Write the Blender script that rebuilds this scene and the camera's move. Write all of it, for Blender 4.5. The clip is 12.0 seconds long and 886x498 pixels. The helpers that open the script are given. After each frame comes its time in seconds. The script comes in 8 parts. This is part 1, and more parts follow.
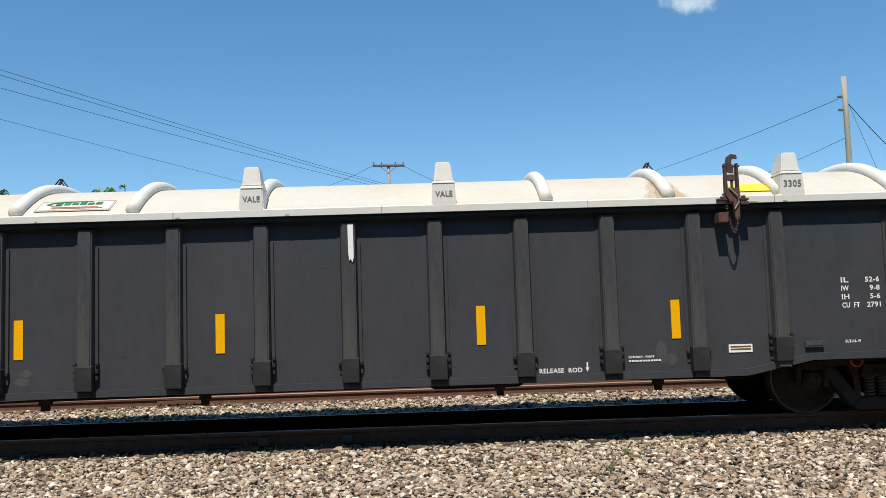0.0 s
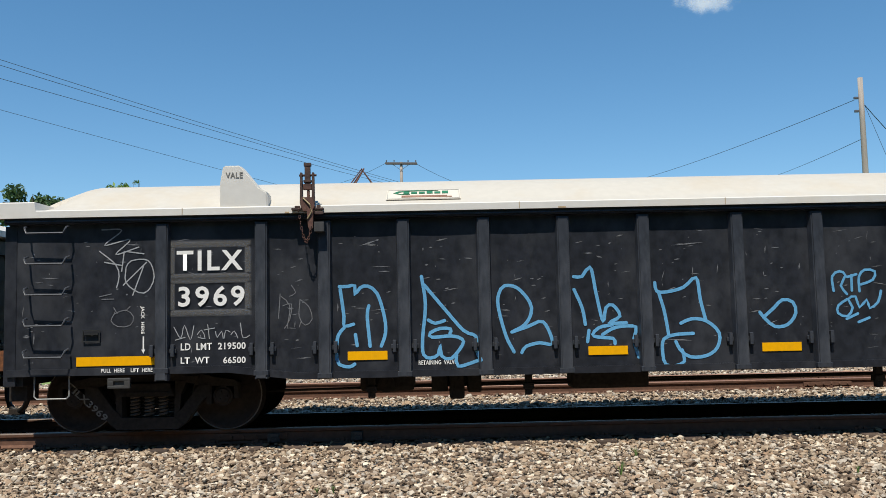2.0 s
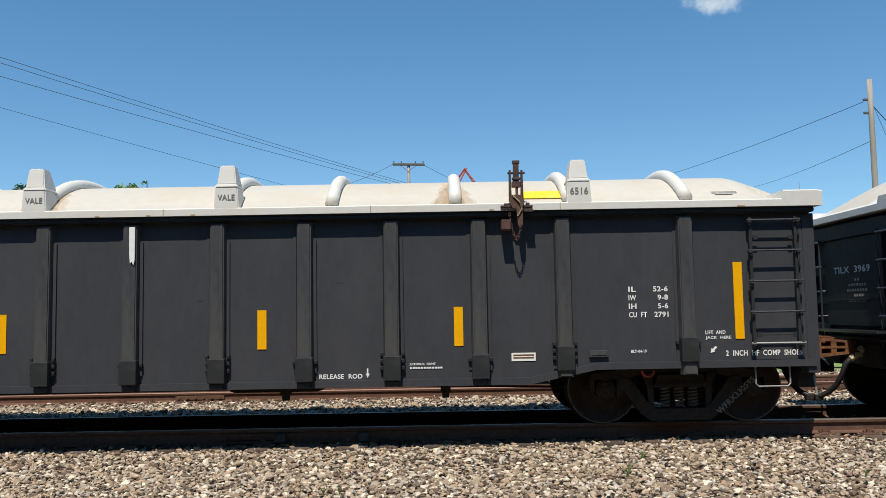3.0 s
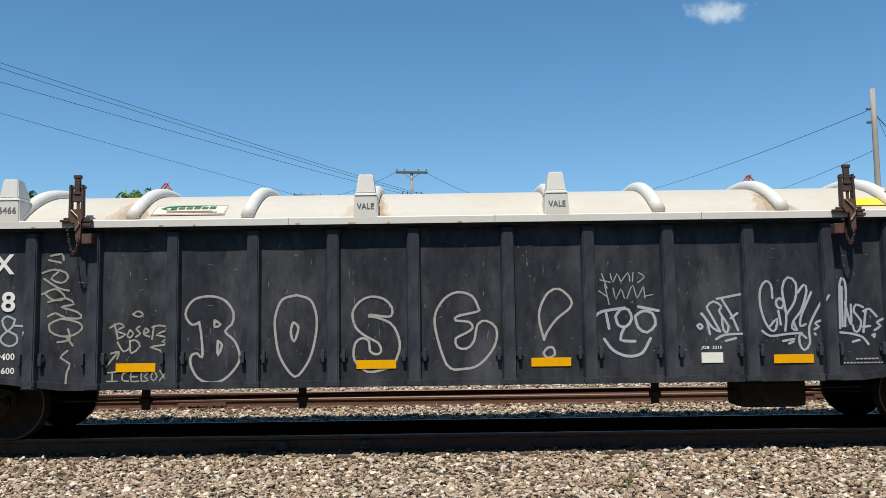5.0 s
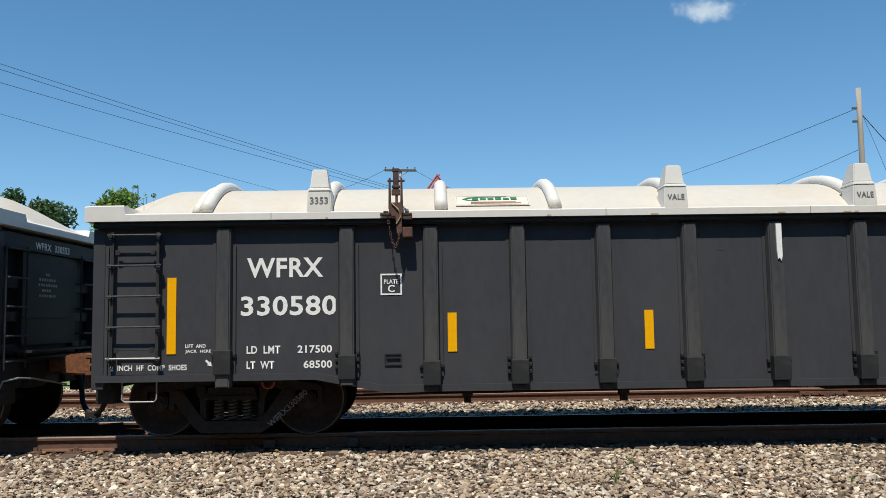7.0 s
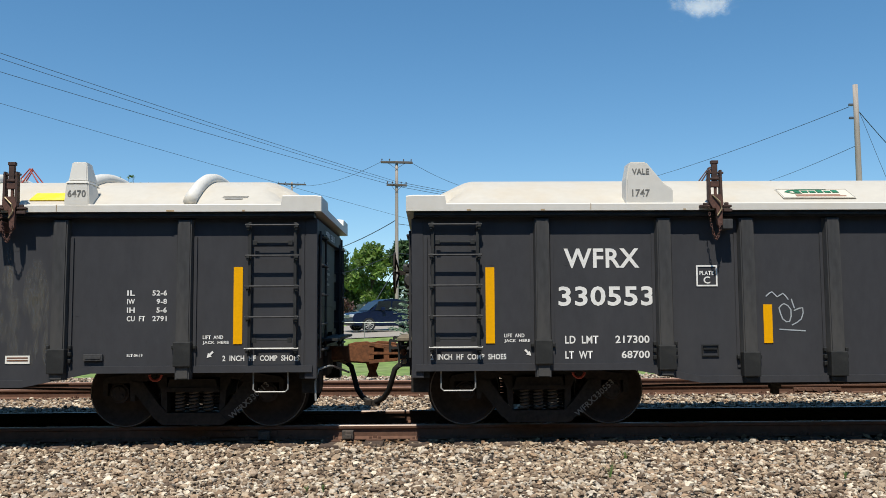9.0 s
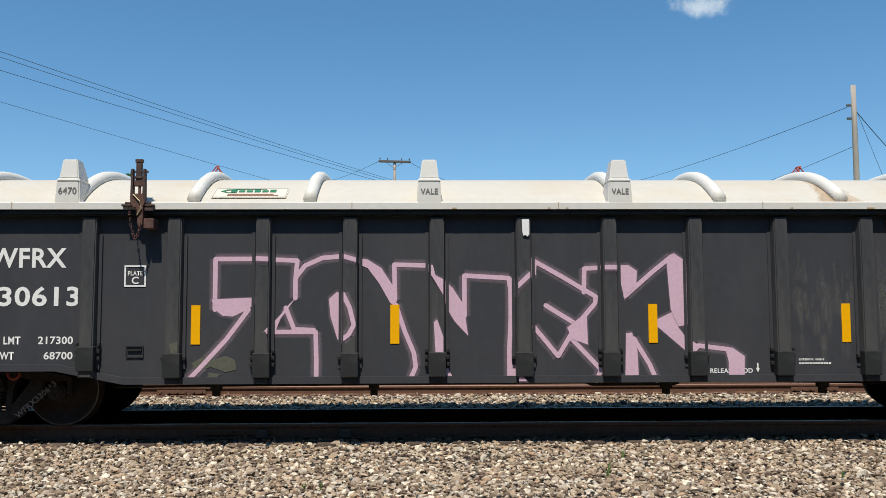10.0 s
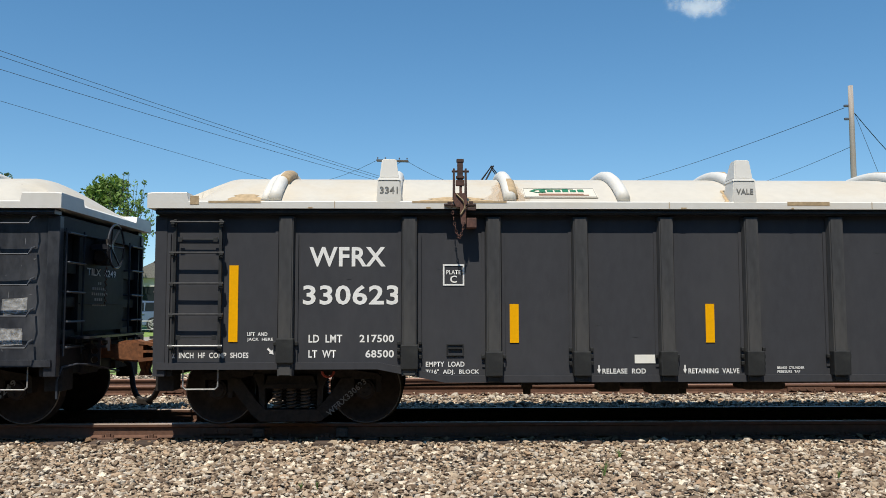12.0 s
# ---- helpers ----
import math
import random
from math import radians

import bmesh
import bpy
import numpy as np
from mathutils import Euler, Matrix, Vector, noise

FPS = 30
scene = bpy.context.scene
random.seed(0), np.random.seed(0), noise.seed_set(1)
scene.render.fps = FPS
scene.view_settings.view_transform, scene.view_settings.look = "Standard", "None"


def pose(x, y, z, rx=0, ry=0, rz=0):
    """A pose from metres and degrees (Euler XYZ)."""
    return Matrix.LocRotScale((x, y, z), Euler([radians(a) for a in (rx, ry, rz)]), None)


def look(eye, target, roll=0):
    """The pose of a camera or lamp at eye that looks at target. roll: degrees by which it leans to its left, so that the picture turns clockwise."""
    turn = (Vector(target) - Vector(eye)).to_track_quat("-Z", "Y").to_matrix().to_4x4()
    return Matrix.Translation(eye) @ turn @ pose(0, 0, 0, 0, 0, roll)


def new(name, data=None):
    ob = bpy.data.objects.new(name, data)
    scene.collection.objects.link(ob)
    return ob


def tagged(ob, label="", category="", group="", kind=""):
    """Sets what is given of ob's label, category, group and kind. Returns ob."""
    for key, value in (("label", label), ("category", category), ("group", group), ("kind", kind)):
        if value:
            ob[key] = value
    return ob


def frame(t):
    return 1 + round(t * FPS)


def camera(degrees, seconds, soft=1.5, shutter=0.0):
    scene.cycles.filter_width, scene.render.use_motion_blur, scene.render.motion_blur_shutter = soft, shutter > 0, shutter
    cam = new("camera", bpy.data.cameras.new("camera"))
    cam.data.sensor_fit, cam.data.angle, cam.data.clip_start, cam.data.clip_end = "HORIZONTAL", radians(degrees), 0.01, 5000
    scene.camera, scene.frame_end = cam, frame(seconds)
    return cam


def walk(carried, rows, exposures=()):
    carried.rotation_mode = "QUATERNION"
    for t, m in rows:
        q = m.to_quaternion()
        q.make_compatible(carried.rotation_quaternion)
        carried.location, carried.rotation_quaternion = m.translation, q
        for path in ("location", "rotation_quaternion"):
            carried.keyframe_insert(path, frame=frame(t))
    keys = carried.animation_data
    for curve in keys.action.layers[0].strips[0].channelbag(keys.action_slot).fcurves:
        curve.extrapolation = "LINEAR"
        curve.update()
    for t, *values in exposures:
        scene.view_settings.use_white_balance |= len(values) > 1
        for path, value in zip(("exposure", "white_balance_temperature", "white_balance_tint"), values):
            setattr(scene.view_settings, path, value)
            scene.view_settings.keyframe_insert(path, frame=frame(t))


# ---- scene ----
cam = camera(55.61, 12.0, soft=0.8)
# seconds, eye x y z, yaw, pitch, lean
ROWS = [
    (0.0, -0.000, 0.000, 1.372, -1.46, 4.42, 1.83),
    (0.5, -0.003, 0.012, 1.370, -1.23, 4.35, 1.58),
    (1.0, -0.000, 0.018, 1.371, -1.01, 4.32, 1.32),
    (1.5, 0.003, 0.015, 1.375, -0.82, 4.31, 1.23),
    (2.0, 0.004, 0.005, 1.374, -0.65, 4.32, 1.21),
    (2.5, 0.003, 0.010, 1.375, -0.39, 4.30, 1.08),
    (4.5, 0.023, -0.010, 1.382, 0.16, 4.94, 0.98),
    (5.0, 0.017, -0.012, 1.378, 0.03, 4.94, 0.79),
    (5.5, 0.020, -0.023, 1.381, -0.19, 4.90, 0.85),
    (6.0, 0.018, -0.019, 1.377, -0.45, 4.88, 0.80),
    (6.5, 0.020, -0.015, 1.378, -0.66, 4.83, 0.80),
    (7.0, 0.025, -0.029, 1.374, -0.74, 4.79, 0.82),
    (9.0, 0.010, -0.017, 1.387, -1.05, 4.27, 0.32),
    (9.5, 0.017, -0.013, 1.379, -1.06, 4.26, 0.23),
    (10.0, 0.007, -0.009, 1.374, -1.20, 4.24, 0.17),
    (10.5, 0.005, -0.016, 1.376, -1.29, 4.22, 0.14),
    (11.0, 0.005, -0.011, 1.382, -1.36, 4.17, -0.05),
    (11.5, 0.010, -0.013, 1.381, -1.37, 4.19, -0.00),
    (12.0, 0.011, -0.012, 1.375, -1.36, 4.20, 0.06),
]


def eye_pose(x, y, z, yaw, pitch, lean):
    a, b = radians(yaw), radians(pitch)
    way = Vector((-math.sin(a) * math.cos(b), math.cos(a) * math.cos(b), math.sin(b)))
    return look((x, y, z), Vector((x, y, z)) + way, -lean)


walk(cam, [(t, eye_pose(*r)) for t, *r in ROWS], [(0.0, 0.16), (0.5, 0.06), (2.5, 0.04), (12.0, 0.04)])

# ---- light ----
SUN_EL, SUN_AZ = radians(62.5), radians(-12)   # height; swing from straight behind the camera
world = bpy.data.worlds.new("sky")
scene.world = world
world.use_nodes = True
wn = world.node_tree
sky = wn.nodes.new("ShaderNodeTexSky")
sky.sky_type, sky.sun_disc = "NISHITA", False
sky.sun_elevation, sky.sun_rotation = SUN_EL, math.pi - SUN_AZ
sky.altitude, sky.air_density, sky.dust_density, sky.ozone_density = 0, 1.0, 0.05, 3.0
wn.nodes["Background"].inputs["Strength"].default_value = 0.133
way_up = wn.nodes.new("ShaderNodeTexCoord")
lift = wn.nodes.new("ShaderNodeMapping")
lift.inputs["Location"].default_value = (0, 0, 0.04)
wn.links.new(way_up.outputs["Generated"], lift.inputs["Vector"])
wn.links.new(lift.outputs[0], sky.inputs["Vector"])
shade = wn.nodes.new("ShaderNodeHueSaturation")
shade.inputs["Hue"].default_value, shade.inputs["Saturation"].default_value = 0.492, 1.2
wn.links.new(sky.outputs[0], shade.inputs["Color"])
wn.links.new(shade.outputs[0], wn.nodes["Background"].inputs["Color"])
sun = new("sun", bpy.data.lights.new("sun", "SUN"))
sun.data.energy, sun.data.angle, sun.data.color = 5.2, radians(0.53), (1.0, 0.94, 0.835)
to_sun = Vector((math.sin(SUN_AZ) * math.cos(SUN_EL), -math.cos(SUN_AZ) * math.cos(SUN_EL), math.sin(SUN_EL)))
sun.matrix_basis = Matrix.Translation((0, -20, 30)) @ to_sun.to_track_quat("Z", "Y").to_matrix().to_4x4()

# ---- plan: x along the track, y away from the eye, z up from the rail's top ----
SIDE = 9.68                 # near edge of the car covers
TRACK = SIDE + 1.6          # centre of the near track
BACK = TRACK + 5.25         # centre of the second track
PITCH = 17.08               # coupled length of a car
GAUGE = 1.505               # between the rails' centres
# centre of the leading car along the track, second by second
TRAIN = [(0, -0.853), (0.5, 4.355), (1, 9.60), (1.5, 14.86), (2, 20.086), (2.5, 25.32), (4.5, 46.24), (5, 51.455), (5.5, 56.68), (6, 61.93),
         (6.5, 67.16), (7, 72.375), (9, 93.21), (9.5, 98.427), (10, 103.632), (10.5, 108.84), (11, 114.045), (11.5, 119.24), (12, 124.443)]


# ---- materials ----
def material(name, color, rough=0.6, metal=0.0, spread=0.15, grain=40.0, bump=0.15, dirt=None, dirt_amount=0.5, dirt_scale=2.0, stretch=(1, 1, 1), island=0.0, spec=0.5, emit=0.0, per_object=0.0):
    m = bpy.data.materials.new(name)
    m.use_nodes = True
    nt = m.node_tree
    b = nt.nodes["Principled BSDF"]
    b.inputs["Roughness"].default_value, b.inputs["Metallic"].default_value = rough, metal
    b.inputs["Specular IOR Level"].default_value = spec
    tc = nt.nodes.new("ShaderNodeTexCoord")
    mp = nt.nodes.new("ShaderNodeMapping")
    mp.inputs["Scale"].default_value = stretch
    nt.links.new(tc.outputs["Object"], mp.inputs["Vector"])
    fine = nt.nodes.new("ShaderNodeTexNoise")
    fine.inputs["Scale"].default_value, fine.inputs["Detail"].default_value = grain, 4
    nt.links.new(mp.outputs[0], fine.inputs["Vector"])
    ramp = nt.nodes.new("ShaderNodeValToRGB")
    lo = [max(0, c * (1 - spread)) for c in color]
    hi = [min(1, c * (1 + spread)) for c in color]
    ramp.color_ramp.elements[0].color, ramp.color_ramp.elements[1].color = (*lo, 1), (*hi, 1)
    ramp.color_ramp.elements[0].position, ramp.color_ramp.elements[1].position = 0.3, 0.7
    nt.links.new(fine.outputs["Fac"], ramp.inputs["Fac"])
    out = ramp.outputs["Color"]
    if dirt:
        big = nt.nodes.new("ShaderNodeTexNoise")
        big.inputs["Scale"].default_value, big.inputs["Detail"].default_value, big.inputs["Roughness"].default_value = dirt_scale, 6, 0.65
        nt.links.new(mp.outputs[0], big.inputs["Vector"])
        edge = nt.nodes.new("ShaderNodeMapRange")
        edge.inputs["From Min"].default_value, edge.inputs["From Max"].default_value = 0.48, 0.72
        edge.inputs["To Max"].default_value = dirt_amount
        nt.links.new(big.outputs["Fac"], edge.inputs["Value"])
        mix = nt.nodes.new("ShaderNodeMixRGB")
        mix.inputs["Color2"].default_value = (*dirt, 1)
        nt.links.new(edge.outputs[0], mix.inputs["Fac"])
        nt.links.new(out, mix.inputs["Color1"])
        out = mix.outputs["Color"]
    if island or per_object:
        if island:
            src = nt.nodes.new("ShaderNodeNewGeometry").outputs["Random Per Island"]
        else:
            src = nt.nodes.new("ShaderNodeObjectInfo").outputs["Random"]
        amount = island or per_object
        rng = nt.nodes.new("ShaderNodeMapRange")
        rng.inputs["To Min"].default_value, rng.inputs["To Max"].default_value = 1 - amount, 1 + amount
        nt.links.new(src, rng.inputs["Value"])
        hsv = nt.nodes.new("ShaderNodeHueSaturation")
        nt.links.new(rng.outputs[0], hsv.inputs["Value"])
        nt.links.new(out, hsv.inputs["Color"])
        out = hsv.outputs["Color"]
    nt.links.new(out, b.inputs["Base Color"])
    if emit:
        nt.links.new(out, b.inputs["Emission Color"])
        b.inputs["Emission Strength"].default_value = emit
    if bump:
        bp = nt.nodes.new("ShaderNodeBump")
        bp.inputs["Strength"].default_value, bp.inputs["Distance"].default_value = bump, 0.01
        nt.links.new(fine.outputs["Fac"], bp.inputs["Height"])
        nt.links.new(bp.outputs[0], b.inputs["Normal"])
    return m


CAR_GREY = material("grey_car_paint", (0.0455, 0.0462, 0.0508), 0.58, 0, 0.07, 14, 0.04, (0.0625, 0.0620, 0.0650), 0.6, 1.1, (1, 1, 0.45), spec=0.2)
POST_GREY = material("worn_post_paint", (0.049, 0.0495, 0.051), 0.66, 0, 0.18, 18, 0.08, (0.085, 0.080, 0.072), 0.6, 2.2, (1, 1, 0.3), spec=0.2)
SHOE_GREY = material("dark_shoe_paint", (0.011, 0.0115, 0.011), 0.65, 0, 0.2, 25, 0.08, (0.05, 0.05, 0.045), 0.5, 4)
CAR_BLACK = material("black_car_paint", (0.0205, 0.0222, 0.0278), 0.28, 0, 0.3, 12, 0.08, (0.056, 0.058, 0.064), 0.8, 1.7, (1.0, 1, 0.7), spec=0.45)
WORN_BLACK = material("chalky_black_car_paint", (0.0295, 0.0315, 0.0375), 0.36, 0, 0.3, 12, 0.08, (0.092, 0.094, 0.100), 0.8, 1.9, (1.2, 1, 0.5), spec=0.4)
POST_BLACK = material("worn_black_post_paint", (0.030, 0.034, 0.042), 0.45, 0, 0.25, 16, 0.08, (0.105, 0.11, 0.122), 0.6, 3, (1, 1, 0.4), spec=0.4)
COVER = material("cream_cover_fibreglass", (0.525, 0.49, 0.42), 0.6, 0, 0.03, 10, 0.04, (0.50, 0.385, 0.235), 0.36, 1.1, spec=0.35)
# whiter moulding, paled further: sunlight on upright faces is put into the colour
LIT_FASCIA = material("white_cover_moulding", (0.645, 0.625, 0.57), 0.55, 0, 0.03, 10, 0.04, (0.62, 0.55, 0.43), 0.4, 1.6, spec=0.4)
# shade between coupled cars is put into this darker end colour
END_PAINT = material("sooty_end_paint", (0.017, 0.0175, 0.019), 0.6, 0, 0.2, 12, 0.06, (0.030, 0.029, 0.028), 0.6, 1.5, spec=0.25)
COVER_STAIN = material("weathered_patch", (0.40, 0.29, 0.165), 0.8, 0, 0.2, 20, 0.1)
FRAME_PRINT = material("dull_frame_print", (0.17, 0.165, 0.155), 0.7, 0, 0.2, 40, 0)
CLAMP_DARK = material("dark_clamp_iron", (0.062, 0.036, 0.029), 0.8, 0.1, 0.35, 22, 0.3, (0.07, 0.035, 0.024), 0.6, 9)
BOARD = material("cream_sign_board", (0.64, 0.59, 0.49), 0.55, 0, 0.03, 20, 0)
BROWN_PRINT = material("faded_brown_print", (0.36, 0.20, 0.14), 0.7, 0, 0.1, 30, 0)
RUST = material("rusty_iron", (0.115, 0.055, 0.040), 0.85, 0.1, 0.35, 22, 0.3, (0.06, 0.035, 0.03), 0.7, 7)
COUPLER_RUST = material("rusty_cast_steel", (0.17, 0.066, 0.026), 0.9, 0, 0.35, 25, 0.3, (0.055, 0.026, 0.016), 0.75, 6)
HOUSING = material("worn_grey_housing", (0.07, 0.068, 0.064), 0.45, 0.3, 0.15, 18, 0.1, (0.03, 0.028, 0.026), 0.6, 6)
STRAW_METAL = material("worn_brass_fitting", (0.40, 0.32, 0.18), 0.5, 0.3, 0.2, 30, 0.1, (0.1, 0.08, 0.06), 0.7, 9)
RED_WIRE = material("red_rod", (0.35, 0.05, 0.03), 0.6, 0, 0.2, 30)
BLACK_IRON = material("black_running_gear", (0.026, 0.022, 0.019), 0.8, 0, 0.3, 25, 0.25, (0.05, 0.039, 0.031), 0.6, 5, spec=0.2)
WHEEL_IRON = material("brown_wheel_steel", (0.030, 0.023, 0.019), 0.7, 0, 0.3, 18, 0.15, (0.052, 0.038, 0.03), 0.6, 5, spec=0.2)
PLANK = material("weathered_running_board", (0.20, 0.165, 0.115), 0.8, 0, 0.25, 18, 0.2, (0.07, 0.055, 0.04), 0.6, 5)
TREAD = material("polished_tread", (0.20, 0.18, 0.165), 0.5, 0.2, 0.1, 30, 0.05)
SPRING_STEEL = material("grimy_spring_steel", (0.085, 0.068, 0.055), 0.6, 0.2, 0.2, 30)
RUBBER = material("black_rubber", (0.012, 0.012, 0.012), 0.6, 0, 0.2, 40)
GALV = material("galvanised_rod", (0.30, 0.30, 0.285), 0.55, 0.3, 0.15, 30)
WHITE = material("white_stencil", (0.78, 0.77, 0.73), 0.7, 0, 0.05, 60, 0, (0.45, 0.44, 0.42), 0.35, 9)
DARK_STENCIL = material("dark_stencil", (0.16, 0.155, 0.14), 0.7, 0, 0.2, 50, 0)
YELLOW = material("yellow_reflector", (0.84, 0.40, 0.0), 0.6, 0, 0.04, 30, 0.02, (0.6, 0.30, 0.01), 0.25, 5, spec=0.12)
YELLOW_LABEL = material("yellow_label", (0.86, 0.60, 0.02), 0.5, 0, 0.05, 20, 0.0, (0.8, 0.7, 0.3), 0.3, 5)
GREEN_SIGN = material("green_print", (0.015, 0.16, 0.075), 0.6, 0, 0.1, 30, 0)
SIGN_WHITE = material("white_sign", (0.80, 0.78, 0.70), 0.5, 0, 0.03, 20, 0)
PINK = material("pink_spray", (0.60, 0.40, 0.48), 0.75, 0, 0.08, 30, 0, (0.54, 0.36, 0.43), 0.35, 4)
PINK_MIST = material("pink_overspray", (0.56, 0.40, 0.47), 0.8, 0, 0.05, 30, 0)
PINK_MIST.node_tree.nodes["Principled BSDF"].inputs["Alpha"].default_value = 0.055
OLIVE_BLOT = material("olive_paint_blots", (0.085, 0.085, 0.06), 0.7, 0, 0.2, 30, 0)
BLUE_SPRAY = material("blue_spray", (0.13, 0.40, 0.66), 0.7, 0, 0.1, 30, 0)
PALE_SPRAY = material("pale_spray", (0.46, 0.50, 0.53), 0.7, 0, 0.1, 30, 0)
SILVER_SPRAY = material("silver_spray", (0.36, 0.35, 0.32), 0.65, 0, 0.15, 30, 0)
LILAC_SPRAY = material("lilac_spray", (0.44, 0.37, 0.42), 0.7, 0, 0.15, 30, 0)
ORANGE_SPRAY = material("orange_spray", (0.50, 0.17, 0.045), 0.7, 0, 0.15, 30, 0)
THIN_SPRAY = material("thin_paint_pen", (0.30, 0.31, 0.32), 0.7, 0, 0.15, 30, 0)
TAG_SPRAY = material("warm_silver_spray", (0.40, 0.375, 0.32), 0.7, 0, 0.2, 30, 0, (0.2, 0.19, 0.17), 0.5, 9)
HAZE = material("thin_white_overspray", (0.6, 0.6, 0.6), 0.8, 0, 0.2, 40, 0)
HAZE.node_tree.nodes["Principled BSDF"].inputs["Alpha"].default_value = 0.035
FADED = material("faded_paint_smear", (0.17, 0.165, 0.145), 0.8, 0, 0.2, 25, 0)
FADED.node_tree.nodes["Principled BSDF"].inputs["Alpha"].default_value = 0.13
TAN_RUNS = material("tan_rain_stain", (0.46, 0.27, 0.10), 0.8, 0, 0.2, 12, 0)
TAN_RUNS.node_tree.nodes["Principled BSDF"].inputs["Alpha"].default_value = 0.13
for thin, cover_power in ((LILAC_SPRAY, 0.62), (PALE_SPRAY, 0.8), (BLUE_SPRAY, 0.85), (ORANGE_SPRAY, 0.8), (TAG_SPRAY, 0.8)):
    thin.node_tree.nodes["Principled BSDF"].inputs["Alpha"].default_value = cover_power     # sprayed thinly, the car paint shows through
SCRATCH = material("scuffed_paint", (0.14, 0.143, 0.15), 0.7, 0, 0.25, 40, 0)
STONE = material("crushed_stone", (0.5, 0.5, 0.5), 0.9, 0, 0.2, 45, 0.35)


def stone_colours(m):
    """Each stone takes one of the ballast's greys and tans, and keeps its grain."""
    nt = m.node_tree
    b = nt.nodes["Principled BSDF"]
    grain = b.inputs["Base Color"].links[0].from_socket
    geo = nt.nodes.new("ShaderNodeNewGeometry")
    ramp = nt.nodes.new("ShaderNodeValToRGB")
    ramp.color_ramp.interpolation = "LINEAR"
    tones = [(0.0, (0.088, 0.060, 0.040)), (0.15, (0.175, 0.120, 0.078)), (0.32, (0.27, 0.20, 0.135)), (0.52, (0.42, 0.328, 0.228)), (0.66, (0.37, 0.245, 0.15)), (0.76, (0.345, 0.298, 0.242)), (1.0, (0.72, 0.615, 0.465))]
    for i, (p, c) in enumerate(tones):
        e = ramp.color_ramp.elements[i] if i < 2 else ramp.color_ramp.elements.new(p)
        e.position, e.color = p, (*c, 1)
    nt.links.new(geo.outputs["Random Per Island"], ramp.inputs["Fac"])
    mix = nt.nodes.new("ShaderNodeMixRGB")
    mix.blend_type = "OVERLAY"
    mix.inputs["Fac"].default_value = 0.8
    nt.links.new(ramp.outputs["Color"], mix.inputs["Color1"])
    nt.links.new(grain, mix.inputs["Color2"])
    nt.links.new(mix.outputs["Color"], b.inputs["Base Color"])


stone_colours(STONE)
SHADED_STONE = STONE.copy()      # shade under the train is put into these stones' colour
SHADED_STONE.name = "grimy_track_stone"
shade_mix = SHADED_STONE.node_tree.nodes.new("ShaderNodeMixRGB")
shade_mix.blend_type, shade_mix.inputs["Fac"].default_value, shade_mix.inputs["Color2"].default_value = "MULTIPLY", 1.0, (0.50, 0.40, 0.32, 1)
base_in = SHADED_STONE.node_tree.nodes["Principled BSDF"].inputs["Base Color"]
SHADED_STONE.node_tree.links.new(base_in.links[0].from_socket, shade_mix.inputs["Color1"])
SHADED_STONE.node_tree.links.new(shade_mix.outputs["Color"], base_in)
# near black: shade in the gaps between stones is put into this colour
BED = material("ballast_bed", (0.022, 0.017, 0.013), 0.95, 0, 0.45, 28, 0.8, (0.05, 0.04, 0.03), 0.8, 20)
RAIL = material("rusty_rail_web", (0.125, 0.062, 0.038), 0.9, 0, 0.2, 14, 0.15, (0.075, 0.04, 0.026), 0.6, 3)
TIE_IRON = material("grimy_anchor_iron", (0.07, 0.06, 0.052), 0.8, 0.1, 0.4, 30, 0.3, (0.12, 0.07, 0.045), 0.6, 14)
RAIL_TOP = material("worn_rail_head", (0.16, 0.12, 0.095), 0.4, 0.35, 0.08, 12, 0.03)
OLD_RAIL_TOP = material("brown_rail_head", (0.24, 0.13, 0.09), 0.6, 0.3, 0.15, 12, 0.05)
TIE = material("weathered_tie", (0.075, 0.05, 0.036), 0.9, 0, 0.3, 14, 0.4, (0.15, 0.11, 0.08), 0.5, 4, (0.4, 1, 1), per_object=0.3)
GRASS = material("grass_blades", (0.085, 0.16, 0.03), 0.8, 0, 0.35, 3, 0, (0.16, 0.17, 0.06), 0.6, 0.35, island=0.3)
TURF = material("turf", (0.15, 0.22, 0.05), 0.95, 0, 0.5, 2.6, 0.6, (0.21, 0.24, 0.09), 0.7, 0.5)
ROAD = material("pale_gravel_road", (0.30, 0.27, 0.23), 0.95, 0, 0.15, 9, 0.3, (0.22, 0.20, 0.175), 0.6, 0.4)
CONCRETE = material("concrete", (0.55, 0.54, 0.51), 0.85, 0, 0.08, 6, 0.2)
POLE_WOOD = material("grey_pole_wood", (0.36, 0.31, 0.265), 0.9, 0, 0.2, 12, 0.3, (0.24, 0.20, 0.17), 0.6, 3, (1, 1, 0.08))
ARM_WOOD = material("dark_arm_wood", (0.11, 0.095, 0.085), 0.9, 0, 0.25, 14, 0.3)
WIRE = material("dark_wire", (0.035, 0.045, 0.06), 0.7, 0, 0.1, 5, 0)
CERAMIC = material("grey_insulator", (0.10, 0.10, 0.11), 0.35, 0, 0.1, 20, 0)
BARK = material("bark", (0.085, 0.065, 0.05), 0.95, 0, 0.3, 9, 0.5)
LEAF = material("green_leaves", (0.15, 0.235, 0.045), 0.65, 0, 0.3, 1.2, 0, (0.19, 0.28, 0.06), 0.6, 0.5, island=0.45)
LEAF_BRIGHT = material("bright_green_leaves", (0.25, 0.36, 0.07), 0.65, 0, 0.25, 1.2, 0, (0.30, 0.40, 0.09), 0.6, 0.5, island=0.4)
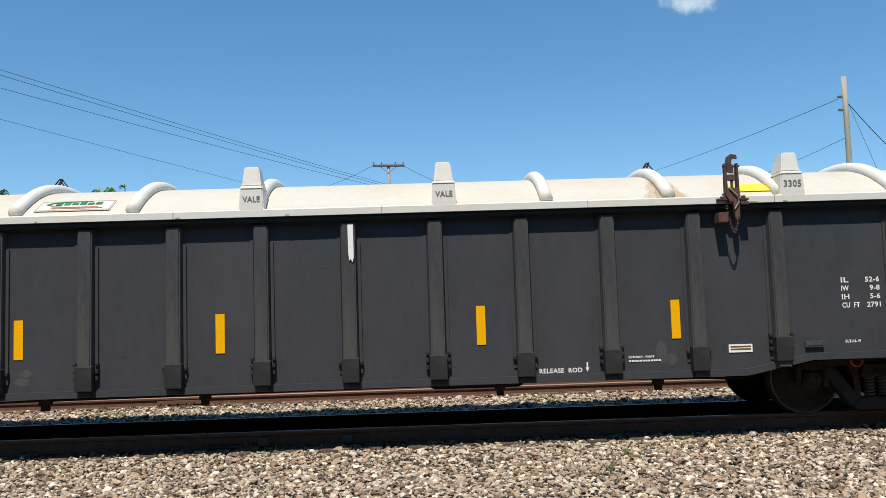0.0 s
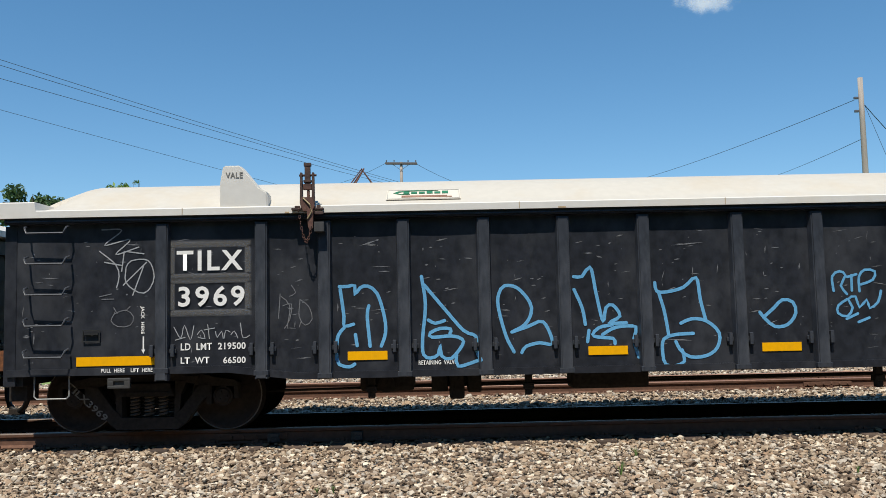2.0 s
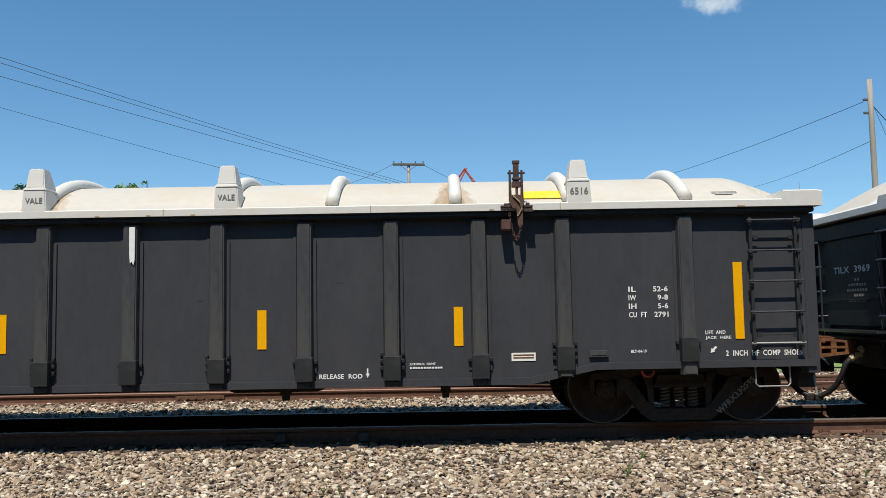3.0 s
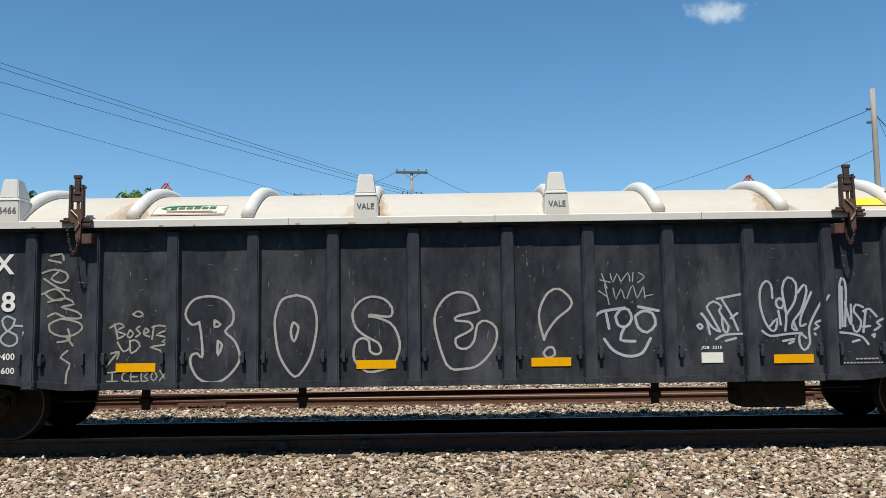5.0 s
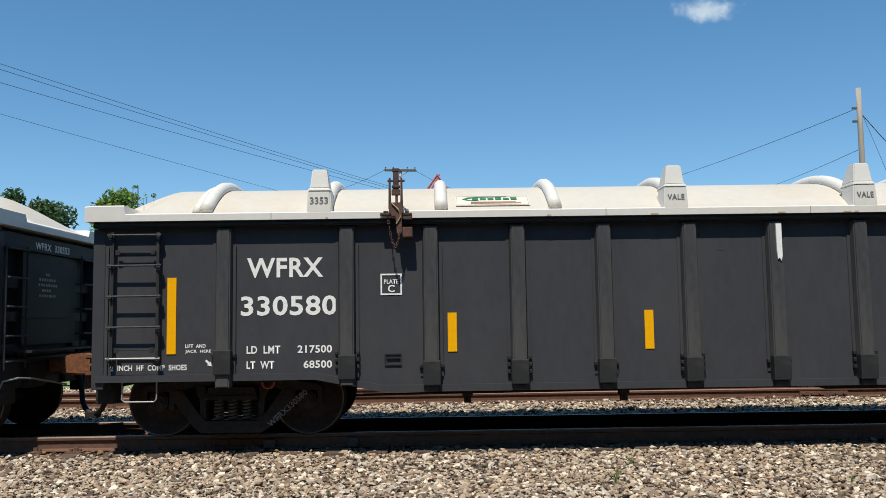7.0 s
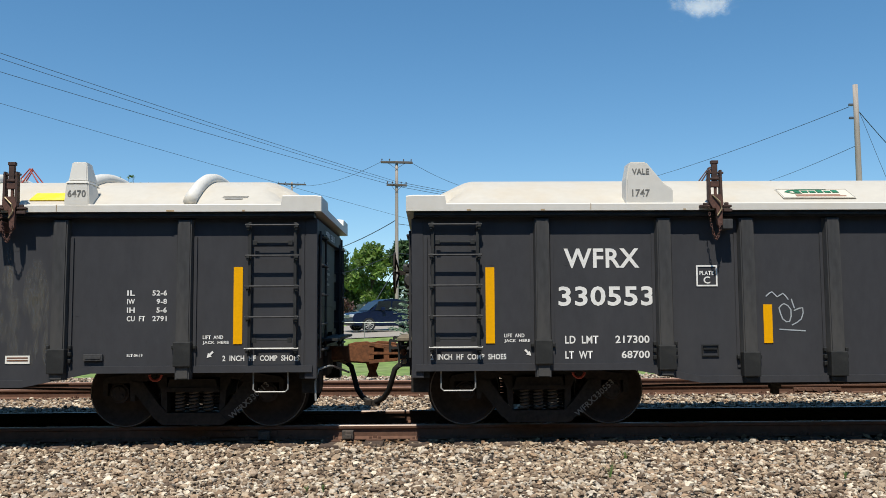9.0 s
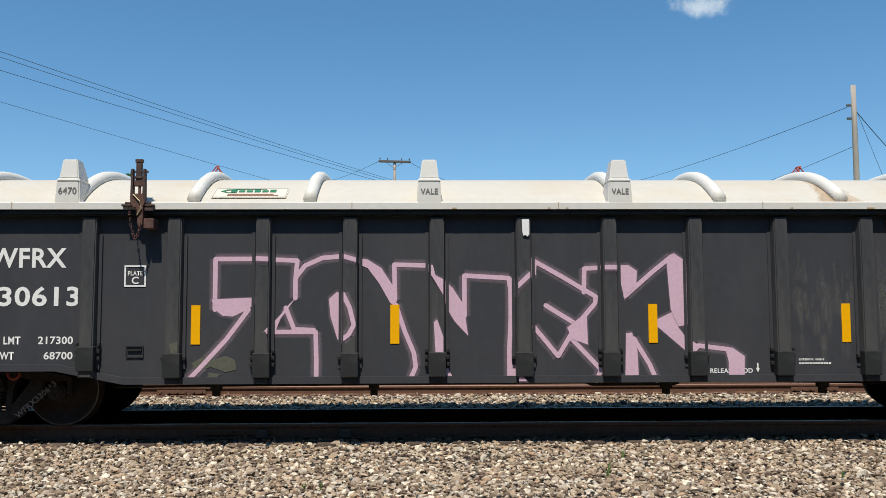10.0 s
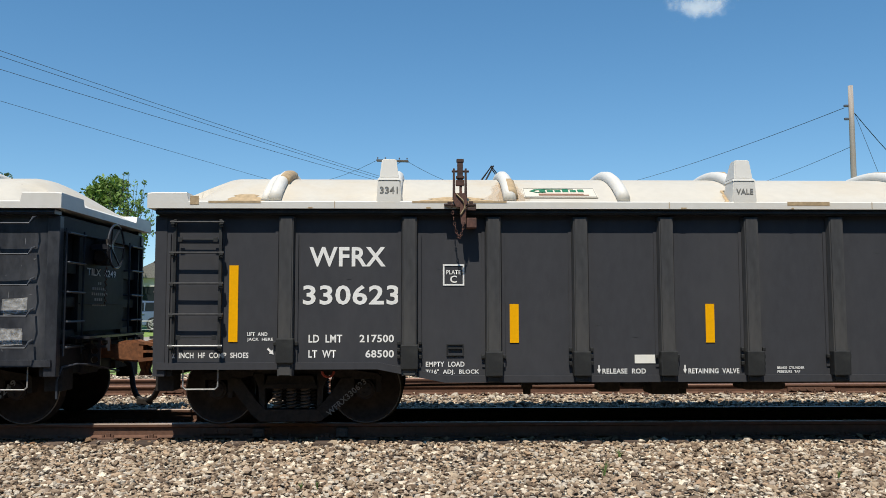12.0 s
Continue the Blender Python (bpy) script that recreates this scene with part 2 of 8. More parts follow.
LEAF_DARK = material("dark_green_leaves", (0.070, 0.125, 0.045), 0.65, 0, 0.3, 1.2, 0, (0.095, 0.145, 0.05), 0.6, 0.5, island=0.45)
RED_LEAF = material("reddish_leaves", (0.10, 0.045, 0.035), 0.65, 0, 0.3, 1.2, 0, island=0.45)
SPRUCE = material("blue_green_needles", (0.24, 0.32, 0.25), 0.7, 0, 0.3, 2, 0, (0.12, 0.19, 0.11), 0.7, 0.8, island=0.4)
FLOWER = material("yellow_flowers", (0.45, 0.36, 0.03), 0.7, 0, 0.2, 5, 0, island=0.4)
STRAW = material("dry_ornamental_grass", (0.40, 0.31, 0.17), 0.85, 0, 0.25, 5, 0, island=0.4)
SIDING = material("pale_siding", (0.62, 0.62, 0.58), 0.75, 0, 0.04, 3, 0.1)
GREY_SIDING = material("grey_siding", (0.20, 0.24, 0.28), 0.75, 0, 0.06, 3, 0.1)
ROOFING = material("grey_shingles", (0.20, 0.19, 0.18), 0.9, 0, 0.2, 10, 0.3)
BRICK = material("red_brick", (0.26, 0.10, 0.07), 0.9, 0, 0.2, 8, 0.2)
GLASS = material("dark_glass", (0.02, 0.025, 0.03), 0.06, 0, 0.05, 3, 0, spec=0.8)
BLUE_PAINT = material("dark_blue_car_paint", (0.006, 0.012, 0.04), 0.25, 0, 0.05, 4, 0, spec=0.45)
PALE_PAINT = material("pale_blue_car_paint", (0.16, 0.22, 0.32), 0.25, 0.3, 0.05, 4, 0, spec=0.5)
BLACK_PAINT = material("navy_car_paint", (0.008, 0.013, 0.034), 0.25, 0, 0.05, 4, 0, spec=0.4)
CHROME = material("chrome", (0.6, 0.6, 0.6), 0.2, 1, 0.05, 6, 0)
LIGHT_GLASS = material("headlamp_glass", (0.6, 0.6, 0.6), 0.15, 0, 0.05, 6, 0)
RED_LIGHT = material("red_lamp_glass", (0.35, 0.02, 0.02), 0.2, 0, 0.05, 6, 0)
TEAL = material("teal_lamp_post_paint", (0.02, 0.17, 0.17), 0.5, 0, 0.1, 8, 0)
GLOBE = material("milky_globe", (0.78, 0.78, 0.75), 0.3, 0, 0.02, 8, 0)
SIGN_BLACK = material("black_sign_board", (0.02, 0.02, 0.02), 0.5, 0, 0.1, 8, 0)
GOLD = material("gold_lettering", (0.6, 0.36, 0.06), 0.5, 0.2, 0.1, 8, 0)
FLAG_RED = material("flag_red", (0.5, 0.03, 0.04), 0.8, 0, 0.1, 8, 0)
FLAG_BLUE = material("flag_blue", (0.03, 0.05, 0.22), 0.8, 0, 0.1, 8, 0)
CLOUD = material("cloud_vapour", (0.9, 0.9, 0.9), 1.0, 0, 0.02, 2, 0, spec=0.0)


def thin_cloud(m):
    """Lets the sky through towards the ragged rim."""
    nt = m.node_tree
    tc = nt.nodes.new("ShaderNodeTexCoord")
    ns = nt.nodes.new("ShaderNodeTexNoise")
    ns.inputs["Scale"].default_value, ns.inputs["Detail"].default_value = 0.022, 7
    nt.links.new(tc.outputs["Object"], ns.inputs["Vector"])
    mp = nt.nodes.new("ShaderNodeMapping")
    mp.inputs["Scale"].default_value = (1 / 150, 1, 1 / 62)
    nt.links.new(tc.outputs["Object"], mp.inputs["Vector"])
    gr = nt.nodes.new("ShaderNodeTexGradient")
    gr.gradient_type = "SPHERICAL"
    nt.links.new(mp.outputs[0], gr.inputs["Vector"])
    add = nt.nodes.new("ShaderNodeMath")
    add.operation = "MULTIPLY_ADD"
    nt.links.new(gr.outputs["Fac"], add.inputs[0])
    add.inputs[1].default_value = 1.0
    nt.links.new(ns.outputs["Fac"], add.inputs[2])
    rg = nt.nodes.new("ShaderNodeMapRange")
    rg.interpolation_type = "SMOOTHSTEP"
    rg.inputs["From Min"].default_value, rg.inputs["From Max"].default_value, rg.inputs["To Max"].default_value = 0.60, 1.45, 0.46
    nt.links.new(add.outputs[0], rg.inputs["Value"])
    nt.links.new(rg.outputs[0], nt.nodes["Principled BSDF"].inputs["Alpha"])


thin_cloud(CLOUD)


def leafy(m, amount):
    """Lets some of the light through thin leaves."""
    nt = m.node_tree
    b = nt.nodes["Principled BSDF"]
    tr = nt.nodes.new("ShaderNodeBsdfTranslucent")
    mix = nt.nodes.new("ShaderNodeMixShader")
    mix.inputs["Fac"].default_value = amount
    nt.links.new(b.inputs["Base Color"].links[0].from_socket, tr.inputs["Color"])
    nt.links.new(b.outputs[0], mix.inputs[1])
    nt.links.new(tr.outputs[0], mix.inputs[2])
    nt.links.new(mix.outputs[0], nt.nodes["Material Output"].inputs["Surface"])


for leaf in (LEAF, LEAF_BRIGHT, LEAF_DARK, SPRUCE):
    leafy(leaf, 0.35)


# ---- helpers for meshes ----
def part(name, bm, mat, parent=None, label="", smooth=False):
    me = bpy.data.meshes.new(name)
    if smooth:
        for f in bm.faces:
            f.smooth = True
    bm.to_mesh(me)
    bm.free()
    return from_mesh(name, me, mat, parent, label)


def from_mesh(name, me, mat, parent=None, label=""):
    if mat and not me.materials:
        me.materials.append(mat)
    ob = new(name, me)
    if parent:
        ob.parent = parent
    if label:
        ob["label"] = label
    return ob


def thing(name, label, category, group="", kind="", at=(0, 0, 0), turn=0):
    ob = tagged(new(name), label, category, group, kind)
    ob.empty_display_size = 0.1
    ob.matrix_basis = pose(*at, 0, 0, turn)
    return ob


def box(bm, x0, x1, y0, y1, z0, z1, bevel=0.0):
    v = [bm.verts.new((x, y, z)) for x in (x0, x1) for y in (y0, y1) for z in (z0, z1)]
    faces = [bm.faces.new([v[i] for i in q]) for q in ((0, 1, 3, 2), (4, 6, 7, 5), (0, 4, 5, 1), (2, 3, 7, 6), (0, 2, 6, 4), (1, 5, 7, 3))]
    if bevel:
        bmesh.ops.bevel(bm, geom=list({e for f in faces for e in f.edges}), offset=bevel, segments=2, affect="EDGES", profile=0.6)
    return bm


def boxes(*dims, bevel=0.0):
    bm = bmesh.new()
    for d in dims:
        box(bm, *d, bevel=bevel)
    return bm


def tube(bm, pts, r, n=6, close=False, r2=None):
    """A round bar through the points."""
    pts = [Vector(p) for p in pts]
    rings = []
    for i, p in enumerate(pts):
        a = pts[i - 1] if i or close else p
        b = pts[(i + 1) % len(pts)] if i + 1 < len(pts) or close else p
        d = (b - a).normalized()
        side = d.cross(Vector((0, 0, 1)))
        side = side.normalized() if side.length > 0.05 else Vector((1, 0, 0))
        up = side.cross(d).normalized()
        rad = r if r2 is None else r + (r2 - r) * i / (len(pts) - 1)
        rings.append([bm.verts.new(p + rad * (math.cos(2 * math.pi * k / n) * side + math.sin(2 * math.pi * k / n) * up)) for k in range(n)])
    for i in range(len(rings) - (0 if close else 1)):
        a, b = rings[i], rings[(i + 1) % len(rings)]
        for k in range(n):
            bm.faces.new((a[k], a[(k + 1) % n], b[(k + 1) % n], b[k]))
    if not close:
        bm.faces.new(rings[0][::-1])
        bm.faces.new(rings[-1])
    return bm


def tubes(*paths, r=0.01, n=6):
    bm = bmesh.new()
    for p in paths:
        tube(bm, p, r, n)
    return bm


def prism(bm, outline, y0, y1):
    """An outline in x and z, made solid from y0 to y1."""
    a = [bm.verts.new((x, y0, z)) for x, z in outline]
    b = [bm.verts.new((x, y1, z)) for x, z in outline]
    n = len(a)
    bm.faces.new(a)
    bm.faces.new(b[::-1])
    for i in range(n):
        bm.faces.new((a[i], b[i], b[(i + 1) % n], a[(i + 1) % n]))
    bmesh.ops.recalc_face_normals(bm, faces=bm.faces[:])
    return bm


def disc(bm, x, z, y0, y1, r, n=28, r1=None):
    """A wheel-like drum with its axis along y."""
    r1 = r if r1 is None else r1
    a = [bm.verts.new((x + r * math.cos(2 * math.pi * k / n), y0, z + r * math.sin(2 * math.pi * k / n))) for k in range(n)]
    b = [bm.verts.new((x + r1 * math.cos(2 * math.pi * k / n), y1, z + r1 * math.sin(2 * math.pi * k / n))) for k in range(n)]
    bm.faces.new(a)
    bm.faces.new(b[::-1])
    for k in range(n):
        bm.faces.new((a[k], b[k], b[(k + 1) % n], a[(k + 1) % n]))
    bmesh.ops.recalc_face_normals(bm, faces=bm.faces[:])
    return bm


def lathe(profile, n=14):
    """Turns (radius, z) pairs round the z axis."""
    bm = bmesh.new()
    rings = [[bm.verts.new((r * math.cos(2 * math.pi * k / n), r * math.sin(2 * math.pi * k / n), z)) for k in range(n)] for r, z in profile]
    for a, b in zip(rings, rings[1:]):
        for k in range(n):
            bm.faces.new((a[k], a[(k + 1) % n], b[(k + 1) % n], b[k]))
    bm.faces.new(rings[0][::-1])
    bm.faces.new(rings[-1])
    return bm


MESHES = {}
LOADS = {"330553": ("217300", "68700"), "330613": ("217300", "68700")}   # load limit and light weight


def shared(key, make, smooth=False):
    """The mesh for a key, made once from the bmesh that make() gives."""
    if key not in MESHES:
        bm = make()
        me = bpy.data.meshes.new("shape")
        if smooth:
            for f in bm.faces:
                f.smooth = True
        bm.to_mesh(me)
        bm.free()
        MESHES[key] = me
    return MESHES[key]


def put(name, key, make, mat, parent, at=(0, 0, 0), turn=(0, 0, 0), label="", smooth=False, mirror=1):
    ob = from_mesh(name, shared((key, mat.name), make, smooth), mat, parent, label)
    ob.matrix_basis = pose(*at, *turn) @ Matrix.Diagonal((mirror, 1, 1, 1))
    return ob


def text_mesh(words):
    key = ("text", words)
    if key not in MESHES:
        cu = bpy.data.curves.new("lettering", "FONT")
        cu.body, cu.extrude, cu.offset, cu.resolution_u = words.replace(" ", "  "), 0.0, 0.022, 3
        cu.space_character = 1.22 if words in ("TILX", "3969", "3958") else 1.06
        ob = bpy.data.objects.new("lettering", cu)
        me = bpy.data.meshes.new_from_object(ob)
        n = len(me.vertices)
        co = np.empty(n * 3)
        me.vertices.foreach_get("co", co)
        co = co.reshape(-1, 3)
        lo, hi = co.min(0), co.max(0)
        co = (co - lo) / np.maximum(hi - lo, 1e-6)
        co = np.column_stack([co[:, 0], np.zeros(n), co[:, 1]])
        me.vertices.foreach_set("co", co.ravel())
        me.update()
        me.materials.clear()
        MESHES[key] = me
        bpy.data.objects.remove(ob)
    return MESHES[key]


def lettering(words, x0, z0, x1, z1, y, parent, mat=WHITE, turn=0):
    """Painted words that fill the rectangle x0..x1, z0..z1 of a face looking towards -y."""
    me = text_mesh(words)
    if me.materials and me.materials[0] != mat:
        key = ("text", words, mat.name)
        if key not in MESHES:
            MESHES[key] = me.copy()
            MESHES[key].materials.clear()
        me = MESHES[key]
    ob = from_mesh("lettering", me, mat, parent)
    if turn:
        ob.matrix_basis = pose(x0, y, z0, 0, turn, 0) @ Matrix.Diagonal((x1, 1, z1, 1))
    else:
        ob.matrix_basis = Matrix.Translation((x0, y, z0)) @ Matrix.Diagonal((x1 - x0, 1, z1 - z0, 1))
    return ob


def plate(name, x0, z0, x1, z1, y, parent, mat, thick=0.004, label=""):
    return put(name, (name, mat.name, round(x1 - x0, 3), round(z1 - z0, 3)), lambda: boxes((0, x1 - x0, -thick, 0.0, 0, z1 - z0)), mat, parent, (x0, y, z0), label=label)


def arrow(x, z, h, y, parent, down=True):
    s = 1 if down else -1
    def make():
        return prism(bmesh.new(), [(0, 0), (0.022, 0.05), (0.008, 0.05), (0.008, h), (-0.008, h), (-0.008, 0.05), (-0.022, 0.05)], -0.003, 0)
    return put("arrow_mark", ("arrow", h), make, WHITE, parent, (x, y, z))


def frame_mark(x0, z0, x1, z1, w, y, parent):
    key = ("frame_mark", round(x1 - x0, 3), round(z1 - z0, 3))
    W, H = x1 - x0, z1 - z0
    put("stencil_frame", key, lambda: boxes((0, W, -0.003, 0, 0, w), (0, W, -0.003, 0, H - w, H), (0, w, -0.003, 0, w, H - w), (W - w, W, -0.003, 0, w, H - w)), WHITE, parent, (x0, y, z0))


# ---- gondola car ----
PANEL, FACE = -1.462, -1.562     # planes of the side sheets and of the posts' faces
GREY_POSTS = [-6.46, -5.03, -4.05, -3.03, -2.02, -1.01, 0, 1.01, 2.02, 3.03, 4.05, 5.03, 6.46]
BLACK_POSTS = [-6.154, -5.006, -4.275, -3.355, -2.42, -1.49, -0.55, 0.55, 1.49, 2.42, 3.355, 4.275, 5.006, 6.154]
TRUCK = 6.46
WHEEL_R = 0.43
HALF = 7.94


def sill_z(x, kind):
    a = abs(x)
    end, mid = (0.70, 0.545) if kind == "grey" else (0.735, 0.64)
    t = min(1, max(0, (a - 4.62) / 0.78))
    return mid + (end - mid) * t


def sheet_y(x, z, kind):
    """Depth of the dented side sheet at a place of a car."""
    posts = GREY_POSTS if kind == "grey" else BLACK_POSTS
    edges = [-HALF] + posts + [HALF]
    i = max(0, min(len(edges) - 2, int(np.searchsorted(edges, x)) - 1))
    zb = sill_z(x, kind) + 0.05
    edge = math.sin(math.pi * min(1, max(0, (x - edges[i]) / (edges[i + 1] - edges[i])))) * math.sin(math.pi * min(1, max(0, (z - zb) / (2.50 - zb))))
    if kind == "grey":
        return PANEL + edge * 0.002 * (noise.noise((x * 0.9, 3.7, z * 1.3)) + 0.7)
    return PANEL + edge * (0.018 * (noise.noise((x * 0.9, 3.7, z * 1.3)) + 0.6) + 0.007 * (noise.noise((x * 2.6, 9, z * 2.6)) + 0.6))


def side_panel(x0, x1, kind):
    bm = bmesh.new()
    cols, rows = (16, 24) if kind == "black" else (6, 6)
    grid = []
    for i in range(cols + 1):
        x = x0 + (x1 - x0) * i / cols
        zb = sill_z(x, kind) + 0.05
        grid.append([bm.verts.new((x, sheet_y(min(x1 - 1e-4, max(x0 + 1e-4, x)), z, kind), z)) for z in np.linspace(zb, 2.50, rows + 1)])
    for i in range(cols):
        for j in range(rows):
            bm.faces.new((grid[i][j], grid[i + 1][j], grid[i + 1][j + 1], grid[i][j + 1])).smooth = True
    if kind == "grey":
        box(bm, x0 + 0.10, x0 + 0.135, PANEL - 0.022, PANEL - 0.004, 0.72, 2.27)
        box(bm, x1 - 0.135, x1 - 0.10, PANEL - 0.012, PANEL - 0.004, 0.72, 2.30)
    return bm


def post_mesh(kind):
    bm = bmesh.new()
    w = 0.078 if kind == "grey" else 0.066
    prof = [(-w - 0.02, PANEL), (-w, FACE), (w, FACE), (w + 0.02, PANEL)]
    top = [bm.verts.new((x, y if y == PANEL else y + 0.02, 2.47)) for x, y in prof]
    bot = [bm.verts.new((x, y, 0.63 if kind == "grey" else 0.66)) for x, y in prof]
    for i in range(3):
        bm.faces.new((bot[i], bot[i + 1], top[i + 1], top[i]))
    bm.faces.new(top)
    bm.faces.new(bot[::-1])
    bmesh.ops.bevel(bm, geom=[e for e in bm.edges if abs(e.verts[0].co.y - FACE) < 0.03 and abs(e.verts[1].co.y - FACE) < 0.03], offset=0.012, segments=2, affect="EDGES")
    bmesh.ops.recalc_face_normals(bm, faces=bm.faces[:])
    return bm


def sill_mesh(kind):
    bm = bmesh.new()
    xs = [-HALF, -5.4, -4.62, 4.62, 5.4, HALF]
    outline = [(x, sill_z(x, kind)) for x in xs] + [(x, sill_z(x, kind) + 0.08) for x in reversed(xs)]
    return prism(bm, outline, PANEL - 0.035, PANEL + 0.06)


def cover_mesh():
    """An arched cover with hipped ends, a low lip across each end and raised blocks at the four corners."""
    bm = bmesh.new()
    half = [7.98, 7.86, 7.74, 7.60, 7.58, 7.5, 7.41, 7.31, 7.22, 6.8]
    xs = [-8.05] + [-a for a in half] + [-6.2 + 0.62 * i for i in range(21)] + half[::-1] + [8.05]
    ys = [-1.5, -1.36, -1.2, -1.06, -0.97, -0.93, -0.8, -0.6, -0.4, -0.2, 0.0, 0.2, 0.4, 0.6, 0.8, 0.93, 0.97, 1.06, 1.2, 1.36, 1.5]
    rings = []
    for x in xs:
        a = abs(x)
        block = 2.645 if a < 7.59 else (2.745 if a < 8.0 else 2.735)
        prof = [(-1.6, 2.557), (-1.6, block - 0.012), (-1.588, block)]
        for y in ys:
            inner = abs(y) < 0.95
            t = min(1, max(0, ((8.03 - a) / 0.78) if inner else (7.64 - a) / 0.37))
            arch = 0.46 * (1 - (1 - t) ** (1.25 if inner else 1.4)) * (1 - abs(y / 1.5) ** 2.3)
            prof.append((y, max(2.645 + arch, 2.645 if inner else block)))
        prof += [(1.588, block), (1.6, block - 0.012), (1.6, 2.557), (1.5, 2.56), (0, 2.56), (-1.5, 2.56)]
        rings.append([bm.verts.new((x, y, z)) for y, z in prof])
    for a, b in zip(rings, rings[1:]):
        n = len(a)
        for k in range(n):
            f = bm.faces.new((a[k], b[k], b[(k + 1) % n], a[(k + 1) % n]))
            f.smooth = 3 <= k <= 21 and abs(a[0].co.x) < 7.59 and abs(b[0].co.x) < 7.59
            low = max(v.co.z for v in f.verts) < 2.76
            f.material_index = 1 if low and (k < 3 or k > 22 or abs(a[0].co.x + b[0].co.x) > 15.1) else 0
    for f in (bm.faces.new(rings[0]), bm.faces.new(rings[-1][::-1])):
        f.material_index = 1
    bmesh.ops.recalc_face_normals(bm, faces=bm.faces[:])
    return bm


def arch_z(y, a=0.46):
    return 2.645 + a * (1 - abs(min(1, abs(y) / 1.5)) ** 2.3)


def drape(x0, x1, y0, y1, lift):
    """A thin ragged patch that follows the arch of a cover."""
    bm = bmesh.new()
    rows = []
    for i, y in enumerate(np.linspace(y0, y1, 7)):
        pinch = (x1 - x0) * 0.07 * math.sin(i * 2.3 + x0) + (x1 - x0) * 0.05 * i
        rows.append([bm.verts.new((x, y, arch_z(y) + lift)) for x in (x0 + pinch, (x0 + x1) / 2, x1 - pinch)])
    for a, b in zip(rows, rows[1:]):
        for k in (0, 1):
            bm.faces.new((a[k], a[k + 1], b[k + 1], b[k]))
    return bm


def hoop_mesh():
    bm = bmesh.new()
    tube(bm, [(0, y, arch_z(y) + 0.035) for y in np.linspace(-1.49, 1.49, 23)], 0.078, 10)
    return bm


def lug_mesh():
    """A stacking lug: a tapered base with a smaller block on top."""
    bm = bmesh.new()

    def taper(z0, z1, w0, w1, d0, d1):
        a = [bm.verts.new(p) for p in ((-w0, -d0, z0), (w0, -d0, z0), (w0, d0 + 0.1, z0), (-w0, d0 + 0.1, z0))]
        b = [bm.verts.new(p) for p in ((-w1, -d1, z1), (w1, -d1, z1), (w1, d1, z1), (-w1, d1, z1))]
        fs = [bm.faces.new(a[::-1]), bm.faces.new(b)] + [bm.faces.new((a[i], a[(i + 1) % 4], b[(i + 1) % 4], b[i])) for i in range(4)]
        bmesh.ops.bevel(bm, geom=list({e for f in fs for e in f.edges}), offset=0.012, segments=2, affect="EDGES")
    taper(-0.02, 0.27, 0.148, 0.13, 0.14, 0.13)
    taper(0.262, 0.305, 0.136, 0.126, 0.137, 0.125)
    taper(0.30, 0.53, 0.112, 0.084, 0.11, 0.08)
    return bm


def wedge_mesh():
    """A tall lug with a slope down to one side."""
    bm = prism(bmesh.new(), [(-0.38, -0.02), (0.17, -0.02), (0.17, 0.30), (0.13, 0.51), (-0.07, 0.51), (-0.28, 0.25), (-0.38, 0.19)], -0.12, 0.12)
    bmesh.ops.bevel(bm, geom=bm.edges[:], offset=0.015, segments=2, affect="EDGES")
    return bm


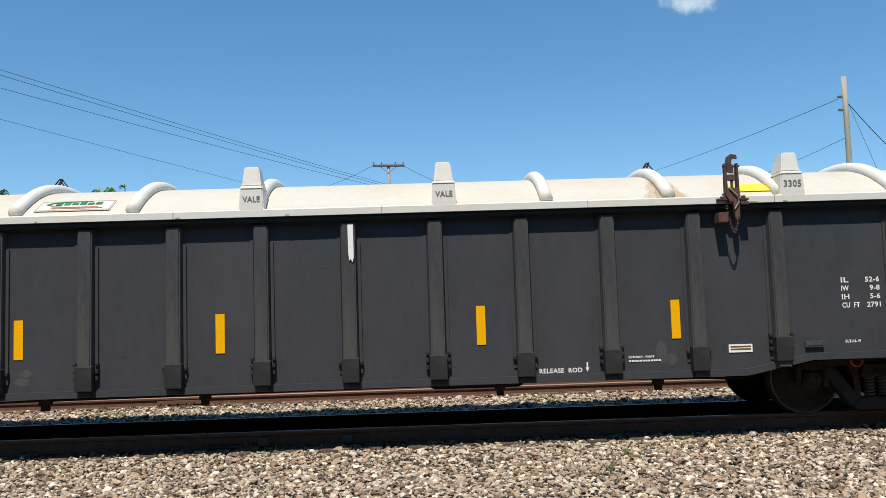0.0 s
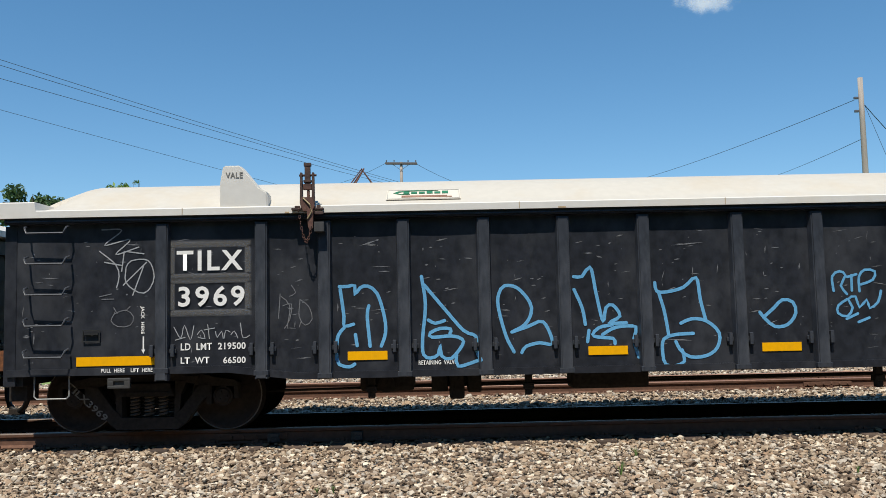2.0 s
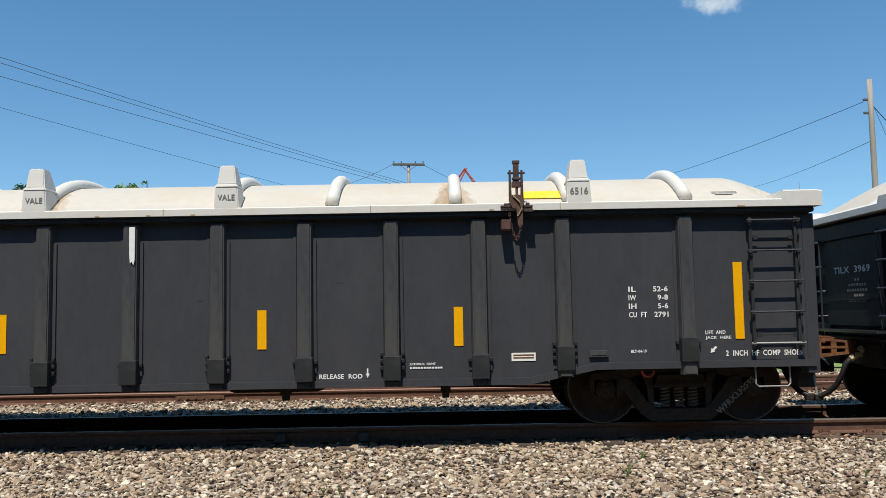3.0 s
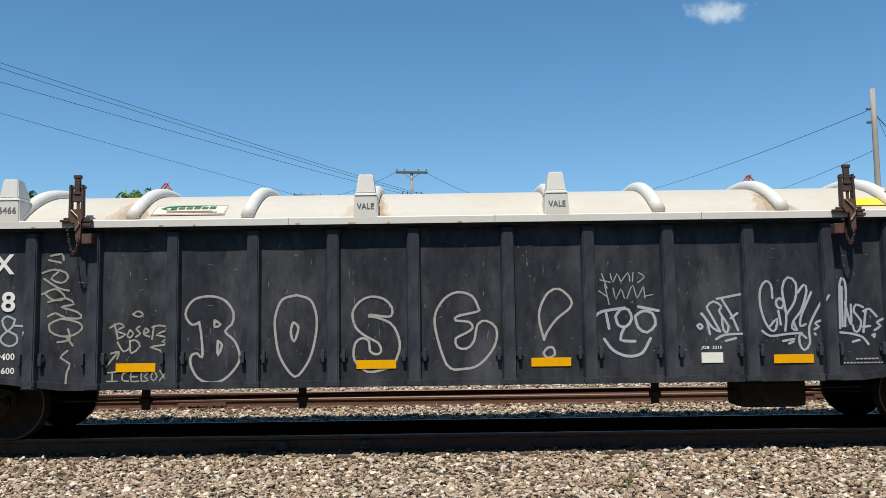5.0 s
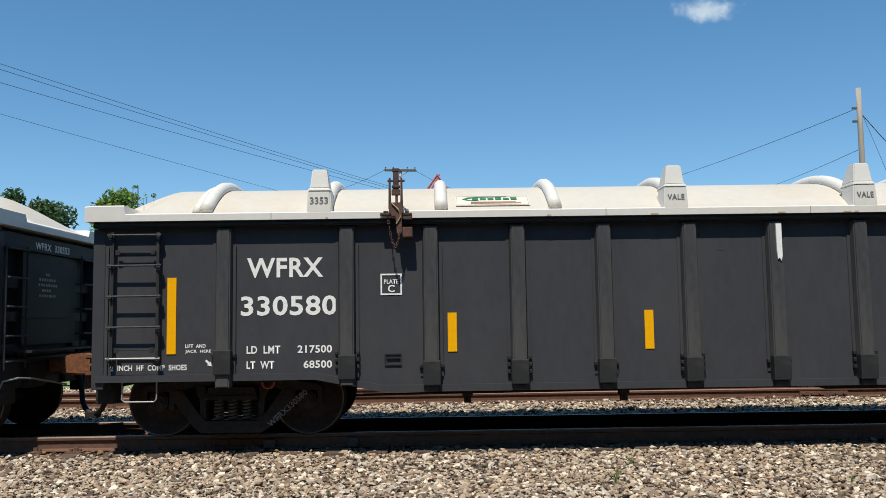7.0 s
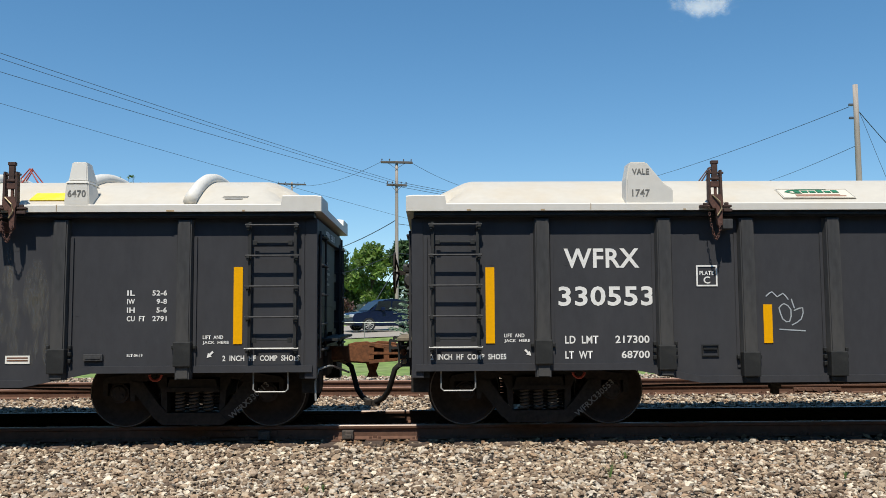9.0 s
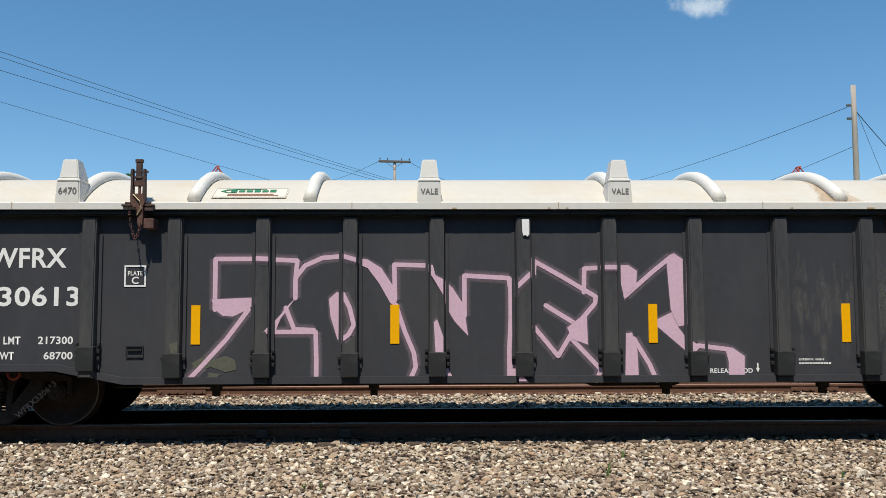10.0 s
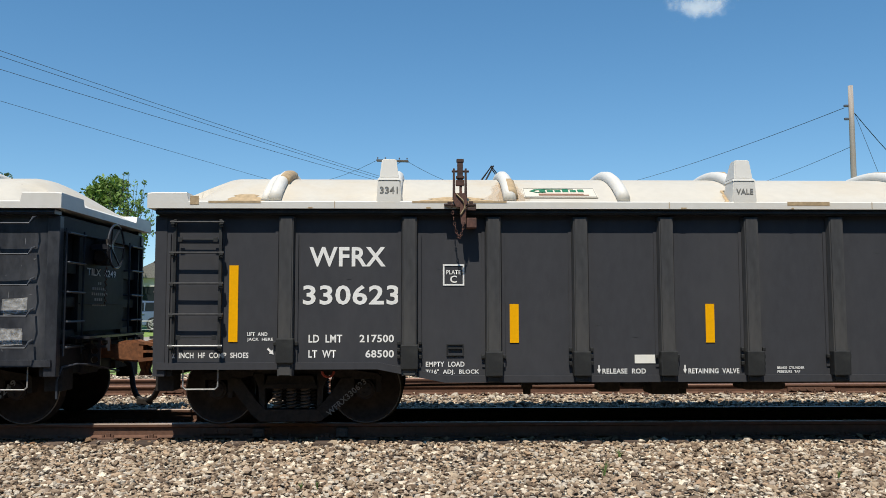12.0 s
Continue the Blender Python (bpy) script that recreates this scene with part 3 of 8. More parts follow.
def clamp_parts(car, x, kind, hooked):
    """The rusty tie-down that hooks the cover to the car, with its chain."""
    y = -1.62
    base = put("tie_down_clamp", "tie_down_clamp", lambda: prism(boxes((-0.055, 0.055, -0.045, 0.045, 0.29, 0.37), bevel=0.018), [(-0.07, 0.37), (0.05, 0.37), (0.08, 0.27), (0.055, 0.21), (-0.05, 0.21), (-0.085, 0.28)], -0.05, 0.03), RUST, car, (x, y, 2.36), label="rusty tie-down clamp")
    for dx in (-0.075, 0.062):
        put("cheek", "clamp_cheek", lambda: prism(bmesh.new(), [(-0.016, 0.3), (0.016, 0.3), (0.010, 0.66), (-0.010, 0.66)], -0.035, 0.035), CLAMP_DARK, base, (dx, 0, 0))
    put("pin", "clamp_pin", lambda: tubes([(-0.1, 0, 0.63), (0.1, 0, 0.63)], r=0.014), CLAMP_DARK, base)
    put("spacer", "clamp_spacer", lambda: boxes((-0.055, 0.045, -0.02, 0.03, 0.46, 0.53), (-0.012, 0.02, -0.01, 0.02, 0.36, 0.46), bevel=0.008), RUST, base)
    if hooked:
        put("hook", "clamp_hook", lambda: prism(bmesh.new(), [(-0.05, 0.56), (0.02, 0.55), (0.025, 0.62), (0.0, 0.66), (0.005, 0.70), (0.03, 0.72), (0.07, 0.715), (0.065, 0.76), (0.0, 0.77), (-0.045, 0.74), (-0.06, 0.66)], -0.025, 0.025), CLAMP_DARK, base)
    else:
        put("lever", "clamp_lever", lambda: boxes((-0.036, 0.03, -0.02, 0.025, 0.50, 0.75), (-0.045, 0.04, -0.026, 0.03, 0.735, 0.775), (-0.05, 0.045, -0.03, 0.02, 0.545, 0.575), bevel=0.007), CLAMP_DARK, base)
    put("tongue", "clamp_tongue", lambda: prism(bmesh.new(), [(-0.01, 0.22), (0.065, 0.22), (0.06, 0.02), (0.03, -0.02), (0.005, 0.02)], -0.05, 0.0), RUST, base)
    put("cross_bar", "clamp_bar", lambda: boxes((-0.19, 0.18, -0.035, 0.02, 0.225, 0.25), (0.08, 0.18, -0.05, -0.01, 0.17, 0.205), (-0.15, -0.09, -0.03, 0.0, 0.25, 0.275), (0.10, 0.145, -0.03, 0.0, 0.25, 0.28), bevel=0.006), CLAMP_DARK, base)
    put("strap", "clamp_strap", lambda: tubes([(-0.05, -0.06, 0.36), (0.03, -0.07, 0.28), (0.05, -0.065, 0.2), (0.0, -0.06, 0.12)], r=0.008), STRAW_METAL, base)

    def chain():
        bm = bmesh.new()
        for i in range(15):
            t = i / 14
            cx, cz = -0.1 + 0.14 * t, 0.22 - 1.0 * t * (1 - t) - 0.2 * t
            ring = []
            for k in range(6):
                a = 2 * math.pi * k / 6
                u, v = 0.022 * math.cos(a), 0.012 * math.sin(a)
                ring.append((cx + (v if i % 2 else 0), -0.05 + (0 if i % 2 else v), cz + u))
            tube(bm, ring, 0.0055, 4, close=True)
        return bm
    put("chain", "clamp_chain", chain, RUST, base)
    put("keeper_block", "keeper_block", lambda: boxes((0.07, 0.185, -0.04, 0.16, -0.03, 0.085), bevel=0.008), POST_GREY if kind == "plain" else RUST, base, mirror=1 if x < 0 else -1)


def ladder_parts(car, x0, x1, face, kind, axis="side"):
    """A ladder with round rungs on angle stiles; on black cars single grab irons."""
    zs = [2.40, 2.045, 1.69, 1.335, 0.975]
    w = x1 - x0
    if kind == "grey":
        lad = put("ladder", ("ladder", round(w, 2)), lambda: boxes((0, 0.035, -0.02, 0.02, -0.09, 1.46), (w - 0.035, w, -0.02, 0.02, -0.09, 1.46), bevel=0.004), SHOE_GREY, car, (x0, face, 0.975))
        for z in zs:
            put("rung", ("rung", round(w, 2)), lambda: tubes([(-0.03, -0.05, 0), (w + 0.03, -0.05, 0)], r=0.013), GALV if z < 1 else POST_GREY, lad, (0, 0, z - 0.975))
            for dx in (0.0, w):
                put("rung_bracket", "rung_bracket", lambda: boxes((-0.022, 0.022, -0.06, 0.0, -0.03, 0.018), (-0.016, 0.016, -0.05, -0.01, -0.055, -0.03), bevel=0.006), SHOE_GREY, lad, (dx, 0, z - 0.975))
        for z in (2.2, 1.07):
            put("ladder_clip", ("ladder_clip", round(w, 2)), lambda: boxes((0.05, w - 0.05, -0.012, 0.0, -0.008, 0.008), (0.05, 0.10, -0.018, 0.0, -0.028, 0.028), (w - 0.10, w - 0.05, -0.018, 0.0, -0.028, 0.028), bevel=0.003), SHOE_GREY, lad, (0, 0, z - 0.975))
    else:
        x0, w = x0 + 0.05, w - 0.08
        for z in zs:
            put("grab_iron", ("grab_iron", round(w, 2)), lambda: tubes([(0, 0.02, 0.09), (0, -0.07, 0.07), (0.03, -0.09, 0.0), (w - 0.03, -0.09, 0.0), (w, -0.07, 0.07), (w, 0.02, 0.09)], r=0.012), POST_BLACK, car, (x0, face, z - 0.02))


def side_frame():
    """A cast truck side frame: arched top, slanting braces down to the spring seat, pedestal jaws round the bearings."""
    bm = bmesh.new()
    y0, y1 = -0.075, 0.07
    half = [(0.0, 0.735), (0.5, 0.735), (0.78, 0.66), (1.04, 0.62), (1.08, 0.585), (1.08, 0.40), (1.025, 0.40), (1.025, 0.55), (0.76, 0.55), (0.755, 0.335), (0.70, 0.335), (0.69, 0.49), (0.62, 0.555), (0.42, 0.62), (0.0, 0.62)]
    for s in (-1, 1):
        prism(bm, [(s * x, z) for x, z in half], y0, y1)
        prism(bm, [(s * x, z) for x, z in ((0.74, 0.575), (0.60, 0.56), (0.41, 0.30), (0.31, 0.20), (0.29, 0.07), (0.38, 0.07), (0.46, 0.13), (0.67, 0.40), (0.745, 0.47))], y0 - 0.012, y1)
        prism(bm, [(s * x, z) for x, z in ((0.46, 0.63), (0.32, 0.63), (0.31, 0.20), (0.38, 0.28), (0.39, 0.46))], y0, y1)
        prism(bm, [(s * x, z) for x, z in ((0.55, 0.585), (0.46, 0.60), (0.43, 0.68), (0.62, 0.68))], y0 - 0.02, y1 - 0.01)
    prism(bm, [(-0.36, 0.055), (0.36, 0.055), (0.42, 0.10), (0.32, 0.195), (-0.32, 0.195), (-0.42, 0.10)], y0 - 0.02, y1)
    prism(bm, [(-0.33, 0.45), (0.33, 0.45), (0.30, 0.50), (0.27, 0.60), (-0.27, 0.60), (-0.30, 0.50)], y0 - 0.055, y1)
    box(bm, -0.30, 0.30, y0 - 0.07, y0 - 0.03, 0.475, 0.50)
    bmesh.ops.recalc_face_normals(bm, faces=bm.faces[:])
    return bm


def spring_mesh():
    bm = bmesh.new()
    pts = [(0.05 * math.cos(a), 0.05 * math.sin(a), 0.041 * a / (2 * math.pi)) for a in np.linspace(0, 2 * math.pi * 6.2, 75)]
    return tube(bm, pts, 0.015, 5)


def wheel_mesh():
    """One wheel on its axis along y: rim, flange, dished plate and hub."""
    n, prof = 40, [(0.07, -0.10), (0.10, -0.10), (0.12, -0.05), (0.33, -0.015), (0.37, -0.055), (0.405, -0.065), (WHEEL_R, -0.06), (WHEEL_R, 0.045), (WHEEL_R + 0.025, 0.06), (WHEEL_R + 0.02, 0.075), (0.37, 0.07), (0.1, 0.06), (0.07, 0.09)]
    bm = bmesh.new()
    rings = [[bm.verts.new((r * math.cos(2 * math.pi * k / n), y, r * math.sin(2 * math.pi * k / n))) for k in range(n)] for r, y in prof]
    for a, b in zip(rings, rings[1:]):
        for k in range(n):
            bm.faces.new((a[k], b[k], b[(k + 1) % n], a[(k + 1) % n])).smooth = True
    bm.faces.new(rings[0][::-1])
    bm.faces.new(rings[-1])
    bmesh.ops.recalc_face_normals(bm, faces=bm.faces[:])
    return bm


WHEELSETS = []


def wheelset(car, x):
    axle = put("wheelset", "axle", lambda: disc(disc(bmesh.new(), 0, 0, -1.02, 1.02, 0.075, 16), 0, 0, -0.05, 0.05, 0.09, 16), BLACK_IRON, car, (x, 0, WHEEL_R))
    for s in (-1, 1):
        w = put("wheel", "wheel", wheel_mesh, WHEEL_IRON, axle, (0, s * 0.76, 0), (0, 0, 0 if s < 0 else 180), label="brown steel wheel with a bright tread")
    for s in (-1, 1):
        put("tread", "tread", lambda: tube(bmesh.new(), [((WHEEL_R - 0.008) * math.cos(a), -0.062, (WHEEL_R - 0.008) * math.sin(a)) for a in np.linspace(0, 2 * math.pi, 41)[:-1]], 0.008, 4, close=True), TREAD, axle, (0, s * 0.76, 0), (0, 0, 0 if s < 0 else 180))
    for s in (-1, 1):
        cap = put("bearing_cap", "bearing_cap", lambda: disc(disc(bmesh.new(), 0, 0, -0.02, 0.12, 0.118, 20), 0, 0, -0.045, -0.02, 0.085, 16, 0.1), WHEEL_IRON, axle, (0, s * 1.02, 0), (0, 0, 0 if s < 0 else 180))
        put("cap_bolts", "cap_bolts", lambda: boxes(*[(0.05 * math.cos(a) - 0.016, 0.05 * math.cos(a) + 0.016, -0.062, -0.04, 0.05 * math.sin(a) - 0.016, 0.05 * math.sin(a) + 0.016) for a in (0.5, 2.6, 4.7)], bevel=0.004), BLACK_IRON, cap)["kind"] = "stuff"
    WHEELSETS.append((axle, x))


def truck_parts(car, x, mark):
    for s in (-1, 1):
        fr = put("truck_side_frame", "truck_side_frame", side_frame, BLACK_IRON, car, (x, s * 0.98, 0.0), (0, 0, 0 if s < 0 else 180), label="black cast truck frame")
        for dx in (-0.17, 0.0, 0.17):
            put("spring", "spring", spring_mesh, SPRING_STEEL, fr, (dx, -0.02, 0.20))
            put("inner_spring", "inner_spring", spring_mesh, BLACK_IRON, fr, (dx + 0.085, 0.06, 0.20))
        if s < 0:
            me = text_mesh(mark)
            key = ("mark", mark)
            MESHES.setdefault(key, me.copy())
            MESHES[key].materials.clear()
            ob = from_mesh("frame_lettering", MESHES[key], FRAME_PRINT, fr)
            if x < 0 and "T" == mark[0]:
                ob.matrix_basis = pose(-0.98, -0.092, 0.57, 0, 42, 0) @ Matrix.Diagonal((0.62, 1, 0.085, 1))
            else:
                ob.matrix_basis = pose(0.47, -0.092, 0.11, 0, -42, 0) @ Matrix.Diagonal((0.6, 1, 0.075, 1))
    put("bolster", "bolster", lambda: boxes((-0.2, 0.2, -0.95, 0.95, 0.3, 0.62), bevel=0.02), BLACK_IRON, car, (x, 0, 0))
    for dx in (-0.889, 0.889):
        wheelset(car, x + dx)


def coupler_mesh():
    """A knuckle coupler that points along +x: shank, knuckle on the -y side, guard arm with holes on the +y side."""
    bm = bmesh.new()
    box(bm, -0.15, 0.34, -0.09, 0.09, 0.76, 0.94, 0.02)
    head = prism(bmesh.new(), [(0.28, 0.735), (0.58, 0.715), (0.645, 0.74), (0.655, 0.965), (0.60, 0.985), (0.30, 0.965)], -0.21, 0.02)
    bmesh.ops.bevel(head, geom=head.edges[:], offset=0.022, segments=2, affect="EDGES")
    prism(head, [(0.30, 0.965), (0.40, 0.99), (0.56, 1.0), (0.62, 0.98)], -0.17, 0.0)
    prism(head, [(0.54, 0.73), (0.66, 0.73), (0.635, 0.60), (0.665, 0.53), (0.555, 0.53), (0.585, 0.60)], -0.06, 0.04)
    # guard arm: bars that leave two rows of holes
    prism(head, [(0.20, 0.90), (0.66, 0.945), (0.66, 0.985), (0.20, 0.93)], 0.05, 0.22)
    prism(head, [(0.20, 0.835), (0.66, 0.835), (0.66, 0.868), (0.20, 0.862)], 0.05, 0.22)
    prism(head, [(0.20, 0.765), (0.66, 0.715), (0.66, 0.762), (0.20, 0.795)], 0.05, 0.22)
    for x0, x1 in ((0.20, 0.285), (0.40, 0.47), (0.60, 0.665)):
        box(head, x0, x1, 0.053, 0.217, 0.77, 0.925)
    tmp = bpy.data.meshes.new("coupler_head")
    head.to_mesh(tmp)
    bm.from_mesh(tmp)
    head.free()
    bpy.data.meshes.remove(tmp)
    bmesh.ops.recalc_face_normals(bm, faces=bm.faces[:])
    return bm


def step_bracket():
    """A plate with round-cornered holes under the brake step."""
    bm = bmesh.new()
    for x in (0.0, 0.115, 0.23, 0.345):
        box(bm, x, x + 0.03, -0.012, 0.012, 0.70 + 0.18 * (x > 0.3), 1.03)
    for z in (0.70, 0.81, 0.92, 1.01):
        box(bm, 0.0, 0.375 if z > 0.85 else 0.26, -0.0115, 0.0115, z, z + 0.03)
    for x in (0.0, 0.115, 0.23):
        for z in (0.72, 0.83, 0.94):
            for cx, cz in ((0.028, 0.008), (0.117, 0.008), (0.028, 0.092), (0.117, 0.092)):
                if x < 0.2 or z > 0.9:
                    box(bm, x + cx - 0.018, x + cx + 0.018, -0.011, 0.011, z + cz - 0.018, z + cz + 0.018)
    return bm


def end_parts(car, s, kind, number, brake):
    """What stands at one end: end sheet, posts, ladder, coupler, hose, steps. s is -1 or +1."""
    paint, dark = (CAR_GREY, SHOE_GREY) if kind == "grey" else (CAR_BLACK, CAR_BLACK)
    at = (s * (HALF - 0.06), 0, 0)
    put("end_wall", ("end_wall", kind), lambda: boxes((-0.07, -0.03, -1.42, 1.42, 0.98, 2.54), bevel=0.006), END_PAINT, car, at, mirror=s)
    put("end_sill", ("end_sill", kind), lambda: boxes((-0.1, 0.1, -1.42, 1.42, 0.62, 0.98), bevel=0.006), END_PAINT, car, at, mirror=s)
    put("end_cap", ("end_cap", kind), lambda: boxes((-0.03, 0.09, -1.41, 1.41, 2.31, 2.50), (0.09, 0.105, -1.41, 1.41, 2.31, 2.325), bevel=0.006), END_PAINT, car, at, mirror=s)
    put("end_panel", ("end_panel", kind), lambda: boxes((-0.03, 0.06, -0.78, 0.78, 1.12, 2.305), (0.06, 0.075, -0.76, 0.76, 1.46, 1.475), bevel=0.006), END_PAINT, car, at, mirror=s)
    for side in (-1, 1):
        put("end_corner", ("end_corner", kind), lambda: boxes((-0.03, 0.085, -0.05, 0.05, 0.7, 2.305), bevel=0.006), paint, car, (at[0], side * 1.37, 0), mirror=s)
        for z in (1.02, 1.42, 1.83):
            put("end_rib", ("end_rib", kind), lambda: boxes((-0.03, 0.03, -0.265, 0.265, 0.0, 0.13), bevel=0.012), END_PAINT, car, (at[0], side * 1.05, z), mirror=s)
    for side in (-1, 1):
        lx = side * 1.07
        put("end_ladder", "end_ladder", lambda: tubes(*[[(0.05, -0.26, z), (0.16, -0.24, z), (0.16, 0.24, z), (0.05, 0.26, z)] for z in (2.3, 1.95, 1.6, 1.25, 0.95)], [(0.13, -0.26, 0.85), (0.13, -0.26, 2.35)], [(0.13, 0.26, 0.85), (0.13, 0.26, 2.35)], r=0.014), POST_GREY if kind == "grey" else POST_BLACK, car, (s * (HALF - 0.06), lx, 0), mirror=s)
    put("coupler", "coupler", coupler_mesh, COUPLER_RUST, car, (s * (HALF - 0.03), 0, 0), (0, 0, 0 if s > 0 else 180), label="rusty knuckle coupler")
    yb = 0.3 * s
    put("air_hose", ("air_hose", s), lambda: tubes([(s * x, yb * f, z) for x, f, z in ((0.10, 1, 0.745), (0.2, 1, 0.73), (0.29, 0.97, 0.65), (0.335, 0.85, 0.5), (0.38, 0.6, 0.36), (0.45, 0.35, 0.26), (0.53, 0.15, 0.21), (0.60, 0.03, 0.19))], r=0.036, n=10), RUBBER, car, (s * HALF, 0, 0), smooth=True)
    put("hose_fitting", ("hose_fitting", s), lambda: tubes([(s * -0.05, yb, 0.76), (s * 0.16, yb, 0.745)], [(s * 0.13, yb, 0.75), (s * 0.24, yb, 0.70)], [(s * 0.02, yb - 0.02, 0.78), (s * 0.14, yb - 0.07, 0.84)], r=0.04, n=8), STRAW_METAL, car, (s * HALF, 0, 0), label="worn brass-coloured hose fitting")
    put("hose_coupling", "hose_coupling", lambda: boxes((-0.06, 0.05, -0.04, 0.04, -0.04, 0.035), bevel=0.012), BLACK_IRON, car, (s * (HALF + 0.55), 0.02 * s, 0.19))
    put("uncoupling_rod", "uncoupling_rod", lambda: tubes([(0.03, -1.38, 0.36), (0.02, -1.36, 0.58), (0.05, -1.3, 0.72), (0.16, -1.15, 0.75), (0.18, -0.8, 0.72), (0.3, -0.15, 0.60)], r=0.013), GALV if kind == "grey" else POST_BLACK, car, (s * HALF, 0, 0), (0, 0, 0 if s > 0 else 180))
    put("platform", "end_platform", lambda: boxes((0.05, 0.30, -1.0, 1.0, 1.04, 1.07), (0.04, 0.09, -0.9, -0.85, 0.85, 1.04), (0.04, 0.09, 0.85, 0.9, 0.85, 1.04)), PLANK if brake and kind == "grey" else dark, car, (s * (HALF - 0.06), 0, 0), mirror=s)
    for side in (-1, 1):
        put("end_bracket", "end_bracket", lambda: boxes((0, 0.09, -0.225, 0.225, 0.60, 0.9), bevel=0.01), BLACK_IRON, car, (s * HALF, side * 0.525, 0), mirror=s)
        put("corner_bracket", "corner_bracket", lambda: boxes((-0.15, 0.06, -0.15, 0.15, 0.44, 0.7), bevel=0.01), BLACK_IRON, car, (s * HALF, side * 1.15, 0), mirror=s)
    for side in (-1, 1):
        put("sill_step", "sill_step", lambda: tubes([(-0.2, 0, 0.24), (-0.2, 0, 0.0), (-0.17, 0, -0.03), (0.17, 0, -0.03), (0.2, 0, 0.0), (0.2, 0, 0.24)], r=0.010), GALV, car, (s * 7.45, side * 1.42, 0.50), label="bent bar step")
    # number and small print on the end sheet
    ob = from_mesh("end_lettering", text_mesh(number), None, car)
    if not ob.data.materials:
        ob.data.materials.append(WHITE)
    ob.matrix_basis = Matrix.Translation((s * (HALF + 0.034 if kind == "grey" else HALF + 0.006), -0.53 * s, 2.345 if kind == "grey" else 1.83)) @ Matrix.Rotation(math.pi / 2 * s, 4, "Z") @ Matrix.Diagonal((1.0, 1, 0.095, 1))
    top = 2.02 if kind == "grey" else 1.72
    for i, (w, off) in enumerate(((0.14, 0.2), (0.52, 0.02), (0.56, 0.0), (0.34, 0.1), (0.5, 0.03))):
        put("small_print_bar", ("end_bar", i), lambda: boxes(*[(0, 0.002, 0.07 * k, 0.07 * k + 0.045, 0, 0.034) for k in range(int(w / 0.07))]), SILVER_SPRAY, car, (s * (HALF + 0.001), -0.36 + off, top - 0.07 * i), mirror=s)["kind"] = "stuff"
    if brake:
        yw, zw = -0.42 * s, 1.93 if kind == "grey" else 2.2
        put("brake_wheel", "brake_wheel", brake_wheel, BLACK_IRON if kind == "grey" else CAR_BLACK, car, (s * (HALF + 0.26), yw, zw), (0, 0, 0 if s > 0 else 180), label="black hand-brake wheel")
        housing = put("brake_housing", "brake_housing", lambda: boxes((0.0, 0.20, -0.11, 0.10, 0.05, 0.17), (0.0, 0.17, -0.12, 0.11, -0.17, 0.04), bevel=0.035), HOUSING if kind == "grey" else BLACK_IRON, car, (s * HALF, yw * 0.5, zw - 0.06), mirror=s)
        put("gear_cover", "gear_cover", lambda: disc(bmesh.new(), 0.09, -0.06, -0.15, -0.11, 0.075, 20, 0.095), HOUSING if kind == "grey" else BLACK_IRON, housing)
        for side in (-1, 1):
            put("step_bracket", "step_bracket", step_bracket, dark, car, (s * (HALF - 0.02), side * 0.62, 0), mirror=s, label="step bracket with punched holes")
        put("brake_chain", "brake_chain", lambda: tubes(*[[(0.12, 0.0, -0.035 * i), (0.135 - 0.03 * (i % 2), 0.012, -0.035 * i - 0.03)] for i in range(14)], r=0.009, n=4), RUST, car, (s * HALF, yw * 0.5, zw - 0.25), mirror=s)


def brake_wheel():
    bm = bmesh.new()
    tube(bm, [(0.06, 0.28 * math.cos(a), 0.28 * math.sin(a)) for a in np.linspace(0, 2 * math.pi, 25)[:-1]], 0.014, 6, close=True)
    for k in range(6):
        a = 2 * math.pi * k / 6
        tube(bm, [(0.0, 0.03 * math.cos(a), 0.03 * math.sin(a)), (0.03, 0.16 * math.cos(a), 0.16 * math.sin(a)), (0.06, 0.28 * math.cos(a), 0.28 * math.sin(a))], 0.012, 5)
    box(bm, -0.25, 0.02, -0.03, 0.03, -0.03, 0.03)
    return bm


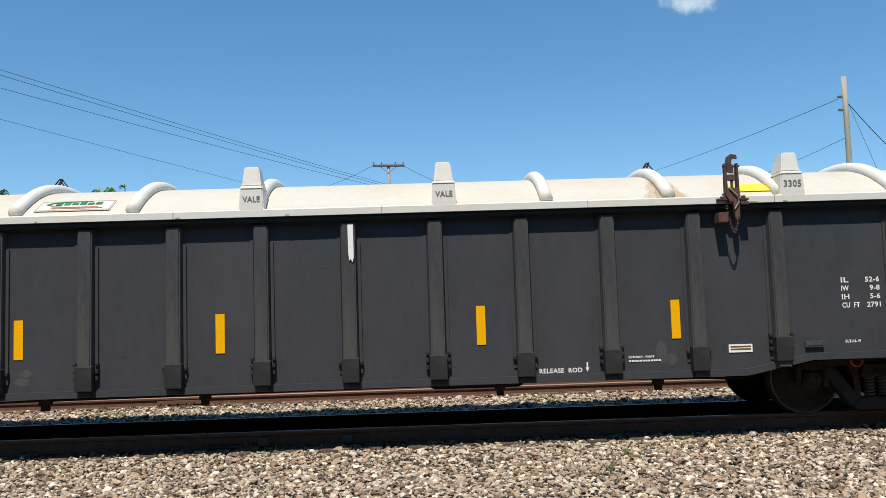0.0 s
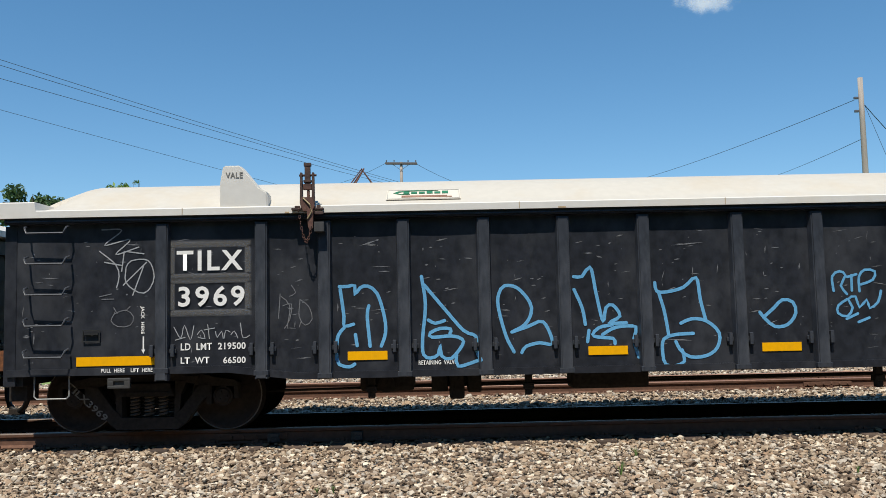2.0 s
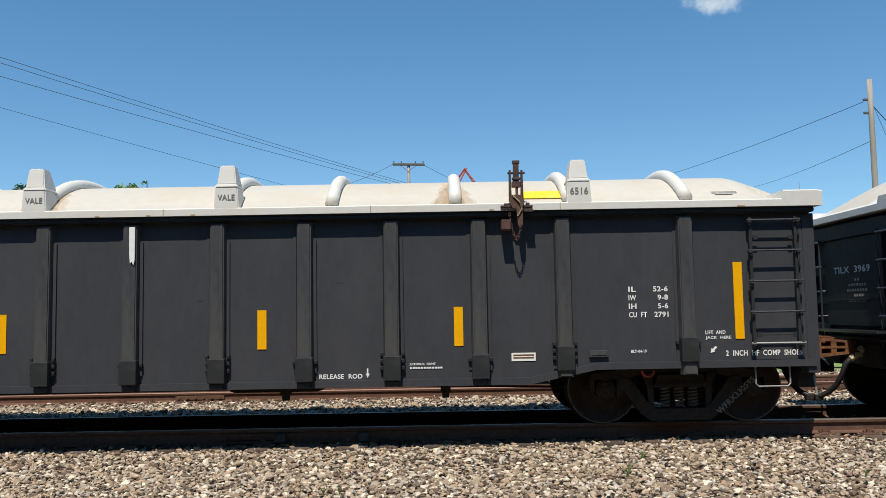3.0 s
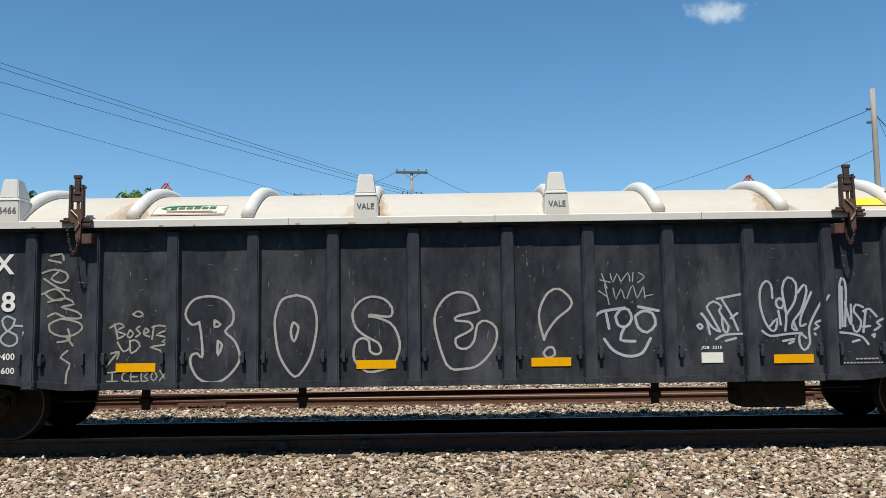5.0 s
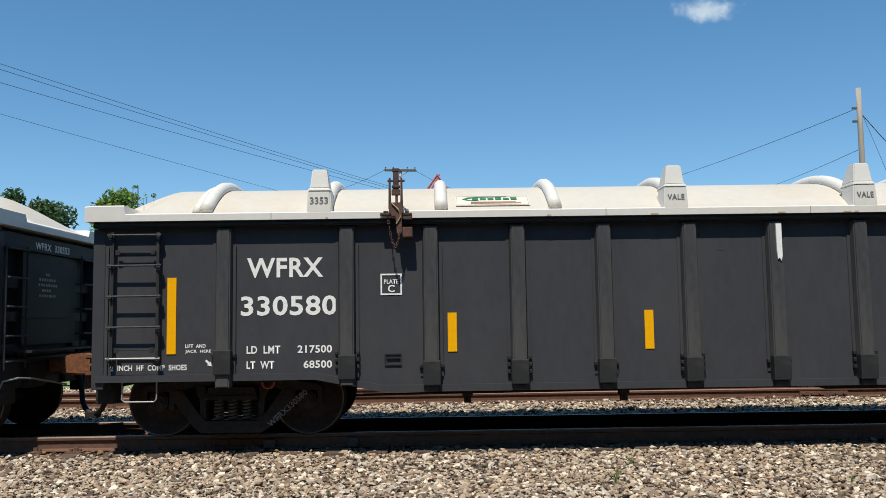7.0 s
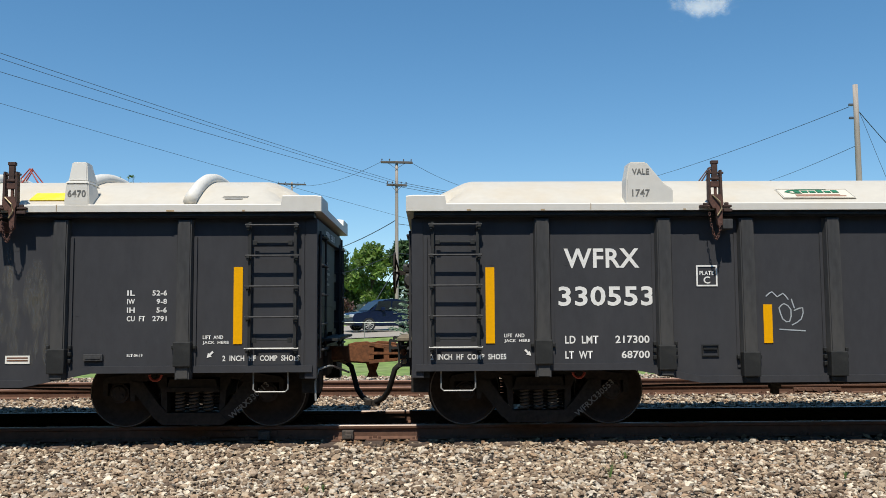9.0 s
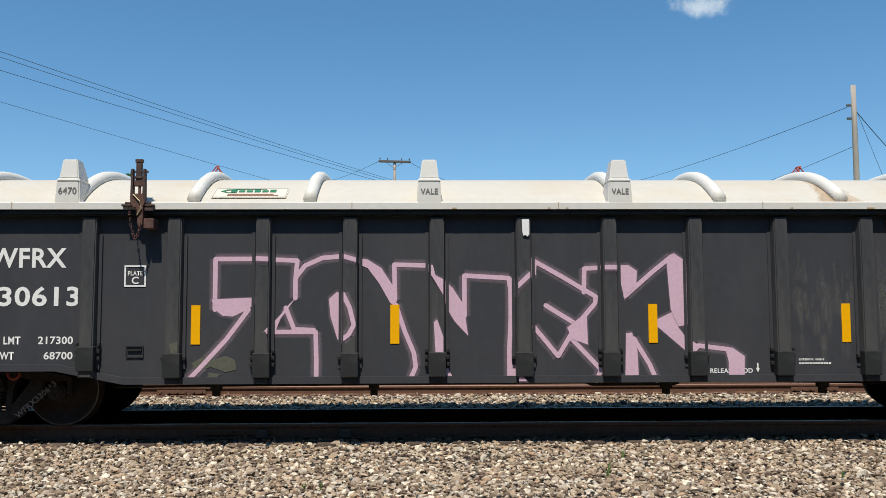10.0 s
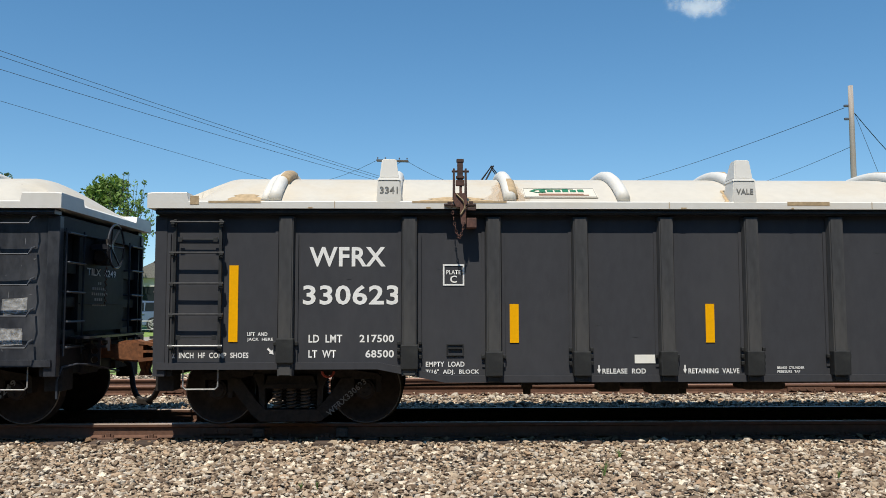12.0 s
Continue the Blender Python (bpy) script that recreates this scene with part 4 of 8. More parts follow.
def cover_parts(car, style, lug_marks, sign=True):
    cover = put("cover", "cover", cover_mesh, COVER, car, label="cream fibreglass car cover")
    drop = 0.035 if lug_marks[0] == "6466" else 0.0     # this cover is seated lower
    cover.location.z = -drop
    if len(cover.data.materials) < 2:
        cover.data.materials.append(LIT_FASCIA)
    nudge = -0.07 if lug_marks[0] == "3353" else 0.0     # this cover sits further back
    if style == "ribbed":
        for x in (-6.61, -5.2, -3.85, -2.50, -1.05, 1.12, 2.34, 3.79, 5.12, 6.5):
            x += nudge
            rib = put("rib", "cover_rib", hoop_mesh, LIT_FASCIA, cover, (x, 0, 0), smooth=True)
            if lug_marks[0] in ("3305", "3341", "3353") and (x < -6 or x > 6 and lug_marks[0] == "3353"):
                out = 0.11 if x > 0 else -0.11
                put("rib_band", "rib_band", lambda: tube(bmesh.new(), [(0, y, arch_z(y) + 0.012) for y in np.linspace(-1.48, 1.48, 23)], 0.052, 8), LIT_FASCIA, rib, (out, 0, 0), smooth=True)
                if lug_marks[0] == "3353" and x > 0:
                    put("band_bolts", "band_bolts", lambda: boxes(*[(-0.012, 0.012, y - 0.012, y + 0.012, arch_z(y) + 0.05, arch_z(y) + 0.078) for y in np.linspace(-1.35, 1.35, 13)]), RUST, rib, (out, 0, 0))["kind"] = "stuff"
        lugs = [x + nudge for x in (-5.27, -1.1, 1.13, 5.23)]
    else:
        lugs = (-5.3, 5.3)
    for i, x in enumerate(lugs):
        for s in (-1, 1):
            if style == "ribbed":
                put("stacking_lug", "lug", lug_mesh, LIT_FASCIA, cover, (x, s * 1.46, 2.62), (0, 0, 0 if s < 0 else 180))
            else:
                put("stacking_lug", "wedge_lug", wedge_mesh, LIT_FASCIA, cover, (x, s * 1.46, 2.62), mirror=-1)
        mark = lug_marks[i]
        z = 2.73 - drop if style == "ribbed" else (3.02 if not mark else 2.72)
        y = -1.598 if style == "ribbed" else -1.583
        if mark:
            lettering(mark, x - 0.105, z, x + 0.105, z + 0.085, y, car, DARK_STENCIL)
        if not mark or style != "ribbed":
            zz = z if style == "ribbed" else 2.98
            lettering("VALE", x - 0.10, zz, x + 0.10, zz + 0.07, y - 0.001, car, DARK_STENCIL)
    runs = random.Random(lug_marks[0] + style)
    for x in (-3.85, -1.05, 3.79, 6.5):
        if style == "ribbed" and runs.random() < 0.75:
            for k in range(4):
                w, dx = 0.30 - 0.055 * k, runs.uniform(-0.05, 0.05)
                part("rain_stain", drape(x - w + dx, x + w * 0.8 + dx, -1.50, -1.0 + 0.12 * k, 0.004 + 0.002 * k), TAN_RUNS, cover, "tan rain stain")
    for x in (-5.9, -2.0, 0.4, 2.8, 5.0):
        plate("seam", x, 2.565, x + 0.008, 2.64, -1.6005, cover, COVER_STAIN, 0.003)
    for _ in range(9):
        x = runs.uniform(-7.4, 7.4)
        plate("chip", x, 2.558, x + runs.choice((0.03, 0.05, 0.09)), 2.575, -1.6005, cover, COVER_STAIN, 0.003)
    # sign board lying on the slope, with a swoosh and bars for the maker's mark
    slope = math.degrees(math.atan2(arch_z(-1.05) - arch_z(-1.42), 0.37))
    def lay(name, key, make, mat, x, d):
        yy = -1.42
        ob = put(name, key, make, mat, cover)
        ob.matrix_basis = Matrix.Translation((x, yy, arch_z(yy) + 0.012 + d)) @ Matrix.Rotation(radians(slope - 90), 4, "X")
    sx = -3.67 + nudge if style == "ribbed" else -3.55
    lay("sign", "sign_board", lambda: boxes((0, 0.88, -0.006, 0.0, 0, 0.30)), BOARD, sx, 0)
    lay("sign_border", "sign_border", lambda: boxes((0.01, 0.87, -0.008, -0.001, 0.01, 0.016), (0.01, 0.87, -0.008, -0.001, 0.285, 0.291), (0.01, 0.016, -0.008, -0.001, 0.01, 0.29), (0.864, 0.87, -0.008, -0.001, 0.01, 0.29)), SILVER_SPRAY, sx, 0.003)
    lay("swoosh", "swoosh", lambda: prism(bmesh.new(), [(0.08, 0.19), (0.14, 0.25), (0.30, 0.27), (0.62, 0.262), (0.30, 0.252), (0.17, 0.225), (0.12, 0.19), (0.17, 0.155), (0.28, 0.14), (0.16, 0.142)], -0.010, -0.002), GREEN_SIGN, sx, 0.004)
    lay("wordmark_bar", "wordmark_bar", lambda: boxes(*[(0.20 + 0.093 * k, 0.272 + 0.093 * k, -0.010, -0.002, 0.165, 0.225 + (0.02 if k in (3, 5) else 0)) for k in range(6)]), GREEN_SIGN, sx, 0.004)
    lay("sign_print", "sign_print", lambda: boxes((0.18, 0.72, -0.010, -0.002, 0.085, 0.105), (0.18, 0.78, -0.010, -0.002, 0.05, 0.07)), BROWN_PRINT, sx, 0.004)
    lay("warning_label", "warning_label", lambda: boxes((0, 0.46, -0.006, 0, 0.01, 0.24)), YELLOW_LABEL, 4.60, 0.0)
    lay("maker_plate", "maker_plate", lambda: boxes((0, 0.3, -0.006, 0, 0.08, 0.09), (0.03, 0.24, -0.006, 0, 0.04, 0.06), (0, 0.3, -0.006, 0, 0.12, 0.125)), SILVER_SPRAY, 6.85, 0.0)
    for x in (-3.95, 3.95):
        put("lifting_loop", "lifting_loop", lambda: tubes([(-0.17, -0.1, 0), (0.0, -0.05, 0.24), (0.17, -0.1, 0)], [(-0.17, 0.1, 0), (0.0, 0.05, 0.24), (0.17, 0.1, 0)], [(0, -0.05, 0.24), (0, 0.05, 0.24)], [(-0.1, -0.1, 0), (0.03, -0.03, 0.25)], r=0.011), BLACK_IRON if lug_marks[0] in ("3341", "3305") else RUST if style == "plain" else RED_WIRE, cover, (x, 0, arch_z(0) - 0.02))
    put("lifting_loop", "end_loop", lambda: tubes([(0, -0.14, 0), (0, -0.13, 0.05), (0, 0.13, 0.05), (0, 0.14, 0)], r=0.012), RUST, cover, (7.3, -0.85, arch_z(-0.85) - 0.12), label="bent bar handle")
    for x in (-4.44, 4.5):
        clamp_parts(car, x, style, lug_marks[0] == "3305" and x > 0)
    return cover


def gondola(kind, index, number, style, lug_marks, brakes=(), label=""):
    car = thing("gondola_car", label, "gondola car", "cars of the train")
    paint, post_paint, posts = (CAR_GREY, POST_GREY, GREY_POSTS) if kind == "grey" else (CAR_BLACK if index == 1 else WORN_BLACK, POST_BLACK, BLACK_POSTS)
    edges = [-HALF + 0.0] + posts + [HALF]
    for a, b in zip(edges, edges[1:]):
        put("side_panel", ("side_panel", kind, a), lambda: side_panel(a, b, kind), paint, car)
    for x in posts:
        p = put("side_post", ("side_post", kind), lambda: post_mesh(kind), post_paint, car, (x, 0, 0))
        z0 = sill_z(x, kind)
        if kind == "grey":
            put("post_shoe", "post_shoe", lambda: boxes((-0.10, 0.10, FACE - 0.025, FACE + 0.10, 0.0, 0.285), (-0.075, 0.075, FACE + 0.01, FACE + 0.10, -0.07, 0.0), bevel=0.012), SHOE_GREY, p, (0, 0, z0 + 0.075))
            long = round(x / 1.01) % 2
            for sx in (-0.125, 0.125):
                for z in (0.05, 0.13, 0.21) if long else (0.13,):
                    put("bolt", "shoe_bolt", lambda: boxes((-0.018, 0.018, PANEL - 0.05, PANEL, 0, 0.045), bevel=0.008), SHOE_GREY, p, (sx, 0, z0 + 0.145 + z))
        else:
            put("post_base", "post_base", lambda: boxes((-0.085, 0.085, FACE + 0.0, FACE + 0.12, -0.02, 0.04), bevel=0.008), POST_BLACK, p, (0, 0, z0 + 0.03))
            for sx in (-0.12, 0.12):
                put("tie_bracket", "tie_bracket", lambda: boxes((-0.02, 0.02, PANEL - 0.06, PANEL, 0.0, 0.14), (-0.04, 0.04, PANEL - 0.03, PANEL, 0.04, 0.09), bevel=0.006), POST_BLACK, p, (sx, 0, 0.93))
    put("bottom_sill", ("bottom_sill", kind), lambda: sill_mesh(kind), paint, car)
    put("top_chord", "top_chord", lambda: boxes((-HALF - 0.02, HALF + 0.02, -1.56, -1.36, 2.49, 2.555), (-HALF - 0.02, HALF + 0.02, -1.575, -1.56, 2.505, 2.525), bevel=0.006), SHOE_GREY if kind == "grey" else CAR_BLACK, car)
    put("far_side_wall", ("far_side_wall", kind), lambda: boxes((-HALF, HALF, 1.38, 1.41, 0.72, 2.5), (-HALF, HALF, 1.36, 1.5, 2.475, 2.555), (-4.7, 4.7, 1.38, 1.44, 0.56, 0.72), *[(x - 0.08, x + 0.08, 1.41, 1.53, 0.66, 2.475) for x in posts]), paint, car)
    put("floor", "car_floor", lambda: boxes((-HALF + 0.1, HALF - 0.1, -1.35, 1.35, 0.84, 0.90), (-7.6, 7.6, -0.3, 0.3, 0.62, 0.84), *[(x - 0.05, x + 0.05, -1.34, 1.34, 0.66, 0.84) for x in (-4, -2, 0, 2, 4)]), BLACK_IRON, car)
    # underframe gear
    if kind == "black":
        if index == 1:
            put("air_reservoir", "small_air_reservoir", lambda: boxes((4.35, 4.88, -1.05, -0.6, 0.37, 0.66), bevel=0.06), BLACK_IRON, car)
        else:
            put("air_reservoir", "air_reservoir", lambda: boxes((3.34, 4.17, -1.05, -0.55, 0.29, 0.66), bevel=0.09), BLACK_IRON, car)
    if index == 1:
        put("brake_cylinder", "brake_cylinder", lambda: disc(boxes((-3.92, -3.26, -1.05, -0.6, 0.44, 0.70), bevel=0.06), -3.6, 0.53, -1.1, -1.04, 0.10, 16), BLACK_IRON, car)
        put("brake_valve", "brake_valve", lambda: boxes((-3.06, -2.86, -1.0, -0.7, 0.42, 0.66), (-2.84, -2.66, -1.05, -0.7, 0.33, 0.66), (-2.62, -2.45, -1.0, -0.7, 0.40, 0.66), (-3.06, -2.45, -0.9, -0.8, 0.48, 0.60), bevel=0.03), BLACK_IRON, car)
        put("valve_box", "valve_box", lambda: boxes((-1.36, -0.42, -1.05, -0.6, 0.42, 0.70), bevel=0.05), BLACK_IRON, car)
    elif index == 7:
        put("brake_valve", "brake_valve_low", lambda: boxes((-2.75, -2.5, -1.15, -0.8, 0.40, 0.62), (-2.46, -2.2, -1.1, -0.8, 0.44, 0.62), (-2.14, -1.79, -1.2, -0.8, 0.37, 0.62), (-2.75, -1.79, -1.0, -0.9, 0.47, 0.58), bevel=0.03), BLACK_IRON, car)
        put("air_reservoir", "air_reservoir_low", lambda: boxes((-1.03, -0.5, -1.2, -0.8, 0.42, 0.66), bevel=0.06), BLACK_IRON, car)
    elif kind == "grey":
        put("air_reservoir", "air_reservoir_high", lambda: boxes((0.9, 2.1, -0.6, -0.15, 0.42, 0.72), bevel=0.08), BLACK_IRON, car)
        put("brake_cylinder", "brake_cylinder_high", lambda: boxes((2.5, 2.9, -0.7, -0.2, 0.5, 0.76), bevel=0.06), BLACK_IRON, car)
    put("brake_rod", "brake_rod", lambda: tubes([(-5.5, -0.5, 0.42), (-1.2, -0.6, 0.5), (2.6, -0.6, 0.5), (5.4, -0.5, 0.42)], r=0.016), BLACK_IRON, car)
    put("release_rod", "release_rod", lambda: tubes([(-4.9, -0.9, 0.47), (4.9, -0.9, 0.52)], r=0.016), BLACK_IRON, car)
    for x in (-3.63, -1.76, 1.74, 3.64) if kind == "grey" else (-3.77, -1.9, 2.3):
        put("rod_hanger", "rod_hanger", lambda: boxes((-0.042, 0.042, -1.2, -1.12, 0.38, 0.66), (-0.06, 0.06, -1.22, -1.10, 0.45, 0.52), bevel=0.008), BLACK_IRON, car, (x, 0, 0))
    for x in (-TRUCK, TRUCK):
        truck_parts(car, x, number.replace(" ", ""))
    for s in (-1, 1):
        end_parts(car, s, kind, number, s in brakes)
        for side in (-1, 1):
            put("corner_post", ("corner_post", kind, side), lambda: boxes((-0.09, 0.05, -0.055, 0.055, 0.62, 2.48), bevel=0.01), paint, car, (s * HALF, side * 1.415, 0), mirror=s)
        inner = -7.76 if s < 0 else 7.76 - 0.56
        ladder_parts(car, inner, inner + 0.56, PANEL - 0.06, kind)
    cover_parts(car, style, lug_marks)
    stains(car, index)
    y = PANEL - 0.003
    if kind == "grey":
        grey_marks(car, number, y, flipped=index == 7)
    else:
        black_marks(car, number, y)
    CARS.append(car)
    return car


def grey_marks(car, number, y, flipped):
    a, b = number.split()
    lettering(a, -6.20, 1.89, -5.31, 2.12, y, car)
    lettering(b, -6.27, 1.445, -5.15, 1.675, y, car)
    lettering("LD LMT", -6.20, 1.008, -5.81, 1.098, y, car)
    lettering(LOADS.get(b, ("217500", "68500"))[0], -5.61, 1.008, -5.21, 1.098, y, car)
    lettering("LT WT", -6.20, 0.833, -5.88, 0.922, y, car)
    lettering(LOADS.get(b, ("217500", "68500"))[1], -5.54, 0.833, -5.21, 0.922, y, car)
    frame_mark(-4.64, 1.668, -4.39, 1.917, 0.018, y, car)
    lettering("PLATE", -4.60, 1.80, -4.43, 1.85, y, car)
    lettering("C", -4.555, 1.70, -4.475, 1.785, y, car)
    for x in (-6.91, 6.67):
        lettering("LIFT AND", x, 1.085, x + 0.235, 1.128, y, car)
        lettering("JACK HERE", x, 1.02, x + 0.30, 1.064, y, car)
    put("arrow_mark", ("arrow", 0.12), lambda: prism(bmesh.new(), [(0, 0), (0.03, 0.05), (0.012, 0.05), (0.012, 0.1), (-0.012, 0.1), (-0.012, 0.05), (-0.03, 0.05)], -0.003, 0), WHITE, car, (-6.6, y, 0.87), (0, -45, 0))
    put("arrow_mark", ("arrow", 0.12), lambda: boxes((0, 1, 0, 1, 0, 1)), WHITE, car, (6.72, y, 0.87), (0, 45, 0))
    lettering("2 INCH HF COMP SHOES", -7.77, 0.83, -6.89, 0.895, y, car)
    lettering("2 INCH HF COMP SHOES", 6.90, 0.83, 7.79, 0.895, y, car)
    for x, z0, z1 in ((-7.125, 1.016, 1.903), (7.02, 1.026, 1.92)):
        plate("reflector_strip", x, z0, x + 0.105, z1, y, car, YELLOW)
    for x in (-3.86, -1.555, 1.465, 3.75):
        plate("reflector_strip", x, 1.0, x + 0.105, 1.452, y, car, YELLOW)
    for i, (p, q) in enumerate((("IL", "52-6"), ("IW", "9-8"), ("IH", "5-6"), ("CU FT", "2791"))):
        z = 1.592 - 0.099 * i
        lettering(p, 5.79, z, 5.79 + (0.21 if i == 3 else 0.09), z + 0.062, y, car)
        lettering(q, 6.25 - (0.17 if i < 3 else 0.165) + (0.05 if i in (1, 2) else 0), z, 6.25, z + 0.062, y, car)
    lettering("BLT-04-19", 5.8, 0.885, 5.98, 0.92, y, car)
    plate("data_plate", 4.41, 0.815, 4.69, 0.909, y, car, SIGN_WHITE)
    put("print_bar", "plate_print", lambda: boxes((0.02, 0.26, -0.007, -0.003, 0.03, 0.045), (0.02, 0.26, -0.007, -0.003, 0.06, 0.075)), COUPLER_RUST, car, (4.41, y, 0.815))["kind"] = "stuff"
    put("card_holder", "card_holder", lambda: boxes((0, 0.22, -0.03, 0, 0, 0.075), (0.02, 0.2, -0.036, -0.03, 0.02, 0.05), bevel=0.004), POST_GREY, car, (5.31, y, 0.845))
    put("defect_card_board", "defect_board", lambda: boxes((0, 0.2, -0.012, 0, 0, 0.012), (0, 0.2, -0.012, 0, 0.125, 0.137), (0, 0.012, -0.012, 0, 0, 0.137), (0.188, 0.2, -0.012, 0, 0, 0.137), (0.02, 0.18, -0.02, 0, 0.08, 0.1)), SHOE_GREY, car, (-4.6, y, 0.85))
    put("print_bar", "paint_print", lambda: boxes(*[(0.032 * k, 0.024 + 0.032 * k, -0.003, 0, 0, 0.02) for k in range(12)]), WHITE, car, (3.23, y, 0.745))["kind"] = "stuff"
    lettering("EXTERIOR PAINT", 3.23, 0.787, 3.53, 0.813, y, car)
    if flipped:
        lettering("EMPTY LOAD", -4.84, 0.725, -4.39, 0.785, y, car)
        lettering("7/16\" ADJ. BLOCK", -4.84, 0.63, -4.22, 0.695, y, car)
        for x, words, w in ((-2.78, "RELEASE ROD", 0.51), (-1.77, "RETAINING VALVE", 0.60)):
            lettering(words, x, 0.64, x + w, 0.70, y, car)
            arrow(x - 0.04, 0.64, 0.1, y, car)
        lettering("BRAKE CYLINDER", -0.72, 0.69, -0.4, 0.72, y, car)
        lettering("PRESSURE TAP", -0.72, 0.645, -0.45, 0.675, y, car)
        plate("data_plate", -2.4, 0.76, -2.13, 0.86, y, car, SIGN_WHITE)
    else:
        lettering("RELEASE ROD", 2.18, 0.645, 2.68, 0.70, y, car)
        arrow(2.74, 0.65, 0.11, y, car)
        patch = put("white_patch", "white_patch", lambda: prism(bmesh.new(), [(0.0, 0.44), (0.065, 0.44), (0.065, 0.06), (0.05, 0.0), (0.03, 0.04), (0.012, 0.02), (0.003, 0.12)], FACE - 0.004, FACE + 0.02), WHITE, car, (0.0, 0, 2.0), label="white paint on the post head")
        if b == "330613":
            patch.matrix_basis = Matrix.Translation((-0.02, 0, 2.24)) @ Matrix.Diagonal((1.3, 1, 0.46, 1))
    put("brake_indicator", "red_hook", lambda: tubes([(0.07 * math.cos(a), 0, 0.07 * math.sin(a)) for a in np.linspace(math.pi, 2 * math.pi, 9)], r=0.016), RED_WIRE, car, (-6.0 + 0.0, -1.2, 0.66))
    put("brake_indicator", "red_hook", lambda: boxes((0, 1, 0, 1, 0, 1)), RED_WIRE, car, (6.05, -1.2, 0.66))


def black_marks(car, number, y):
    a, b = number.split()
    if b != "3249":
        up = 0.08 if b == "3958" else 0.0
        lettering(a, -6.0, 1.92 + up, -5.23, 2.155 + up, y, car)
        lettering(b, -5.98, 1.50 + 0.7 * up, -5.21, 1.74 + 0.7 * up, y, car)
        lettering("LD LMT", -5.95, 1.0, -5.59, 1.08, y, car)
        lettering("219400" if b == "3958" else "219500", -5.52, 1.0, -5.2, 1.08, y, car)
        lettering("LT WT", -5.95, 0.845, -5.62, 0.92, y, car)
        lettering("66600" if b == "3958" else "66500", -5.46, 0.84, -5.2, 0.915, y, car)
        if b == "3969":
            for z0, z1 in ((1.86, 2.22), (1.44, 1.80)):
                for k, w in enumerate((0.0, 0.012, 0.024, 0.036, 0.05)):
                    put("overspray", ("overspray", k), lambda: boxes((-w, 0.87 + w, 0.0, 0.0005, -w, 0.03 - w * 0.5), (-w, 0.87 + w, 0.0, 0.0005, 0.33 + w * 0.5, 0.36 + w), (-w, 0.03 - w * 0.5, 0.0, 0.0005, 0.03, 0.33), (0.84 + w * 0.5, 0.87 + w, 0.0, 0.0005, 0.03, 0.33)), HAZE, car, (-6.05, y - 0.0006 * k, z0), label="faint white overspray round the stencil")
    for x in (-7.15, 6.31):
        plate("reflector_strip", x, 0.84, x + 0.90, 0.945, y, car, YELLOW)
    lettering("PULL HERE", -6.85, 0.765, -6.58, 0.81, y - 0.04, car)
    lettering("LIFT HERE", -6.51, 0.765, -6.26, 0.81, y - 0.04, car)
    lettering("LIFT HERE", 6.33, 0.78, 6.58, 0.825, y - 0.04, car)
    lettering("PULL HERE", 6.62, 0.78, 6.9, 0.825, y - 0.04, car)
    for x in (-4.02, -1.225, 0.805, 3.62):
        plate("reflector_strip", x, 0.845, x + 0.46, 0.945, y, car, YELLOW)
    lettering("JACK HERE", -6.42, 1.52, 0.32, 0.05, y, car, turn=90)
    lettering("JACK HERE", 6.39, 1.50, 0.30, 0.05, y, car, turn=90)
    arrow(6.41, 0.97, 0.2, y, car)
    arrow(-6.38, 0.97, 0.2, y, car)
    for i, words in enumerate(("IL 52-0", "IW 9-6", "IH 5-6", "CU FT 2743")):
        lettering(words, 6.62, 1.63 - 0.076 * i, 6.62 + (0.23 if i < 3 else 0.40), 1.687 - 0.076 * i, y, car)
    if b == "3969":
        lettering("EMPTY / LOAD", 6.70, 1.16, 7.21, 1.21, y, car)
        lettering("7 / 16 ADJ. BLOCK", 6.64, 1.09, 7.27, 1.14, y, car)
    frame_mark(5.23, 0.87, 5.69, 1.17, 0.014, y, car)
    put("stencil_frame", "test_box", lambda: boxes((0.26, 0.275, -0.003, 0, 0.08, 0.29), (0.014, 0.446, -0.003, 0, 0.07, 0.084)), WHITE, car, (5.23, y, 0.87))
    for x in (-6.78, 6.66):
        put("jack_pad", "jack_pad", lambda: boxes((0, 0.26, -0.03, 0.02, 0.58, 0.615), (0, 0.26, -0.03, 0.02, 0.665, 0.70), (0, 0.07, -0.029, 0.019, 0.61, 0.67), (0.19, 0.26, -0.029, 0.019, 0.61, 0.67), (0.07, 0.19, -0.005, 0.015, 0.61, 0.67), bevel=0.008), HOUSING, car, (x, y - 0.01, 0), label="worn grey jacking pad with an oval hole")
    lettering("ABDX", 5.32, 1.115, 5.42, 1.145, y, car)
    lettering("ABDX", 5.32, 1.075, 5.42, 1.105, y, car)
    lettering("BLT-05-08", 5.26, 0.895, 5.44, 0.925, y, car)
    if b == "3969":
        lettering("HAVE A BAD DAY", 5.2, 0.795, 5.72, 0.835, y - 0.002, car, SILVER_SPRAY)
    lettering("JOB 3215", 2.78, 1.01, 3.02, 1.055, y, car)
    plate("data_plate", 2.78, 0.86, 3.03, 0.98, y, car, SIGN_WHITE)
    put("print_bar", "builder_print", lambda: boxes(*[(0.15 + 0.045 * k, 0.185 + 0.045 * k, -0.003, 0, 0.045, 0.062) for k in range(6)], *[(0.04 * k, 0.028 + 0.04 * k, -0.003, 0, 0, 0.016) for k in range(13)]), SILVER_SPRAY, car, (4.42, y, 0.83))["kind"] = "stuff"
